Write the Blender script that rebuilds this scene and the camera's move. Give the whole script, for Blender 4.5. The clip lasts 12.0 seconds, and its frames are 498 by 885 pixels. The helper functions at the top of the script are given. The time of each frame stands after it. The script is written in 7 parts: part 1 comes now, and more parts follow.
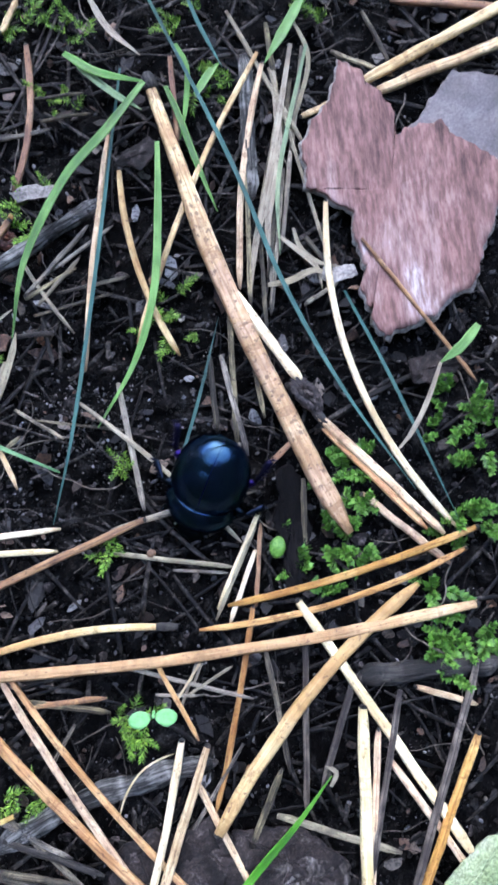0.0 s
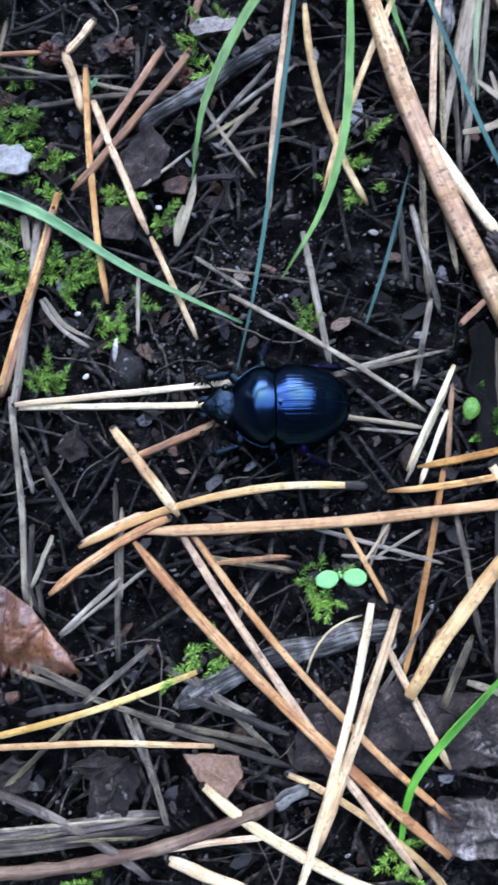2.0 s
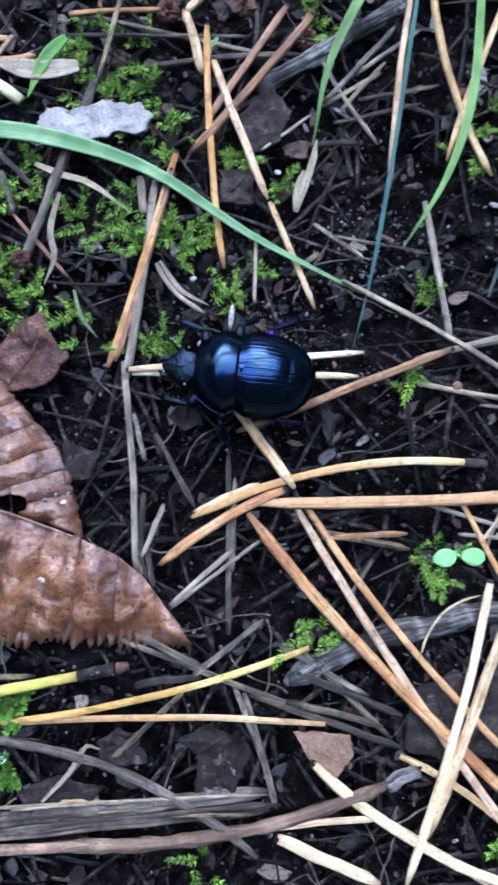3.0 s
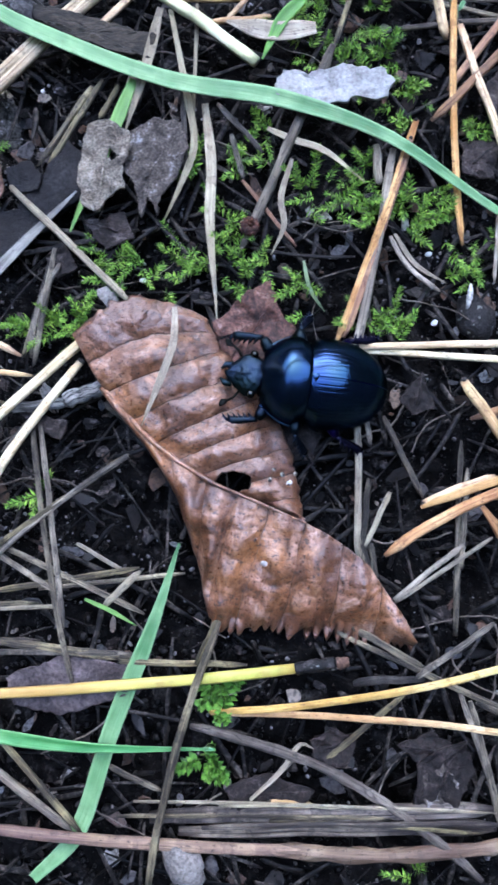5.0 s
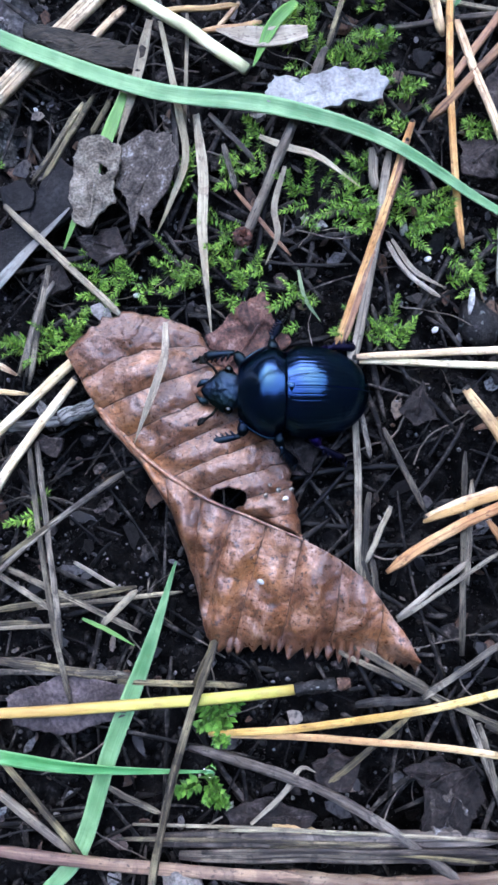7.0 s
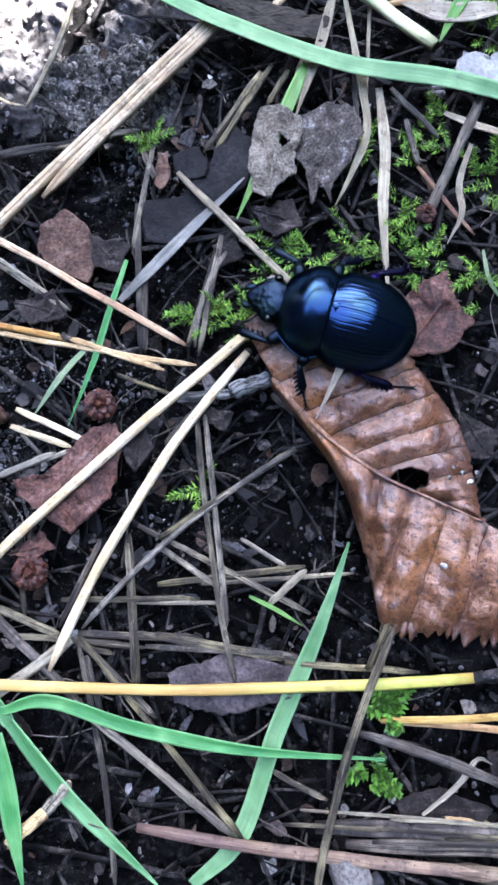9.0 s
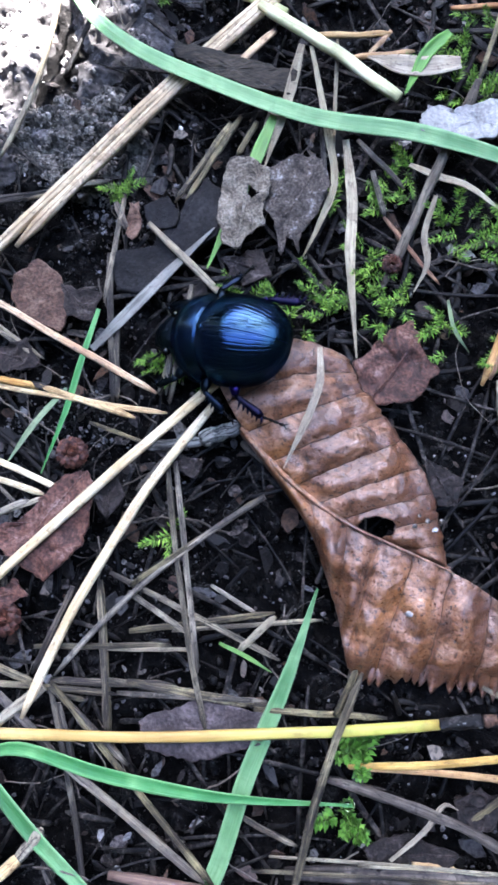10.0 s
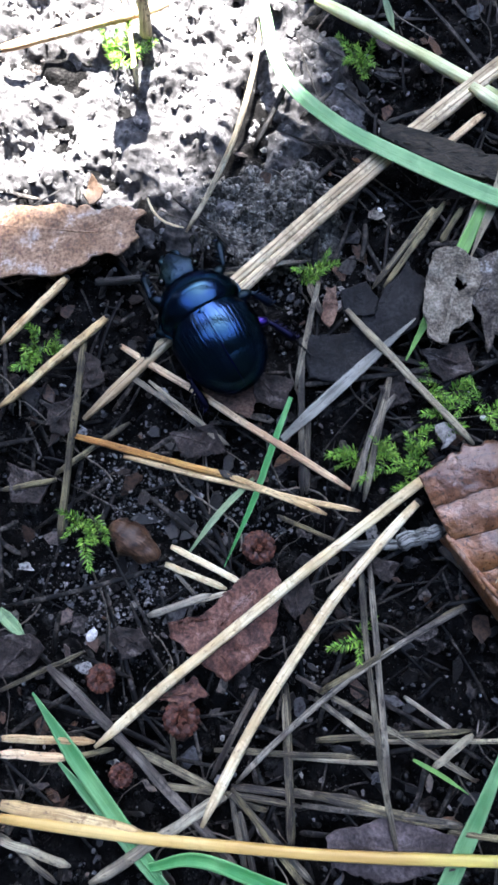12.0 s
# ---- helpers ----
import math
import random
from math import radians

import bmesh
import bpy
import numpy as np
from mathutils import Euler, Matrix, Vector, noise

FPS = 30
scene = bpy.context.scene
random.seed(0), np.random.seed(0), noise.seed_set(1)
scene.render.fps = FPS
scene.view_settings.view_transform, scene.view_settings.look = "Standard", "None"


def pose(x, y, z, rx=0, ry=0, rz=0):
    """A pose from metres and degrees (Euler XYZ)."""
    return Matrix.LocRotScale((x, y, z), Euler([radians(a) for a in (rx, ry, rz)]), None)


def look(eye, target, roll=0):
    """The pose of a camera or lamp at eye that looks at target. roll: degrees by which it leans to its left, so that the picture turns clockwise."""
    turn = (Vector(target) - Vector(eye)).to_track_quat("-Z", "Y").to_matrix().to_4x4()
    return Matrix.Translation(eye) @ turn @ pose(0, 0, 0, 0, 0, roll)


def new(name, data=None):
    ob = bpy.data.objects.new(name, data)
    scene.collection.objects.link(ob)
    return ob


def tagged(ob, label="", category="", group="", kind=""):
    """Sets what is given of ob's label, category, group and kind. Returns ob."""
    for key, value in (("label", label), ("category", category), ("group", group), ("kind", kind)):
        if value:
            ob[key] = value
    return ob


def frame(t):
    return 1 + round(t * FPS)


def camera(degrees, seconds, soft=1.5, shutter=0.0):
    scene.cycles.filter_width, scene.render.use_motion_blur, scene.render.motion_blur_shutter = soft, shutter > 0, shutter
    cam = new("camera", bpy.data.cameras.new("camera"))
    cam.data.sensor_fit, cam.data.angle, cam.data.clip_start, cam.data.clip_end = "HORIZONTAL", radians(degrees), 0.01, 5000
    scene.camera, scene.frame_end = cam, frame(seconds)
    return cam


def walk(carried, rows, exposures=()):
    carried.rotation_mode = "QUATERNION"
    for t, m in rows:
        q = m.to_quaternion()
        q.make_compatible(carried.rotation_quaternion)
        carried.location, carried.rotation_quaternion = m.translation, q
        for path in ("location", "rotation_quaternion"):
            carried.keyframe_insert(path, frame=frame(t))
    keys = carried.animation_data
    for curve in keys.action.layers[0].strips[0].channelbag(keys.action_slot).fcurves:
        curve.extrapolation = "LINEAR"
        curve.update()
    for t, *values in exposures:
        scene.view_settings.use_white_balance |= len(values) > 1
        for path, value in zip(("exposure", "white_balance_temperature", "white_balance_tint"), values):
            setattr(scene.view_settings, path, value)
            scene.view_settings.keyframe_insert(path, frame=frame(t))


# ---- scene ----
# Lengths below are given in millimetres and turned into metres by MM.
MM = 0.001

# ---- camera and its way ----
cam = camera(40.0, 12.0, soft=2.9, shutter=0.4)
PATH = [
    (0, pose(0.05725, 0.01226, 0.08181, 7.80, -1.99, -5.70)),
    (0.5, pose(0.05559, 0.00919, 0.07981, 7.09, -1.74, -5.78)),
    (1, pose(0.05112, 0.00534, 0.07863, 6.72, -1.15, -5.51)),
    (1.5, pose(0.04417, 0.00256, 0.07665, 6.10, -0.89, -4.70)),
    (2, pose(0.03579, 0.00177, 0.07543, 4.87, -1.37, -3.86)),
    (2.5, pose(0.03035, -0.00003, 0.07475, 4.94, -1.41, -3.21)),
    (3, pose(0.02345, -0.00000, 0.07308, 4.40, -1.15, -2.06)),
    (3.5, pose(0.01676, -0.00190, 0.07087, 4.59, -1.35, -1.31)),
    (3.7, pose(0.01483, -0.00233, 0.07015, 4.74, -1.96, -1.02)),
    (5.3, pose(0.00339, -0.00220, 0.06857, 5.20, 2.94, 1.56)),
    (5.5, pose(0.00549, -0.00214, 0.06867, 5.27, 3.28, 1.15)),
    (6, pose(0.00916, -0.00122, 0.06835, 5.71, 3.60, 0.87)),
    (6.5, pose(0.00693, -0.00087, 0.06733, 5.34, 4.31, 0.62)),
    (6.7, pose(0.00889, -0.00071, 0.06697, 5.25, 5.55, 0.51)),
    (8.3, pose(-0.00266, -0.00326, 0.06709, 6.27, 4.48, 2.21)),
    (8.5, pose(-0.00475, -0.00369, 0.06731, 6.04, 4.87, 2.59)),
    (9, pose(-0.00906, -0.00389, 0.06668, 5.95, 5.26, 3.11)),
    (9.5, pose(-0.00557, -0.00247, 0.06693, 6.17, 5.28, 2.78)),
    (10, pose(-0.00651, 0.00030, 0.06786, 6.44, 4.96, 2.81)),
    (10.5, pose(-0.01354, 0.00070, 0.06696, 6.45, 4.97, 3.74)),
    (11, pose(-0.02241, 0.00246, 0.06717, 6.56, 4.38, 4.96)),
    (11.5, pose(-0.02532, 0.00671, 0.06806, 6.65, 4.66, 5.66)),
    (12, pose(-0.02669, 0.00901, 0.06765, 6.59, 4.81, 5.62)),
]
walk(cam, PATH, exposures=((0.0, 5.36, 6100, 14), (2.0, 5.32, 5980, 14), (3.5, 5.39, 5880, 14), (5.5, 5.42, 5890, 14), (8.5, 5.47, 5890, 16), (10.5, 5.33, 5900, 15), (11.0, 5.18, 5880, 14), (12.0, 4.92, 5830, 11)))

# ---- sky and sun ----
SUN_HEIGHT, SUN_TURN = radians(50), radians(2)
world = bpy.data.worlds.new("forest_sky")
scene.world = world
world.use_nodes = True
sky = world.node_tree.nodes.new("ShaderNodeTexSky")
sky.sky_type, sky.sun_disc = "NISHITA", False
sky.sun_elevation, sky.sun_rotation = SUN_HEIGHT, SUN_TURN
world.node_tree.links.new(sky.outputs[0], world.node_tree.nodes["Background"].inputs[0])
world.node_tree.nodes["Background"].inputs[1].default_value = 0.055
sun_data = bpy.data.lights.new("sun", "SUN")
sun_data.energy, sun_data.angle, sun_data.color = 5.0, radians(0.53), (1.0, 0.94, 0.85)
sun = new("sun", sun_data)
sun.matrix_world = look((math.sin(SUN_TURN) * math.cos(SUN_HEIGHT) * 5, math.cos(SUN_TURN) * math.cos(SUN_HEIGHT) * 5, math.sin(SUN_HEIGHT) * 5), (0, 0, 0))


# ---- materials ----
class Nodes:
    """A small writer of node trees."""

    def __init__(self, name):
        self.m = bpy.data.materials.new(name)
        self.m.use_nodes = True
        self.t = self.m.node_tree
        self.bsdf = self.t.nodes["Principled BSDF"]

    def put(self, socket, value):
        if isinstance(value, bpy.types.NodeSocket):
            self.t.links.new(value, socket)
        else:
            socket.default_value = value

    def node(self, kind, **inputs):
        n = self.t.nodes.new("ShaderNode" + kind)
        for k, v in inputs.items():
            self.put(n.inputs[int(k[1:]) if k[0] == "_" and k[1:].isdigit() else k], v)
        return n

    def noise(self, vec, scale, detail=4.0, rough=0.6, warp=0.0):
        return self.node("TexNoise", Vector=vec, Scale=scale, Detail=detail, Roughness=rough, Distortion=warp).outputs["Fac"]

    def ramp(self, fac, *stops):
        n = self.node("ValToRGB", Fac=fac)
        e = n.color_ramp.elements
        while len(e) < len(stops):
            e.new(0.5)
        for el, (p, c) in zip(e, stops):
            el.position = p
            el.color = (*c, 1) if len(c) == 3 else c
        return n.outputs["Color"]

    def mix(self, fac, a, b, blend="MIX"):
        n = self.t.nodes.new("ShaderNodeMix")
        n.data_type, n.blend_type = "RGBA", blend
        for i, v in ((0, fac), (6, a), (7, b)):
            if not isinstance(v, (int, float, bpy.types.NodeSocket)):
                v = (*v, 1)
            self.put(n.inputs[i], v)
        return n.outputs[2]

    def math(self, op, a, b=0.0):
        n = self.t.nodes.new("ShaderNodeMath")
        n.operation = op
        self.put(n.inputs[0], a)
        self.put(n.inputs[1], b)
        return n.outputs[0]

    def stretch(self, vec, sx, sy, sz, shift=None):
        n = self.node("Mapping", Vector=vec, Scale=(sx, sy, sz))
        if shift is not None:
            self.put(n.inputs["Location"], self.node("CombineXYZ", X=shift, Y=shift, Z=shift).outputs[0])
        return n.outputs[0]

    def bump(self, height, strength, mm):
        n = self.node("Bump", Height=height, Strength=strength, Distance=mm * MM)
        self.put(self.bsdf.inputs["Normal"], n.outputs[0])

    def done(self, colour, rough, metal=0.0, spec=0.5):
        for k, v in (("Base Color", colour if isinstance(colour, bpy.types.NodeSocket) else (*colour, 1)), ("Roughness", rough), ("Metallic", metal), ("Specular IOR Level", spec)):
            self.put(self.bsdf.inputs[k], v)
        return self.m

    def uv(self):
        return self.node("UVMap").outputs[0]

    def local(self):
        return self.node("TexCoord").outputs["Object"]

    def chance(self):
        return self.node("ObjectInfo").outputs["Random"]

    def island(self):
        return self.node("NewGeometry").outputs["Random Per Island"]


def n_mid(a, b):
    """The colour halfway between two."""
    return [(p + q) / 2 for p, q in zip(a, b)]


def fibre_material(name, light, middle, dark, fleck, rough=0.5, spread=0.35, bands=0.10, split=0.28, relief=0.2, streaks=9, blotch=0.59, grain=0.6, ring=0.65, fade=0.0, end=None, tips=0.75, margin=0.0):
    """Straw, needles and twigs: u runs along the length in millimetres, v goes round. Tone changes along the length,
    with fine grain, specks, dark rings where the tissue dies back, and one lengthwise groove. end tints what lies past fade."""
    n = Nodes(name)
    uv, rnd = n.uv(), n.chance()
    shift = n.math("MULTIPLY", rnd, 97.0)
    slow = n.noise(n.stretch(uv, bands, 0.12, 1, shift), 1.0, 3, 0.5)
    base = n.ramp(slow, (0.36, dark), (0.455, middle), (0.55, light), (0.63, middle), (0.74, n_mid(middle, dark)))
    at = n.node("SeparateXYZ", Vector=n.stretch(uv, 1, 1, 1))
    pale = light
    if end:
        past = n.ramp(n.math("DIVIDE", n.math("ADD", at.outputs[0], n.math("MULTIPLY", slow, fade * 0.4)), fade * 2.0), (0.55, (0, 0, 0)), (0.85, (1, 1, 1)))
        tone = n.noise(n.stretch(uv, 0.30, 0.5, 1, n.math("ADD", shift, 7.0)), 1.0, 5, 0.65)
        base = n.mix(past, base, n.ramp(tone, (0.36, [c * 0.6 for c in end]), (0.5, end), (0.66, n_mid(end, n_mid(end, light)))))
        pale = n.mix(past, light, n_mid(end, light))
    stretch = n.noise(n.stretch(uv, 0.26, 0.25, 1, n.math("ADD", shift, 53.0)), 1.0, 5, 0.6)
    base = n.mix(n.ramp(stretch, (0.47, (0, 0, 0)), (0.54, (ring * 0.8,) * 3), (0.64, (ring * 0.35,) * 3)), base, n.mix(0.75, middle, dark))
    streak = n.noise(n.stretch(uv, 0.22, streaks, 1, shift), 1.0, 4, 0.65)
    base = n.mix(n.ramp(streak, (0.34, (grain * 1.5,) * 3), (0.52, (0, 0, 0))), base, n.mix(0.3, dark, fleck))
    base = n.mix(n.ramp(streak, (0.54, (0, 0, 0)), (0.70, (grain,) * 3)), base, pale)
    rings = n.noise(n.stretch(uv, 0.40, 0.3, 1, n.math("ADD", shift, 31.0)), 1.0, 4, 0.62)
    base = n.mix(n.ramp(rings, (0.585, (0, 0, 0)), (0.625, (ring,) * 3), (0.70, (ring * 0.4,) * 3)), base, n.mix(0.35, dark, fleck))
    spots = n.noise(n.stretch(uv, 1.5, 4.5, 1, shift), 1.0, 4, 0.65)
    base = n.mix(n.ramp(spots, (blotch, (0, 0, 0)), (blotch + 0.06, (0.75, 0.75, 0.75))), base, fleck)
    dirt = n.noise(n.stretch(uv, 0.55, 1.4, 1, n.math("ADD", shift, 11.0)), 1.0, 6, 0.75)
    base = n.mix(n.ramp(dirt, (0.56, (0, 0, 0)), (0.67, (grain * 1.4,) * 3)), base, n.mix(0.55, dark, fleck))
    tip = n.node("UVMap")
    tip.uv_map = "ends"
    close = n.math("ADD", n.node("SeparateXYZ", Vector=tip.outputs[0]).outputs[0], n.math("MULTIPLY", n.math("SUBTRACT", dirt, 0.5), 0.35))
    base = n.mix(n.ramp(close, (0.86, (0, 0, 0)), (0.99, (tips,) * 3)), base, n.mix(0.4, dark, fleck))
    away = n.math("ABSOLUTE", n.math("SUBTRACT", n.math("ADD", at.outputs[1], n.math("MULTIPLY", n.math("SUBTRACT", slow, 0.5), 0.25)), 0.5))
    line = n.ramp(away, (0.015, (split, split, split)), (0.05, (0, 0, 0)))
    base = n.mix(line, base, n.mix(0.5, dark, fleck))
    if margin:
        base = n.mix(n.ramp(away, (0.30, (0, 0, 0)), (0.47, (margin,) * 3)), base, light)
    other = n.math("FRACT", n.math("MULTIPLY", rnd, 13.7))
    hue = n.node("HueSaturation", Color=base, Hue=n.math("ADD", 0.496, n.math("MULTIPLY", other, 0.018)), Saturation=n.math("ADD", 1.08 - spread * 0.35, n.math("MULTIPLY", other, spread * 0.5)), Value=n.math("ADD", 1 - spread / 2, n.math("MULTIPLY", rnd, spread)))
    n.bump(n.math("SUBTRACT", streak, n.math("MULTIPLY", line, 0.6)), 0.8, relief)
    return n.done(hue.outputs[0], n.math("ADD", rough - 0.1, n.math("MULTIPLY", streak, 0.25)), 0.0, 0.32)


def patchy_material(name, stops, scale_mm, rough=0.7, bump_mm=0.15, stretch=(1, 1, 1), islands=False, spread=0.5, spec=0.22, speck=None, fine_mm=0.35, grit=0.55):
    """Leaves, bark, soil and stone: cloudy colour at two scales with fine relief."""
    n = Nodes(name)
    rnd = n.island() if islands else n.chance()
    vec = n.stretch(n.local(), *[v / MM for v in stretch], n.math("MULTIPLY", rnd, 61.0))
    coarse = n.noise(vec, 1 / scale_mm, 5, 0.62, 0.4)
    fine = n.noise(vec, 1 / fine_mm, 4, 0.65)
    k = len(stops)
    colour = n.ramp(n.math("ADD", n.math("MULTIPLY", coarse, 0.75), n.math("MULTIPLY", fine, 0.25)), *[(0.32 + 0.36 * i / (k - 1), c) for i, c in enumerate(stops)])
    colour = n.mix(n.ramp(fine, (0.35, (0, 0, 0)), (0.6, (1, 1, 1))), n.mix(grit, colour, (0.0022, 0.0019, 0.0018)), colour)
    if speck:
        colour = n.mix(n.ramp(n.noise(vec, 1 / 0.6, 2, 0.5), (0.64, (0, 0, 0)), (0.7, (1, 1, 1))), colour, speck)
    hue = n.node("HueSaturation", Color=colour, Value=n.math("ADD", 1 - spread / 2, n.math("MULTIPLY", rnd, spread)))
    n.bump(n.math("ADD", coarse, n.math("MULTIPLY", fine, 0.6)), 0.8, bump_mm)
    return n.done(hue.outputs[0], rough, 0.0, spec)


# where along its length the leaf stalk turns from tan to yellow
YELLOW_FROM = 38.0
NEEDLE = {
    "straw": fibre_material("straw_needle", (0.79, 0.61, 0.37), (0.63, 0.445, 0.245), (0.36, 0.205, 0.105), (0.09, 0.055, 0.04)),
    "dun": fibre_material("dun_needle", (0.71, 0.57, 0.40), (0.57, 0.435, 0.29), (0.30, 0.20, 0.125), (0.07, 0.05, 0.04), spread=0.15, split=0.8, streaks=7),
    "pale": fibre_material("pale_needle", (0.83, 0.72, 0.49), (0.76, 0.62, 0.38), (0.60, 0.45, 0.25), (0.20, 0.11, 0.06), spread=0.25),
    "orange": fibre_material("orange_needle", (0.70, 0.44, 0.20), (0.52, 0.27, 0.10), (0.31, 0.13, 0.05), (0.07, 0.03, 0.02)),
    "banded": fibre_material("banded_needle", (0.80, 0.64, 0.40), (0.63, 0.445, 0.26), (0.34, 0.19, 0.11), (0.10, 0.06, 0.045), bands=0.2, ring=0.95, fade=17.0, end=(0.45, 0.29, 0.205), split=0.5, blotch=0.56),
    "tipped": fibre_material("two_tone_needle", (0.760, 0.600, 0.326), (0.660, 0.480, 0.229), (0.480, 0.290, 0.114), (0.12, 0.06, 0.04), ring=0.7, fade=11.0, end=(0.44, 0.245, 0.095)),
    "rust": fibre_material("rust_needle", (0.46, 0.27, 0.14), (0.31, 0.155, 0.075), (0.15, 0.075, 0.05), (0.04, 0.025, 0.02)),
    "rose": fibre_material("rose_brown_stalk", (0.36, 0.25, 0.165), (0.215, 0.14, 0.092), (0.15, 0.092, 0.074), (0.04, 0.03, 0.025), spread=0.1, ring=0.8),
    "weather": fibre_material("weathered_needle", (0.36, 0.295, 0.185), (0.085, 0.068, 0.045), (0.020, 0.015, 0.012), (0.010, 0.008, 0.007), rough=0.55, spread=1.2, grain=0.75, streaks=12),
    "plum": fibre_material("plum_brown_needle", (0.23, 0.185, 0.14), (0.055, 0.043, 0.034), (0.018, 0.013, 0.012), (0.014, 0.010, 0.010), rough=0.5, spread=0.6, grain=0.6, split=0.8),
    "greyish": fibre_material("grey_straw", (0.47, 0.405, 0.29), (0.31, 0.26, 0.18), (0.15, 0.12, 0.09), (0.04, 0.033, 0.028), rough=0.6, spread=0.6, grain=0.7, streaks=12),
    "yellow_stalk": fibre_material("yellow_stalk", (0.62, 0.43, 0.20), (0.54, 0.34, 0.14), (0.42, 0.25, 0.10), (0.18, 0.10, 0.04), rough=0.32, spread=0.05, bands=0.05, split=0.1, relief=0.05, blotch=0.7, grain=0.2, ring=0.2, fade=YELLOW_FROM, end=(0.42, 0.41, 0.10)),
    "pale_green_stem": fibre_material("pale_green_stem", (0.62, 0.60, 0.36), (0.50, 0.52, 0.26), (0.38, 0.34, 0.18), (0.15, 0.12, 0.06), rough=0.35, grain=0.25, ring=0.25, split=0.2, tips=0.4, blotch=0.66),
}
BLADE = {
    "grey": fibre_material("grey_dead_blade", (0.30, 0.295, 0.255), (0.205, 0.20, 0.17), (0.12, 0.115, 0.10), (0.07, 0.06, 0.05), rough=0.6, spread=0.1, ring=0.3, streaks=7),
    "fresh": fibre_material("fresh_blade", (0.14, 0.29, 0.06), (0.065, 0.175, 0.026), (0.034, 0.10, 0.016), (0.13, 0.15, 0.05), rough=0.34, spread=0.4, bands=0.09, split=0.1, margin=0.7, relief=0.08, streaks=16, blotch=0.68, grain=0.55, ring=0.12),
    "green": fibre_material("green_blade", (0.185, 0.335, 0.145), (0.072, 0.195, 0.068), (0.036, 0.13, 0.036), (0.11, 0.15, 0.05), rough=0.34, spread=0.5, bands=0.09, split=0.1, margin=0.8, relief=0.08, streaks=16, blotch=0.68, grain=0.35, ring=0.2),
    "teal": fibre_material("blue_green_blade", (0.07, 0.165, 0.135), (0.042, 0.112, 0.094), (0.025, 0.066, 0.06), (0.08, 0.10, 0.06), rough=0.45, bands=0.06, ring=0.15),
    "pale_green": fibre_material("pale_green_blade", (0.30, 0.36, 0.19), (0.20, 0.29, 0.14), (0.14, 0.19, 0.11), (0.09, 0.10, 0.06), rough=0.5),
    "straw_grass": fibre_material("dry_grass", (0.46, 0.40, 0.28), (0.34, 0.28, 0.19), (0.20, 0.16, 0.11), (0.08, 0.06, 0.05), rough=0.6),
}
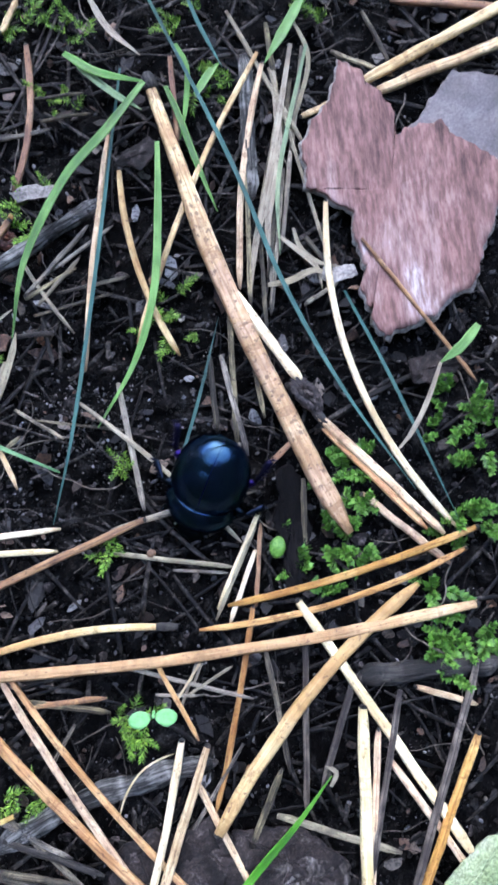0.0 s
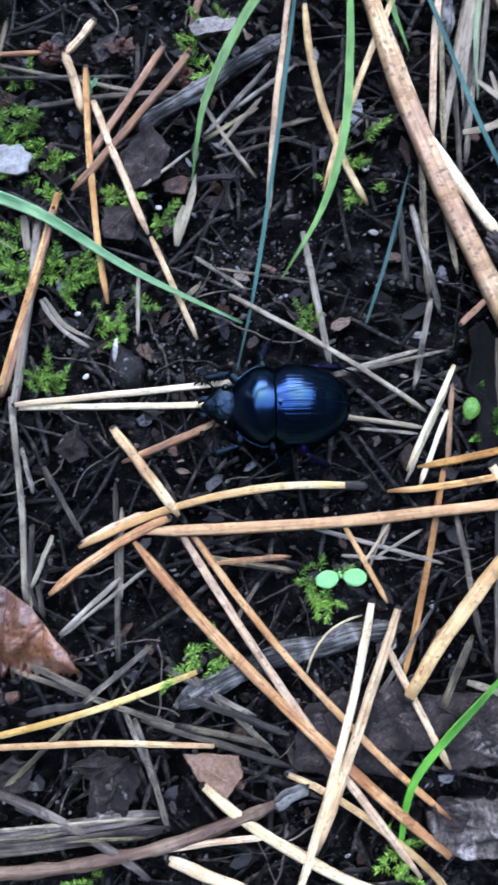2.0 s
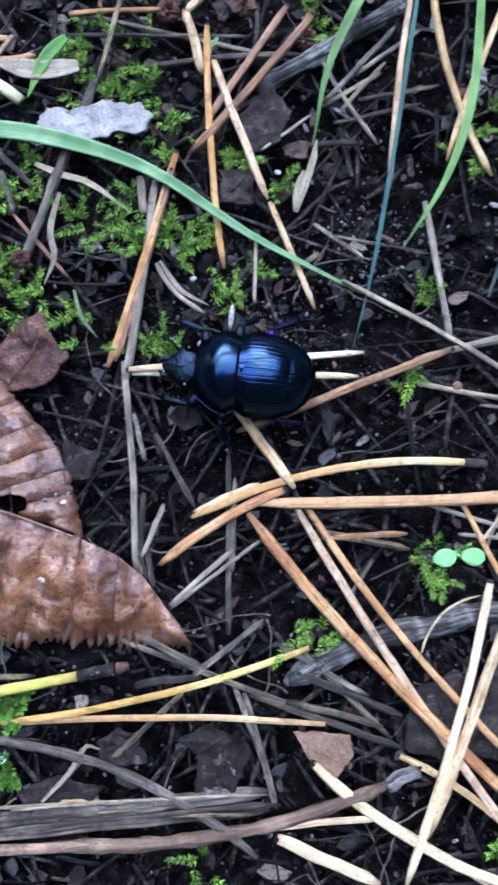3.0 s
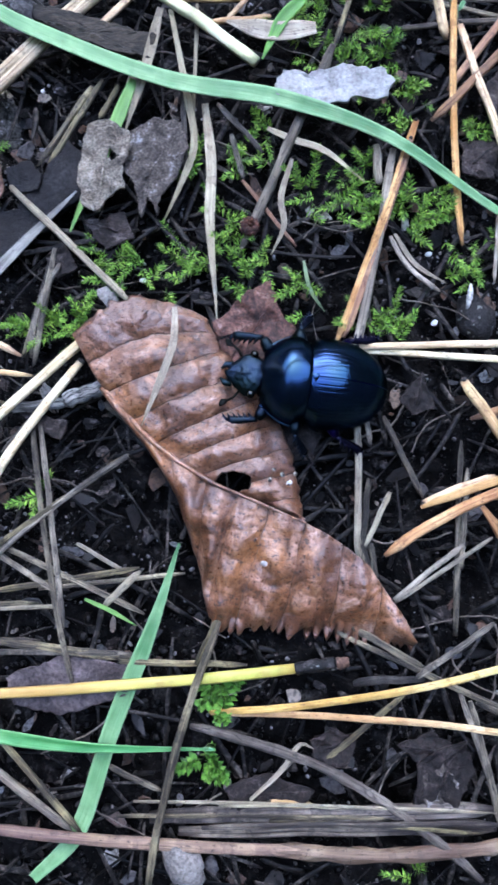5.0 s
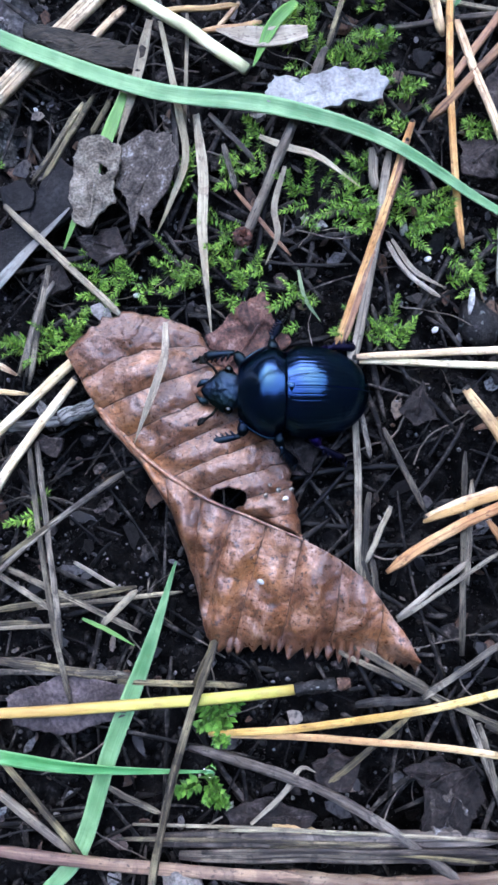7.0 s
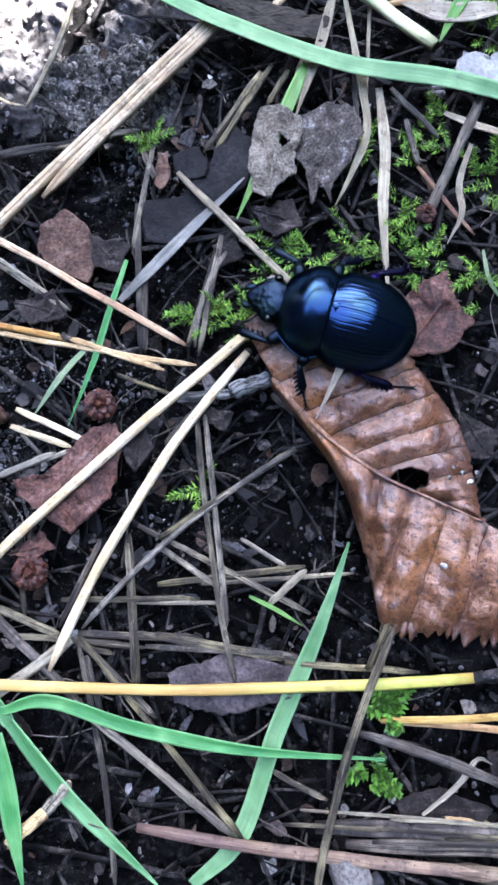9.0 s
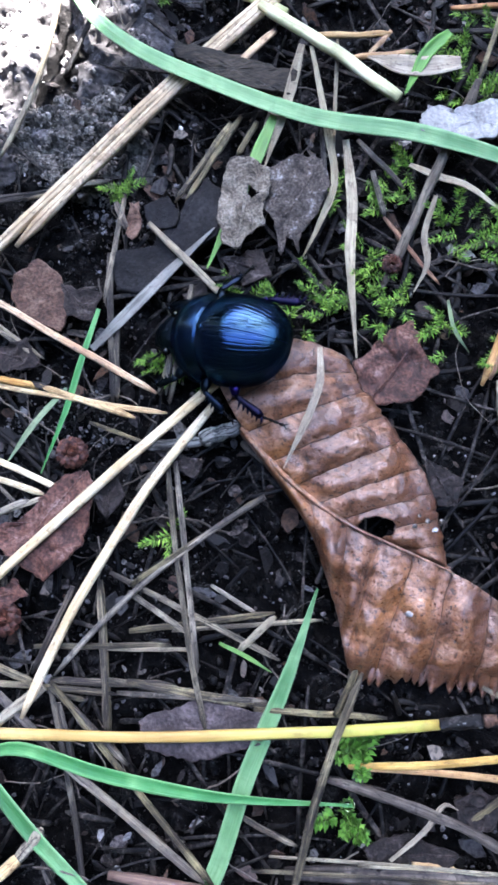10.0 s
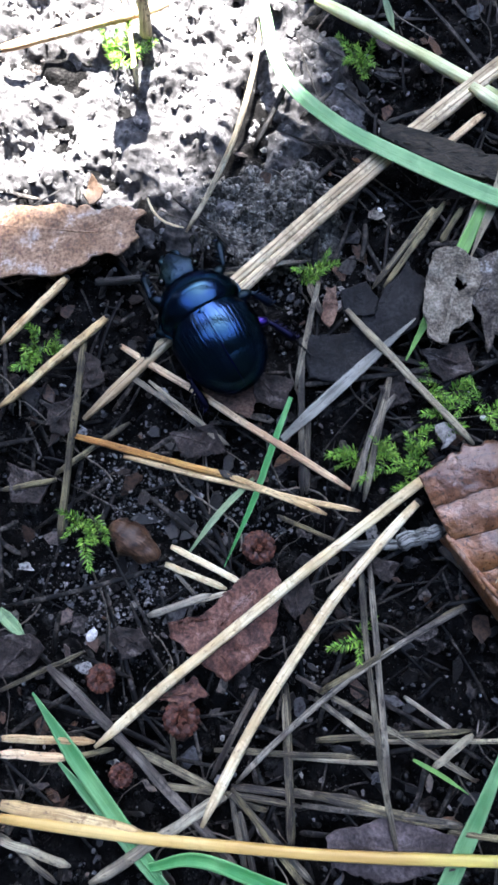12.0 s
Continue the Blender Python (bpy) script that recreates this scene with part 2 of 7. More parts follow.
FLAKE = {
    "bark": patchy_material("pink_bark", [(0.07, 0.036, 0.031), (0.165, 0.083, 0.070), (0.24, 0.128, 0.108), (0.33, 0.215, 0.19), (0.52, 0.45, 0.43)], 6.0, 0.65, 0.35, (1.0, 0.2, 1), spread=0.1, fine_mm=0.6, grit=0.4),
    "bark_grey": patchy_material("grey_bark", [(0.075, 0.064, 0.062), (0.135, 0.115, 0.112), (0.21, 0.182, 0.176)], 5.0, 0.4, 0.06, grit=0.2),
    "bark_dark": patchy_material("dark_bark", [(0.006, 0.0048, 0.003), (0.017, 0.0132, 0.008), (0.045, 0.035, 0.022)], 1.6, 0.6, 0.35, (0.4, 1.2, 1)),
    "bark_black": patchy_material("black_bark", [(0.002, 0.0018, 0.0018), (0.005, 0.0043, 0.0043), (0.016, 0.0138, 0.013)], 2.5, 0.7, 0.4, (1.2, 0.3, 1), spec=0.06),
    "dark_leaf": patchy_material("dark_dead_leaf", [(0.004, 0.0032, 0.0029), (0.015, 0.0110, 0.0098), (0.034, 0.025, 0.021), (0.12, 0.098, 0.089)], 1.8, 0.6, 0.5, spread=0.8, fine_mm=0.28),
    "mauve_leaf": patchy_material("mauve_dead_leaf", [(0.012, 0.0095, 0.009), (0.05, 0.038, 0.036), (0.10, 0.078, 0.075), (0.16, 0.13, 0.125)], 2.6, 0.55, 0.3, spread=0.1, grit=0.4),
    "red_leaf": patchy_material("red_brown_leaf", [(0.012, 0.0065, 0.005), (0.065, 0.028, 0.020), (0.15, 0.068, 0.046), (0.26, 0.175, 0.15)], 2.4, 0.4, 0.4, spread=0.2),
    "tan_leaf": patchy_material("tan_leaf", [(0.11, 0.062, 0.036), (0.20, 0.122, 0.074), (0.28, 0.192, 0.13)], 2.4, 0.5, 0.2, spread=0.15, grit=0.3),
    "oak_leaf": patchy_material("brown_lobed_leaf", [(0.10, 0.052, 0.028), (0.21, 0.118, 0.064), (0.31, 0.19, 0.11), (0.45, 0.39, 0.35)], 3.0, 0.55, 0.15, spread=0.1, speck=(0.10, 0.05, 0.035)),
    "moss_leaf": patchy_material("pale_green_leaf", [(0.22, 0.28, 0.12), (0.34, 0.40, 0.20), (0.45, 0.46, 0.30)], 4.0, 0.5, 0.1),
    "grey_flake": patchy_material("grey_flake", [(0.16, 0.14, 0.12), (0.28, 0.25, 0.215), (0.36, 0.33, 0.29)], 2.0, 0.65, 0.2),
    "lichen": patchy_material("silver_lichen_bark", [(0.13, 0.125, 0.115), (0.28, 0.275, 0.255), (0.43, 0.42, 0.395)], 2.6, 0.7, 0.25, (1, 1, 1), spread=0.05, speck=(0.26, 0.235, 0.21), grit=0.2),
    "grey_leaf": patchy_material("grey_dead_leaf", [(0.03, 0.024, 0.018), (0.13, 0.108, 0.080), (0.25, 0.217, 0.165), (0.36, 0.32, 0.26)], 1.5, 0.65, 0.5, spread=0.05, fine_mm=0.25),
    "mottled_leaf": patchy_material("mottled_grey_leaf", [(0.010, 0.008, 0.007), (0.05, 0.04, 0.032), (0.12, 0.10, 0.082), (0.38, 0.38, 0.37)], 1.6, 0.6, 0.5, spread=0.05, fine_mm=0.25),
    "rotten": patchy_material("rotten_bark", [(0.006, 0.005, 0.0045), (0.035, 0.028, 0.023), (0.12, 0.10, 0.084), (0.30, 0.27, 0.24)], 1.5, 0.65, 0.5, (1, 0.5, 1), fine_mm=0.35),
    "slate": patchy_material("charcoal_bark_plate", [(0.003, 0.0029, 0.003), (0.008, 0.0076, 0.008), (0.024, 0.023, 0.0235)], 3.0, 0.55, 0.3, spread=0.3, spec=0.12),
    "rust_flake": patchy_material("rust_brown_flake", [(0.035, 0.018, 0.012), (0.11, 0.058, 0.037), (0.22, 0.145, 0.105)], 1.5, 0.6, 0.4),
}
BARK = {
    "grey_twig": fibre_material("weathered_twig", (0.32, 0.31, 0.28), (0.075, 0.071, 0.063), (0.016, 0.015, 0.013), (0.006, 0.007, 0.007), rough=0.75, split=0.0, relief=0.8, streaks=12, blotch=0.58, bands=0.14, grain=0.85, ring=0.2),
    "dark_twig": fibre_material("dark_twig", (0.07, 0.062, 0.054), (0.019, 0.016, 0.014), (0.008, 0.007, 0.006), (0.003, 0.005, 0.005), rough=0.7, split=0.0, relief=0.6, streaks=10, bands=0.2, grain=0.6, ring=0.2),
    "pink_twig": fibre_material("red_brown_twig", (0.30, 0.215, 0.155), (0.165, 0.108, 0.076), (0.11, 0.065, 0.05), (0.04, 0.025, 0.02), rough=0.5, split=0.0, relief=0.2, streaks=10, grain=0.5),
    "weather_twig": fibre_material("brown_twig", (0.23, 0.195, 0.155), (0.105, 0.087, 0.066), (0.045, 0.035, 0.03), (0.015, 0.012, 0.011), rough=0.65, split=0.0, relief=0.4, streaks=10, grain=0.6),
}
# Blacker than real soil: shade of the gaps between litter is in the colour.
SOIL = patchy_material("shade_darkened_soil", [(0.0005, 0.0005, 0.0005), (0.0016, 0.0015, 0.0014), (0.0065, 0.006, 0.0057), (0.040, 0.037, 0.034)], 2.2, 0.6, 0.6, spec=0.02, fine_mm=0.3)
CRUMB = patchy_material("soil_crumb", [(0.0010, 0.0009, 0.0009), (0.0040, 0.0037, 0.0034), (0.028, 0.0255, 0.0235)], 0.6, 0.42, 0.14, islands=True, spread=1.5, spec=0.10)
SANDY = patchy_material("sandy_crumb", [(0.05, 0.045, 0.042), (0.13, 0.12, 0.115), (0.28, 0.265, 0.255)], 0.6, 0.6, 0.1, islands=True, spread=1.3)
DRY_SAND = patchy_material("dry_sand", [(0.007, 0.006, 0.0055), (0.06, 0.055, 0.0535), (0.17, 0.158, 0.154)], 4.6, 0.8, 0.2, spread=0.0, spec=0.2, fine_mm=0.6, grit=0.6)
CLOD = patchy_material("dry_clod", [(0.02, 0.018, 0.0145), (0.10, 0.09, 0.076), (0.25, 0.228, 0.195)], 1.6, 0.8, 0.2, spread=0.0, spec=0.2, fine_mm=0.4, grit=0.8)
CRUST_CRUMB = patchy_material("clod_crumb", [(0.022, 0.02, 0.017), (0.085, 0.076, 0.064), (0.28, 0.26, 0.225)], 0.7, 0.6, 0.1, islands=True, spread=1.6)
STUB = patchy_material("black_stub_bark", [(0.003, 0.003, 0.003), (0.012, 0.011, 0.0105), (0.07, 0.064, 0.06)], 0.9, 0.6, 0.3, fine_mm=0.3, speck=(0.17, 0.18, 0.16))
GRAIN = patchy_material("sand_grain", [(0.05, 0.048, 0.048), (0.15, 0.145, 0.142), (0.38, 0.375, 0.375)], 0.4, 0.25, 0.03, islands=True, spread=1.1)
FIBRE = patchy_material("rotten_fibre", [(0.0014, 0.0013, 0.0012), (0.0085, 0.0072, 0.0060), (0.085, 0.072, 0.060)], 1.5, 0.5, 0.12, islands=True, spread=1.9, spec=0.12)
THREAD = patchy_material("root_thread", [(0.05, 0.04, 0.03), (0.12, 0.098, 0.075), (0.25, 0.215, 0.175)], 1.5, 0.6, 0.03, islands=True, spread=1.2)
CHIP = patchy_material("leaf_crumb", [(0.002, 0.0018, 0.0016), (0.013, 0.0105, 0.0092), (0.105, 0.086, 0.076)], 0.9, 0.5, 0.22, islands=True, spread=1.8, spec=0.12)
MOSS = patchy_material("moss_leaf_green", [(0.022, 0.055, 0.010), (0.12, 0.245, 0.030), (0.36, 0.50, 0.085)], 1.8, 0.42, 0.02, islands=True, spread=1.5, grit=0.2)
MOSS_BROAD = patchy_material("broad_moss_green", [(0.025, 0.065, 0.012), (0.085, 0.20, 0.028), (0.20, 0.36, 0.07)], 1.8, 0.4, 0.02, islands=True, spread=1.1, grit=0.2)
SEED = patchy_material("white_seed", [(0.34, 0.32, 0.28), (0.52, 0.50, 0.46), (0.66, 0.65, 0.62)], 0.6, 0.4, 0.05)
SCALE = patchy_material("cone_scale", [(0.012, 0.005, 0.004), (0.055, 0.018, 0.011), (0.15, 0.058, 0.034)], 0.6, 0.45, 0.1, islands=True, spread=0.7)
BUD = patchy_material("black_bud_scale", [(0.008, 0.006, 0.006), (0.03, 0.022, 0.02), (0.10, 0.08, 0.07)], 0.6, 0.5, 0.1, islands=True, spread=1.0)
BUD_BROWN = patchy_material("brown_bud_scale", [(0.016, 0.009, 0.006), (0.055, 0.029, 0.017), (0.12, 0.068, 0.040)], 1.0, 0.38, 0.15, (0.3, 1.2, 1.2), fine_mm=0.25)
COTYLEDON = patchy_material("seed_leaf", [(0.17, 0.44, 0.13), (0.21, 0.50, 0.17), (0.26, 0.55, 0.21)], 1.2, 0.35, 0.02, spread=0.1, grit=0.08)
TREE_BARK = patchy_material("tree_bark", [(0.05, 0.035, 0.028), (0.12, 0.085, 0.065), (0.20, 0.14, 0.11)], 30, 0.8, 6, (1, 1, 0.25), fine_mm=5)
WOODS = patchy_material("far_woods", [(0.006, 0.009, 0.004), (0.017, 0.025, 0.010), (0.036, 0.048, 0.018)], 600, 0.8, 40, fine_mm=80)


def bits_material():
    """Crumbs of many things: each bit takes one of several tones."""
    n = Nodes("mixed_litter")
    pick, loc = n.island(), n.stretch(n.local(), 1 / MM, 1 / MM, 1 / MM)
    tone = n.ramp(pick, (0.0, (0.010, 0.009, 0.0085)), (0.35, (0.022, 0.019, 0.017)), (0.5, (0.075, 0.038, 0.020)), (0.58, (0.045, 0.036, 0.030)), (0.72, (0.085, 0.082, 0.084)), (0.82, (0.13, 0.062, 0.030)), (0.9, (0.17, 0.145, 0.115)), (0.97, (0.30, 0.285, 0.27)))
    grain = n.noise(loc, 2.5, 4, 0.65)
    colour = n.mix(n.ramp(grain, (0.38, (0.85, 0.85, 0.85)), (0.55, (0, 0, 0))), tone, (0.006, 0.005, 0.005))
    n.bump(grain, 0.8, 0.2)
    return n.done(colour, n.math("ADD", 0.3, n.math("MULTIPLY", grain, 0.4)), 0.0, 0.3)


BITS = bits_material()


def leaf_material():
    """Brown leaf: u counts the side veins, v runs from midrib to margin."""
    n = Nodes("brown_dead_leaf")
    uv, loc = n.uv(), n.stretch(n.local(), 1 / MM, 1 / MM, 1 / MM)
    cloud = n.noise(loc, 0.34, 7, 0.70, 0.8)
    fine = n.noise(loc, 2.4, 5, 0.68)
    colour = n.ramp(cloud, (0.38, (0.048, 0.018, 0.008)), (0.455, (0.129, 0.049, 0.018)), (0.52, (0.213, 0.091, 0.038)), (0.585, (0.301, 0.153, 0.089)), (0.67, (0.426, 0.282, 0.212)))
    # streaks that run with the side veins
    streak = n.noise(n.stretch(uv, 3.2, 1.1, 1), 1.0, 5, 0.65, 0.3)
    colour = n.mix(n.ramp(streak, (0.36, (0.800, 0.800, 0.800)), (0.48, (0, 0, 0))), colour, (0.070, 0.026, 0.011))
    colour = n.mix(n.ramp(streak, (0.54, (0, 0, 0)), (0.66, (0.600, 0.600, 0.600))), colour, (0.374, 0.223, 0.155))
    broad = n.noise(loc, 0.10, 3, 0.55, 0.5)
    colour = n.mix(n.ramp(broad, (0.40, (0.600, 0.600, 0.600)), (0.52, (0, 0, 0))), colour, (0.085, 0.033, 0.015))
    colour = n.mix(n.ramp(broad, (0.54, (0, 0, 0)), (0.66, (0.600, 0.600, 0.600))), colour, (0.333, 0.138, 0.044))
    at = n.node("SeparateXYZ", Vector=uv)
    wob = n.math("ADD", at.outputs[0], n.math("MULTIPLY", n.math("SUBTRACT", n.noise(loc, 0.5, 3), 0.5), 0.22))
    away = n.math("ABSOLUTE", n.math("SUBTRACT", n.math("FRACT", n.math("ADD", wob, 0.5)), 0.5))
    vein = n.ramp(away, (0.0, (0.700, 0.700, 0.700)), (0.014, (0.600, 0.600, 0.600)), (0.036, (0, 0, 0)))
    # fine net of small veins between the side veins
    net = n.node("TexVoronoi", Vector=n.stretch(n.local(), 0.9 / MM, 0.9 / MM, 0.9 / MM), Scale=1.0)
    net.feature = "DISTANCE_TO_EDGE"
    mesh = n.ramp(net.outputs["Distance"], (0.02, (0.220, 0.220, 0.220)), (0.08, (0, 0, 0)))
    colour = n.mix(mesh, colour, (0.082, 0.036, 0.019))
    colour = n.mix(n.ramp(fine, (0.36, (0.600, 0.600, 0.600)), (0.50, (0, 0, 0))), colour, (0.053, 0.022, 0.012))
    colour = n.mix(vein, colour, (0.045, 0.018, 0.009))
    spots = n.noise(loc, 1.7, 4, 0.68)
    colour = n.mix(n.ramp(spots, (0.585, (0, 0, 0)), (0.63, (0.850, 0.850, 0.850))), colour, (0.019, 0.009, 0.007))
    # worn, darker margin
    rim = n.math("ADD", at.outputs[1], n.math("MULTIPLY", n.math("SUBTRACT", fine, 0.5), 0.25))
    colour = n.mix(n.ramp(rim, (0.90, (0, 0, 0)), (1.0, (0.600, 0.600, 0.600))), colour, (0.058, 0.025, 0.014))
    crease = n.math("ABSOLUTE", n.math("SUBTRACT", n.noise(loc, 0.5, 3, 0.5, 0.5), 0.5))
    height = n.math("ADD", n.math("MULTIPLY", fine, 0.45), n.math("MULTIPLY", crease, 1.3))
    n.bump(n.math("SUBTRACT", height, n.math("MULTIPLY", n.math("ADD", vein, n.math("MULTIPLY", mesh, 0.4)), 0.6)), 1.0, 0.26)
    return n.done(colour, n.math("ADD", 0.16, n.math("MULTIPLY", fine, 0.3)), 0.0, 0.75)


LEAF = leaf_material()


def water_material():
    n = Nodes("clear_water")
    n.put(n.bsdf.inputs["Transmission Weight"], 1.0)
    n.put(n.bsdf.inputs["IOR"], 1.33)
    return n.done((1, 1, 1), 0.02)


WATER = water_material()


def shell_material(name, colour, rough, mottled=0.0, edge=(0.25, 0.30, 0.28)):
    """Glossy metallic chitin; edge is the tint of its reflections at grazing angles."""
    n = Nodes(name)
    loc = n.stretch(n.local(), 1 / MM, 1 / MM, 1 / MM)
    fine = n.noise(loc, 9.0, 3, 0.6)
    wide = n.noise(loc, 0.35, 2, 0.5)
    c = n.mix(n.ramp(wide, (0.4, (0, 0, 0)), (0.62, (1, 1, 1))), colour, (colour[0] * 1.0, colour[1] * 1.1, colour[2] * 0.7))
    n.bump(n.math("ADD", fine, n.math("MULTIPLY", n.noise(loc, 2.2, 2, 0.5), 0.6)), 0.12 + mottled, 0.06)
    m = n.done(c, n.math("ADD", rough, n.math("MULTIPLY", fine, 0.10)), 0.95, 0.5)
    n.put(n.bsdf.inputs["Specular Tint"], (*edge, 1))
    return m


SHELL = shell_material("blue_black_shell", (0.018, 0.036, 0.088), 0.12)
HEAD_SHELL = shell_material("matt_head_shell", (0.015, 0.024, 0.040), 0.24, 0.6)
LEG_SHELL = shell_material("blue_leg_shell", (0.010, 0.014, 0.026), 0.30, 0.3)
BELLY = shell_material("violet_belly_shell", (0.022, 0.012, 0.10), 0.3, 0.1)
VIOLET = shell_material("violet_leg_shell", (0.009, 0.008, 0.024), 0.32, 0.3)
NECK = shell_material("smooth_neck_shell", (0.018, 0.035, 0.082), 0.16)
HAIR = shell_material("black_bristle", (0.012, 0.012, 0.013), 0.5)
EYE = shell_material("eye_gloss", (0.03, 0.03, 0.035), 0.1)


# ---- helpers for meshes ----
def part(name, bm, material, parent=None, label="", smooth=True):
    """Links a bmesh, given in millimetres, as one mesh object."""
    me = bpy.data.meshes.new(name)
    bmesh.ops.scale(bm, vec=(MM, MM, MM), verts=bm.verts)
    bm.to_mesh(me)
    bm.free()
    me.materials.append(material)
    if smooth:
        me.shade_smooth()
    ob = new(name, me)
    if parent is not None:
        ob.parent = parent
    if label:
        tagged(ob, label)
    return ob


def mesh_part(name, verts, faces, material, parent=None, smooth=False):
    me = bpy.data.meshes.new(name)
    me.from_pydata([tuple(c * MM for c in v) for v in verts], [], faces)
    me.materials.append(material)
    if smooth:
        me.shade_smooth()
    ob = new(name, me)
    if parent is not None:
        ob.parent = parent
    return ob


def ground_height(x, y):
    """Height of the soil at a place, all in millimetres."""
    near = max(0.0, 1 - max(abs(x - 15) - 110, abs(y - 22) - 90, 0) / 300)
    n = noise.noise
    h = 1.9 * n((x / 13, y / 13, 3.1)) + 1.9 * n((x / 4.6, y / 4.6, 7.7)) + 1.0 * n((x / 1.7, y / 1.7, 1.3))
    wide = 60 * n((x / 2500, y / 2500, 0.5)) * (1 - near)
    return -4.3 + h * (0.4 + 0.6 * near) + wide


def place(ob, x, y, z=0.0, rz=0.0):
    ob.matrix_basis = pose(x * MM, y * MM, z * MM, 0, 0, rz)
    return ob


def tube(bm, centres, radii, sides=8, flat=1.0, groove=0.0, rough=0.0, seed=0.0, cap=True, along_mm=1.1, ridges=3.0):
    """A tube through centres; flat squeezes it upwards, groove sinks its upper side. UV: u along in millimetres, v round."""
    uvl = bm.loops.layers.uv.verify()
    ends = bm.loops.layers.uv.get("ends") or bm.loops.layers.uv.new("ends")
    rings, run, runs = [], 0.0, []
    for i, c in enumerate(centres):
        a, b = centres[max(i - 1, 0)], centres[min(i + 1, len(centres) - 1)]
        along = (b - a).normalized()
        side = along.cross(Vector((0, 0, 1)))
        side = side.normalized() if side.length > 1e-4 else Vector((1, 0, 0))
        up = side.cross(along)
        run += (c - centres[i - 1]).length if i else 0.0
        runs.append(run)
        ring = []
        for k in range(sides):
            w = 2 * math.pi * k / sides
            r = radii[i] * (1 + rough * noise.noise((run / along_mm + seed, ridges * math.cos(w), ridges * math.sin(w) + seed)))
            g = 1 - groove if abs(w - math.pi / 2) < 0.3 else 1.0
            ring.append(bm.verts.new(c + side * (math.cos(w) * r) + up * (math.sin(w) * r * flat * g)))
        rings.append(ring)
    for i in range(len(rings) - 1):
        for k in range(sides):
            f = bm.faces.new((rings[i][k], rings[i][(k + 1) % sides], rings[i + 1][(k + 1) % sides], rings[i + 1][k]))
            for loop, (uu, vv) in zip(f.loops, ((runs[i], k), (runs[i], k + 1), (runs[i + 1], k + 1), (runs[i + 1], k))):
                loop[uvl].uv = (uu, abs(1 - 2 * vv / sides))
                loop[ends].uv = (abs(2 * uu / max(run, 1e-6) - 1), 0)
    if cap:
        bm.faces.new(rings[0][::-1])
        bm.faces.new(rings[-1])
    return rings


def spline(points, count):
    """A smooth line through points."""
    pts = [2 * points[0] - points[1], *points, 2 * points[-1] - points[-2]]
    out = []
    for j in range(count):
        s = j / (count - 1) * (len(points) - 1)
        i = min(int(s), len(points) - 2)
        t = s - i
        p0, p1, p2, p3 = pts[i : i + 4]
        out.append(0.5 * (2 * p1 + (p2 - p0) * t + (2 * p0 - 5 * p1 + 4 * p2 - p3) * t * t + (3 * p1 - p0 - 3 * p2 + p3) * t**3))
    return out


# ---- setting ----
def build_ground():
    def steps(lo, hi, fine):
        inner = list(np.arange(lo, hi, fine))
        out, d = [], fine
        v = hi
        while v < 60000:
            out.append(v)
            d *= 1.28
            v += d
        low, d, v = [], fine, lo - fine
        while v > -60000:
            low.append(v)
            d *= 1.28
            v -= d
        return low[::-1] + inner + out

    xs, ys = steps(-76, 106, 0.5), steps(-48, 92, 0.5)
    verts = [(x, y, ground_height(x, y)) for y in ys for x in xs]
    w = len(xs)
    faces = [(j * w + i, j * w + i + 1, (j + 1) * w + i + 1, (j + 1) * w + i) for j in range(len(ys) - 1) for i in range(w - 1)]
    tagged(mesh_part("ground", verts, faces, SOIL, smooth=True), "damp brown crumbly forest soil, blackened to stand in for shade", "soil", kind="structure")


def build_backdrop():
    """Tall woods all round, their crowns leaning in overhead, with a gap of open sky towards the sun."""
    verts, faces, n, m = [], [], 120, 14
    for k in range(n):
        a = 2 * math.pi * k / n
        top = 56 - 29 * math.sin(a) + 7 * noise.noise((3 * math.cos(a), 3 * math.sin(a), 0.3)) + 5 * noise.noise((11 * math.cos(a), 11 * math.sin(a), 2.3))
        for shell in (7000, 8200):
            for i in range(m + 1):
                e = radians(-4 + (min(top, 88) + 4) * i / m)
                r = shell + 350 * noise.noise((6 * math.cos(a), 6 * math.sin(a), i * 0.8))
                verts.append((r * math.cos(a) * math.cos(e), r * math.sin(a) * math.cos(e), r * math.sin(e)))
    w = 2 * (m + 1)
    for k in range(n):
        c, d = k * w, ((k + 1) % n) * w
        for i in range(m):
            faces.append((c + i, d + i, d + i + 1, c + i + 1))
            faces.append((c + m + 1 + i, c + m + 2 + i, d + m + 2 + i, d + m + 1 + i))
        faces.append((c + m, d + m, d + 2 * m + 1, c + 2 * m + 1))
        faces.append((c, c + m + 1, d + m + 1, d))
    tagged(mesh_part("backdrop", verts, faces, WOODS), "dark green woods all round the clearing", "woods", kind="structure")


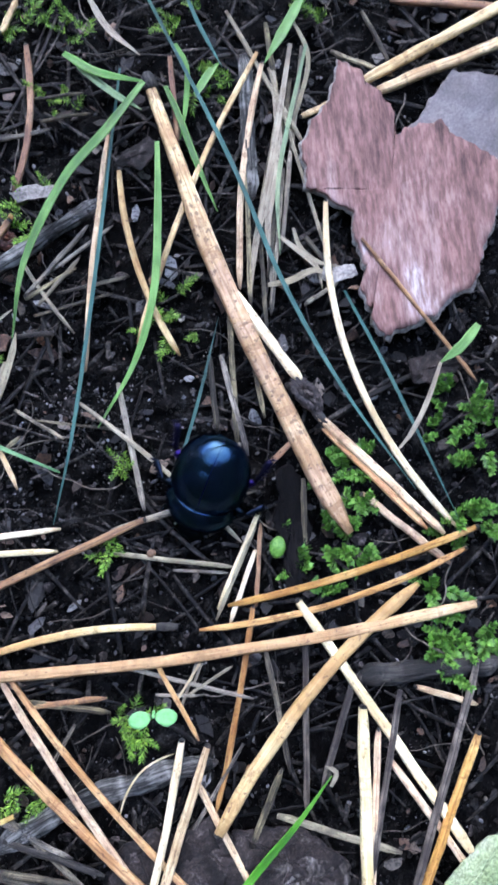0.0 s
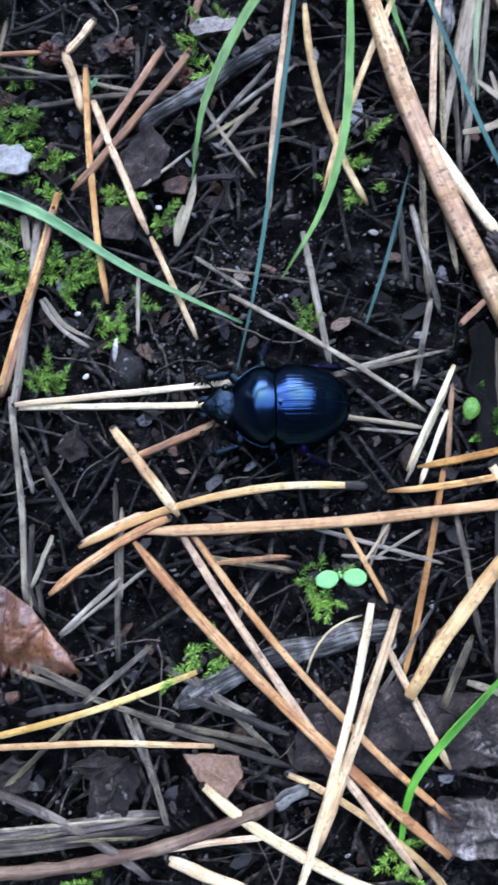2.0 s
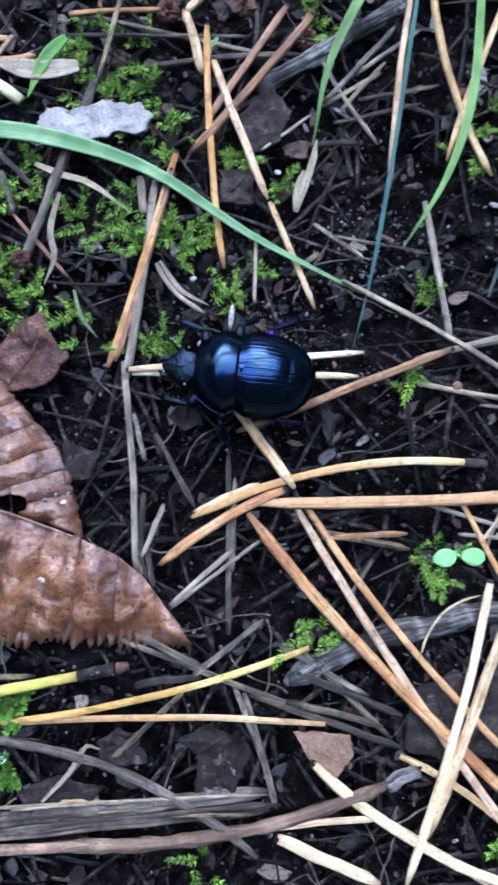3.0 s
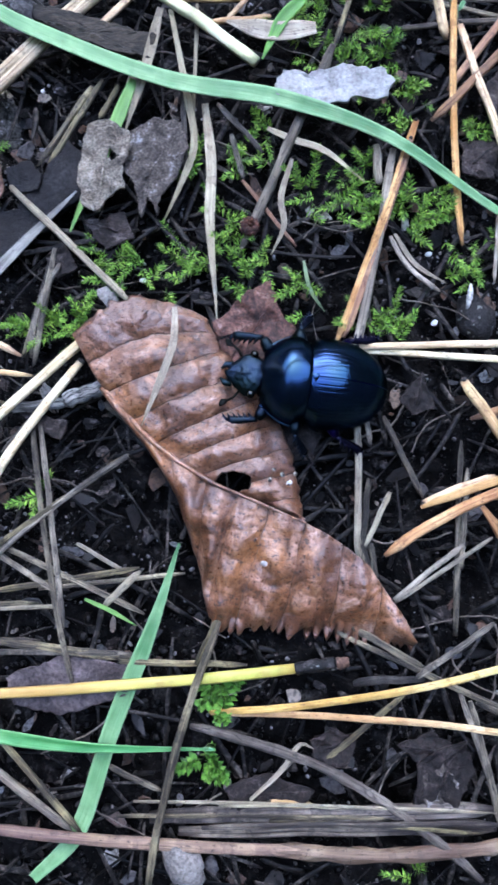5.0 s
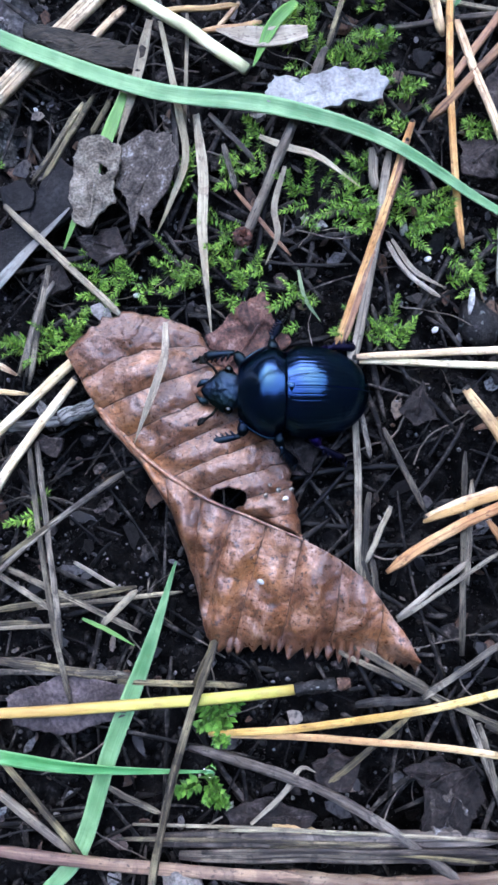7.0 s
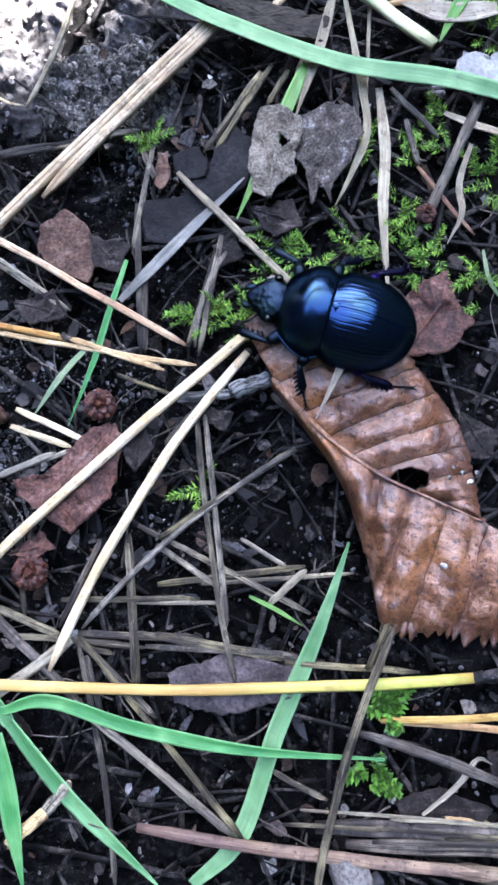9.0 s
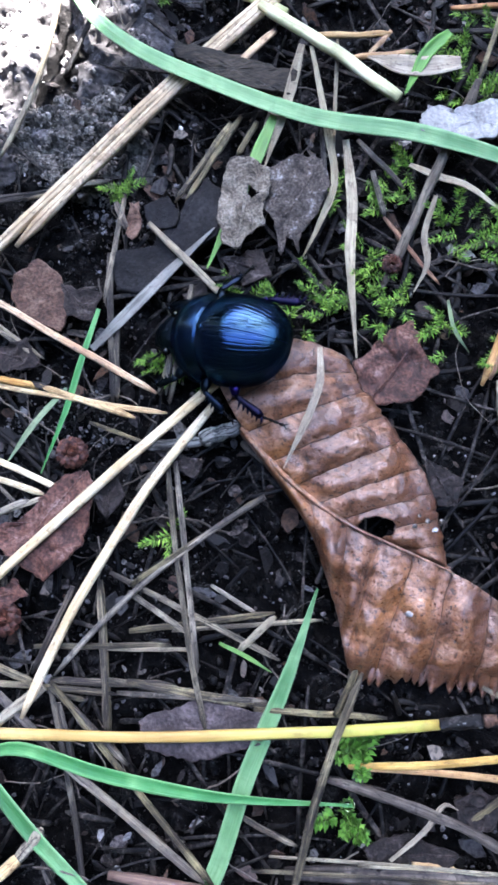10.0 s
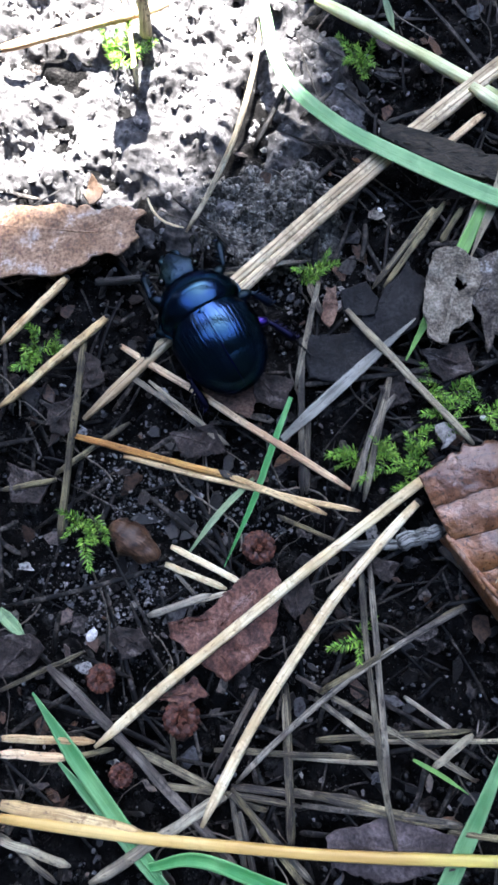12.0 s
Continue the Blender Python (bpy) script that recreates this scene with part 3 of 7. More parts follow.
def build_trees():
    """An unseen leaning dead trunk, added to shade the litter from the sun, and an added standing tree that holds it.
    """
    a, b = Vector((1560, 796, 60)), Vector((-1240, 490, 1410))
    bm = bmesh.new()
    pts = [a.lerp(b, i / 40) for i in range(41)]
    tube(bm, pts, [92 - 14 * i / 40 + 4 * noise.noise((i * 0.6, 0, 0)) for i in range(41)], 24, rough=0.05)
    trunk = tagged(part("leaning_trunk", bm, TREE_BARK), "unseen leaning dead brown trunk added to shade the litter", "tree trunk")
    # Side branch added out of view to cut off the sun patch.
    bm = bmesh.new()
    tube(bm, [Vector((39 + 3 * noise.noise((i * 0.4, 1, 0)), 629 + 16 * i, 796 + 2 * i)) for i in range(17)], [52 - 0.5 * i + 2 * noise.noise((i * 0.5, 3, 0)) for i in range(17)], 20, rough=0.05)
    part("branch", bm, TREE_BARK, trunk, "unseen broken side branch added to bound the sun patch")
    bm = bmesh.new()
    pts = [Vector((-1400 + 10 * noise.noise((i, 0, 0)), 640, -60 + 140 * i)) for i in range(26)]
    tube(bm, pts, [190 + 90 * math.exp(-i * 0.8) - 3 * i for i in range(26)], 28, rough=0.06)
    tagged(part("tree_trunk", bm, TREE_BARK), "unseen brown standing trunk added to hold the leaning one", "tree trunk")


AREA = (-74, 104, -46, 90)


SANDY_SPOTS = ((-49, 56, 21, 1), (30, 20, 9, 0.35), (40, 28, 10, 0.45), (-28, 33, 7, 0.6), (-46, -1, 9, 0.9), (-45, 10, 8, 0.8), (-33, 10, 7, 0.6), (-20, -6, 9, 0.3), (18, 24, 6, 0.3))


def sandiness(x, y):
    """How sandy the soil is at a place: a few pale spots in the dark humus."""
    return max(k * math.exp(-((x - a) ** 2 + ((y - b) * 1.3) ** 2) / (r * r)) for a, b, r, k in SANDY_SPOTS)


def bare(x, y):
    """True on most of the open sandy patch, which carries little litter."""
    return noise.noise((x / 3, y / 3, 4.4)) < 1.5 * math.exp(-(((x + 50) / 22) ** 2 + ((y - 58) / 17) ** 2) ** 2) - 0.55


def build_crumbs():
    rng = random.Random(4)
    phi = (1 + 5**0.5) / 2
    ico = [Vector(v).normalized() for v in ((-1, phi, 0), (1, phi, 0), (-1, -phi, 0), (1, -phi, 0), (0, -1, phi), (0, 1, phi), (0, -1, -phi), (0, 1, -phi), (phi, 0, -1), (phi, 0, 1), (-phi, 0, -1), (-phi, 0, 1))]
    tri = [(0, 11, 5), (0, 5, 1), (0, 1, 7), (0, 7, 10), (0, 10, 11), (1, 5, 9), (5, 11, 4), (11, 10, 2), (10, 7, 6), (7, 1, 8), (3, 9, 4), (3, 4, 2), (3, 2, 6), (3, 6, 8), (3, 8, 9), (4, 9, 5), (2, 4, 11), (6, 2, 10), (8, 6, 7), (9, 8, 1)]

    def lumps(name, count, small, large, material, label, category, mask=None, smooth=False):
        verts, faces = [], []
        while len(verts) < 12 * count:
            x, y = rng.uniform(AREA[0], AREA[1]), rng.uniform(AREA[2], AREA[3])
            if not mask and bare(x, y):
                continue
            if mask and ((x + 50) / 25) ** 2 + ((y - 57) / 19) ** 2 < 1:
                continue
            if mask and rng.random() > sandiness(x, y) ** mask and rng.random() > 0.02:
                continue
            r = small + (large - small) * rng.random() ** 3.5
            q = Euler([rng.uniform(0, 6.3) for _ in range(3)]).to_matrix()
            sx, sy, sz = rng.uniform(0.7, 1.3), rng.uniform(0.7, 1.2), rng.uniform(0.5, 0.9)
            b = len(verts)
            z = ground_height(x, y) + 0.25 * r
            for v in ico:
                k = r * rng.uniform(0.75, 1.2)
                w = q @ Vector((v.x * sx * k, v.y * sy * k, v.z * sz * k))
                verts.append((x + w.x, y + w.y, z + w.z))
            faces += [(b + i, b + j, b + k) for i, j, k in tri]
        tagged(mesh_part(name, verts, faces, material, smooth=smooth), label, category, kind="stuff")

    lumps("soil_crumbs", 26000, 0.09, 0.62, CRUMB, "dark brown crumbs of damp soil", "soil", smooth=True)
    lumps("sandy_crumbs", 13000, 0.05, 0.34, SANDY, "grey sandy crumbs scattered on the soil", "sand", 2.0)
    lumps("sand_grains", 2300, 0.05, 0.34, GRAIN, "pale glinting grains of sand on the soil", "sand", 0.6)


def crust_height(px, py, x, y, rx, ry, rise, seed):
    """Height of a clod's crumbly crust, full of cracks and pits, broken off all round."""
    n = noise.noise
    u, v = (px - x) / rx, (py - y) / ry
    bump = 1.3 * n((px / 5.5, py / 5, seed)) + 0.9 * (0.34 - abs(n((px / 4.5, py / 2.6, seed)))) + 0.28 * (0.36 - abs(n((px / 1.6, py / 1.1, seed)))) + 0.13 * n((px / 0.42, py / 0.42, seed)) + 0.14 * n((px / 0.9, py / 0.8, seed))
    # Groove sunk here to stand in for a narrow shadow across the crust.
    bump -= 1.3 * math.exp(-(((px + 37.8 - 0.11 * (py - 52)) / 0.9) ** 2) - ((py - 53) / 8) ** 4)
    edge = 1.5 * (u * u + v * v) ** 2 + 0.9 * n((px / 6, py / 6, seed + 4))
    return ground_height(px, py) * 0.55 - 1.2 + rise + 1.7 * bump - 1.4 * max(0, edge)


def build_crust(x, y, rx, ry, rise, material, label, seed, crumbs):
    """A clod of dry sandy soil with loose crumbs lying on it."""
    n, step = noise.noise, 0.22
    nx, ny = int(2 * rx / step), int(2 * ry / step)
    verts = []
    for j in range(ny + 1):
        for i in range(nx + 1):
            px, py = x + rx * (2 * i / nx - 1), y + ry * (2 * j / ny - 1)
            verts.append((px + 0.18 * n((px, py, 9)), py + 0.18 * n((py, px, 9)), crust_height(px, py, x, y, rx, ry, rise, seed)))
    w = nx + 1
    faces = [(j * w + i, j * w + i + 1, (j + 1) * w + i + 1, (j + 1) * w + i) for j in range(ny) for i in range(nx)]
    tagged(mesh_part("sandy_crust", verts, faces, material, smooth=True), label, "soil", kind="stuff")
    rng = random.Random(int(seed * 10))
    verts, faces = [], []
    for _ in range(crumbs):
        a, d = rng.uniform(0, 6.3), rng.random() ** 0.5
        px, py = x + rx * 0.9 * d * math.cos(a), y + ry * 0.9 * d * math.sin(a)
        r = 0.08 + 0.5 * rng.random() ** 3
        c = Vector((px, py, crust_height(px, py, x, y, rx, ry, rise, seed) + 0.3 * r))
        b = len(verts)
        for k in range(6):
            t = k * 1.047
            verts.append(c + Vector((math.cos(t) * r * rng.uniform(0.6, 1.3), math.sin(t) * r * rng.uniform(0.6, 1.3), rng.uniform(-0.5, 0.2) * r)))
        verts += [c + Vector((rng.uniform(-0.3, 0.3) * r, rng.uniform(-0.3, 0.3) * r, r * rng.uniform(0.5, 0.9))), c - Vector((0, 0, 0.6 * r))]
        for k in range(6):
            faces += [(b + k, b + (k + 1) % 6, b + 6), (b + (k + 1) % 6, b + k, b + 7)]
    tagged(mesh_part("crust_crumbs", verts, faces, SANDY if material == DRY_SAND else CRUST_CRUMB), "loose crumbs of dry sandy soil", "soil", kind="stuff")


def build_debris():
    rng = random.Random(9)
    verts, faces = [], []
    single = 0
    for _ in range(2300):
        x, y, a = rng.uniform(AREA[0], AREA[1]), rng.uniform(AREA[2], AREA[3]), rng.uniform(0, math.pi)
        if bare(x, y) or rng.random() < 0.85 * sandiness(x, y):
            continue
        length, r, bend = 2.0 + 18 * rng.random() ** 2.4, rng.uniform(0.05, 0.33), rng.uniform(-0.05, 0.05)
        lift, tip = rng.uniform(0.0, 0.6), rng.uniform(-0.25, 0.5)
        lone = length > 9.5 and r > 0.15 and single < 290
        base = Vector((x, y, ground_height(x, y))) if lone else Vector()
        vs, fs = ([], []) if lone else (verts, faces)
        b = len(vs)
        for i in range(9):
            s = i / 8 - 0.5
            px, py = x + math.cos(a) * s * length - math.sin(a) * bend * length * (s * s * 4 - 1), y + math.sin(a) * s * length + math.cos(a) * bend * length * (s * s * 4 - 1)
            z = max(ground_height(px, py) + r * 0.4, -3.2 + lift * 2.6 + tip * s * 2)
            k = r * (0.45 if i in (0, 8) else 1 + 0.35 * noise.noise((px, py, 2.7)))
            for j in range(6):
                w = 2 * math.pi * j / 6
                vs.append(Vector((px - math.sin(a) * math.cos(w) * k, py + math.cos(a) * math.cos(w) * k, z + math.sin(w) * k * (0.3 if j in (1, 2) else 0.7))) - base)
        for i in range(8):
            for j in range(6):
                fs.append((b + i * 6 + j, b + i * 6 + (j + 1) % 6, b + i * 6 + 6 + (j + 1) % 6, b + i * 6 + 6 + j))
        fs += [tuple(b + j for j in range(6))[::-1], tuple(b + 48 + j for j in range(6))]
        if lone:
            single += 1
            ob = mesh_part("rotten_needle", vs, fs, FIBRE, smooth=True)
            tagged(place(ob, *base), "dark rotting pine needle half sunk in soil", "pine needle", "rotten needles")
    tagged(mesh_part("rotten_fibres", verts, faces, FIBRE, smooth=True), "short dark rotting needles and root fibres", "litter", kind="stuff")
    verts, faces = [], []
    for _ in range(240):
        x, y, a, r = rng.uniform(AREA[0], AREA[1]), rng.uniform(AREA[2], AREA[3]), rng.uniform(0, 6.3), rng.uniform(0.035, 0.11)
        z, b = rng.uniform(-2.8, -1.0), len(verts)
        n = rng.randint(8, 16)
        if bare(x, y):
            continue
        for i in range(n):
            a += rng.uniform(-0.35, 0.35)
            x, y = x + 0.8 * math.cos(a), y + 0.8 * math.sin(a)
            h = max(ground_height(x, y) + r, z)
            for j in range(4):
                w = math.pi * j / 2
                verts.append((x - math.sin(a) * math.cos(w) * r, y + math.cos(a) * math.cos(w) * r, h + math.sin(w) * r))
        for i in range(n - 1):
            for j in range(4):
                faces.append((b + i * 4 + j, b + i * 4 + (j + 1) % 4, b + i * 4 + 4 + (j + 1) % 4, b + i * 4 + 4 + j))
    tagged(mesh_part("root_threads", verts, faces, THREAD, smooth=True), "thin pale curling root threads in the soil", "roots", kind="stuff")
    verts, faces = [], []
    for _ in range(1900):
        x, y, a = rng.uniform(AREA[0], AREA[1]), rng.uniform(AREA[2], AREA[3]), rng.uniform(0, 6.3)
        size, tx, ty = 0.25 + 1.7 * rng.random() ** 2.8, rng.uniform(-0.6, 0.6), rng.uniform(-0.6, 0.6)
        n, b = 9, len(verts)
        z = ground_height(x, y) + 0.25
        for side in (0.0, -0.16):
            verts.append((x, y, z + side + 0.12))
            for k in range(n):
                w = a + 2 * math.pi * k / n
                r = size * (0.65 + 0.55 * noise.noise((3 * math.cos(w) + x, 3 * math.sin(w) + y, 0.0)) + rng.uniform(-0.08, 0.08))
                dx, dy = r * math.cos(w), 0.75 * r * math.sin(w)
                verts.append((x + dx, y + dy, z + side + tx * dx + ty * dy))
        for k in range(n):
            k2 = (k + 1) % n
            faces += [(b, b + 1 + k, b + 1 + k2), (b + n + 1, b + n + 2 + k2, b + n + 2 + k), (b + 1 + k, b + n + 2 + k, b + n + 2 + k2, b + 1 + k2)]
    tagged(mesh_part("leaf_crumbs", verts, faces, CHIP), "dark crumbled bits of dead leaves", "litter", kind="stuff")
    verts, faces = [], []
    for _ in range(2600):
        x, y, a = rng.uniform(AREA[0], AREA[1]), rng.uniform(AREA[2], AREA[3]), rng.uniform(0, 6.3)
        if bare(x, y):
            continue
        size, long, tx, ty = 0.16 + 0.75 * rng.random() ** 2.2, rng.uniform(1.0, 2.6), rng.uniform(-0.7, 0.7), rng.uniform(-0.7, 0.7)
        z, b = ground_height(x, y) + 0.3 + 0.5 * rng.random(), len(verts)
        for side in (0.10, -0.12):
            for k in range(6):
                w = k * 1.047 + rng.uniform(-0.3, 0.3)
                dx, dy = size * long * math.cos(w) * rng.uniform(0.7, 1.2), size * math.sin(w) * rng.uniform(0.6, 1.2)
                dx, dy = dx * math.cos(a) - dy * math.sin(a), dx * math.sin(a) + dy * math.cos(a)
                verts.append((x + dx, y + dy, z + side + tx * dx + ty * dy))
        faces += [tuple(b + k for k in range(6)), tuple(b + 11 - k for k in range(6))]
        faces += [(b + k, b + 6 + k, b + 6 + (k + 1) % 6, b + (k + 1) % 6) for k in range(6)]
    tagged(mesh_part("litter_bits", verts, faces, BITS), "small brown, grey and rusty bits of litter", "litter", kind="stuff")


# ---- litter ----
NEEDLE_LABEL = {
    "rose": "dull pinkish brown bare stalk lying on litter",
    "dun": "dull brownish double pine needle across the litter",
    "straw": "dry straw-coloured pine needle lying on soil",
    "pale": "pale cream dry pine needle lying on soil",
    "orange": "orange-brown dry pine needle lying on litter",
    "banded": "thick tan pine needle with brown bands",
    "tipped": "dry pine needle fading from straw to orange",
    "rust": "rusty brown dead pine needle on litter",
    "weather": "dark weathered grey-brown pine needle on soil",
    "plum": "dark plum-brown dead pine needle in a bundle",
    "greyish": "bleached grey straw stalk lying on soil",
    "yellow_stalk": "smooth yellow leaf stalk lying across the litter",
    "pale_green_stem": "pale yellow-green grass stem lying on moss",
}
BLADE_LABEL = {
    "grey": "flat grey dead grass blade lying on soil",
    "fresh": "fresh yellow-green grass blade arching over needles",
    "green": "bright green grass blade bending over the litter",
    "teal": "thin blue-green grass blade over dark soil",
    "pale_green": "faded pale green grass blade on soil",
    "straw_grass": "dry bleached grass blade curling on soil",
}
FLAKE_LABEL = {
    "bark": ("bark_flake", "large pinkish brown flake of pine bark, streaked", "bark"),
    "bark_grey": ("bark_flake", "smooth grey-violet flake of bark", "bark"),
    "bark_dark": ("bark_strip", "dark brown curved strip of bark", "bark"),
    "bark_black": ("bark_strip", "black rotten strip of bark on soil", "bark"),
    "dark_leaf": ("dead_leaf", "dark brown decayed piece of leaf on soil", "leaf"),
    "mauve_leaf": ("dead_leaf", "dull mauve-brown piece of dead leaf on soil", "leaf"),
    "red_leaf": ("dead_leaf", "reddish brown dead leaf flat on soil", "leaf"),
    "tan_leaf": ("dead_leaf", "small tan dead leaf among needles", "leaf"),
    "oak_leaf": ("dead_leaf", "brown lobed dead leaf with pale spots", "leaf"),
    "moss_leaf": ("green_leaf", "pale green broad leaf at the litter's edge", "leaf"),
    "grey_flake": ("bark_chip", "small grey weathered chip on soil", "bark"),
    "lichen": ("bark_chip", "silvery grey papery bark chip on moss", "bark"),
    "grey_leaf": ("dead_leaf", "crumpled grey dead leaf with ragged edge", "leaf"),
    "mottled_leaf": ("dead_leaf", "dark grey dead leaf mottled with pale spots", "leaf"),
    "rotten": ("bark_chunk", "lumpy grey-brown chunk of rotten bark", "bark"),
    "slate": ("bark_plate", "charcoal grey flat plate of bark", "bark"),
    "rust_flake": ("bark_chip", "rusty brown chip of bark", "bark"),
}
COUNT = [0]


def needle(kind, a, b, bend, width, sheath=False):
    """A fallen needle from a to b: flattened, grooved, blunt at its base and pointed at its tip."""
    COUNT[0] += 1
    seed = COUNT[0] * 1.7
    a, b = Vector(a), Vector(b)
    d = b - a
    side = Vector((-d.y, d.x, 0)).normalized()
    n = max(8, min(30, int(d.length / 1.6)))
    bm = bmesh.new()
    centres, radii = [], []
    for i in range(n + 1):
        s = i / n
        p = a + d * s + side * (bend * 4 * s * (1 - s) + 0.13 * width * noise.noise((s * 4.5, seed, 0)))
        r = width / 2 * (0.94 + (0.13 if kind in ("weather", "greyish", "plum") else 0.10) * noise.noise((s * 5, seed, 4)))
        r *= min(1, (0.5 + 1.3 * s) if kind == "banded" and sheath else 0.72 + 2.5 * s, (0.9 if kind in ("yellow_stalk", "pale_green_stem") else 0.38) + 9.0 * (1 - s))
        p.z = max(p.z + 0.25 * noise.noise((s * 2.5, seed, 9)), ground_height(p.x, p.y) + 0.35 * r)
        centres.append(p - a)
        radii.append(r)
    tube(bm, centres, radii, 12, 0.82, 0.28, 0.10, seed)
    name = {"yellow_stalk": "leaf_stalk", "pale_green_stem": "grass_stem", "greyish": "straw_stalk"}.get(kind, "pine_needle")
    ob = part(name, bm, NEEDLE[kind])
    tagged(ob, NEEDLE_LABEL[kind], "stalk" if name != "pine_needle" else "pine needle", "fallen needles and straw")
    if sheath:
        bm = bmesh.new()
        way = (centres[1] - centres[0]).normalized()
        tube(bm, [way * (0.5 * i - 0.9) for i in range(6)], [width * k * (0.55 if kind == "banded" else 0.8) for k in (0.34, 0.58, 0.62, 0.66, 0.6, 0.56)], 12, 0.8, 0, 0.45, seed, True, 0.5)
        part("sheath", bm, BARK["dark_twig"], ob, "dark scaly sheath at the base")
    elif width > 0.75 and kind in ("straw", "pale", "orange", "tipped", "banded", "rust"):
        bm = bmesh.new()
        way = (centres[1] - centres[0]).normalized()
        tube(bm, [centres[0] + way * k for k in (-0.22, -0.1, 0.05, 0.2)], [radii[0] * k for k in (0.55, 0.95, 1.05, 1.03)], 10, 0.84, 0, 0.15, seed)
        part("base", bm, BARK["dark_twig"], ob, "dark blunt base")
    if kind == "yellow_stalk":
        way = (centres[-1] - centres[-2]).normalized()
        bm = bmesh.new()
        tube(bm, [centres[-1] + way * (0.28 * i - 0.1) for i in range(15)], [width * (0.5 + 0.10 * noise.noise((i * 0.7, 4.4, 0)) + 0.03 * (i > 9)) for i in range(15)], 20, 0.85, 0, 0.35, seed, True, 0.7, 2.2)
        part("stub", bm, STUB, ob, "black rough stub at the end of the stalk")
        bm = bmesh.new()
        tube(bm, [centres[-1] + way * (4.0 + 0.25 * i) for i in range(6)], [width * k for k in (0.46, 0.5, 0.48, 0.45, 0.42, 0.36)], 16, 0.85, 0, 0.4, seed + 3, True, 0.6, 2.2)
        part("scar", bm, FLAKE["rust_flake"], ob, "pinkish brown torn end")
    return place(ob, *a)


def twig(kind, a, b, bend, width):
    """A stick with rough bark, knuckles and broken ends."""
    COUNT[0] += 1
    seed = COUNT[0] * 2.3
    a, b = Vector(a), Vector(b)
    d = b - a
    side = Vector((-d.y, d.x, 0)).normalized()
    n = max(12, min(90, int(d.length / 0.32)))
    bm = bmesh.new()
    centres, radii = [], []
    for i in range(n + 1):
        s = i / n
        p = a + d * s + side * (bend * 4 * s * (1 - s) + 0.18 * width * noise.noise((s * 4, seed, 0)))
        r = width / 2 * (0.92 + 0.13 * noise.noise((s * d.length / 3.5, seed, 4)) - 0.10 * s) * min(1, 0.6 + 6 * s, 0.5 + 6 * (1 - s))
        p.z = max(p.z, ground_height(p.x, p.y) + 0.3 * r)
        centres.append(p - a)
        radii.append(r)
    tube(bm, centres, radii, 30, 0.85, 0, 0.38, seed, True, 2.2, 3.6)
    ob = part("twig", bm, BARK[kind])
    if width > 1.1:
        for end, way in ((0, -1), (-1, 1)):
            along = (centres[end] - centres[1 if end == 0 else -2]).normalized()
            bm = bmesh.new()
            tube(bm, [centres[end] + along * k * width for k in (-0.12, 0.04, 0.16, 0.26)], [radii[end] * k for k in (0.9, 0.86, 0.62, 0.2)], 14, 0.85, 0, 0.55, seed + way, True, 0.5, 2.4)
            part("broken_end", bm, FLAKE["rotten"] if kind == "grey_twig" else BARK[kind], ob, "splintered broken end")
    word = {"grey_twig": "weathered grey twig with cracked bark", "dark_twig": "dark rotten twig half sunk in soil", "pink_twig": "smooth reddish brown twig on needles", "weather_twig": "thin brown twig among needles"}[kind]
    tagged(ob, word, "twig", "twigs")
    return place(ob, *a)


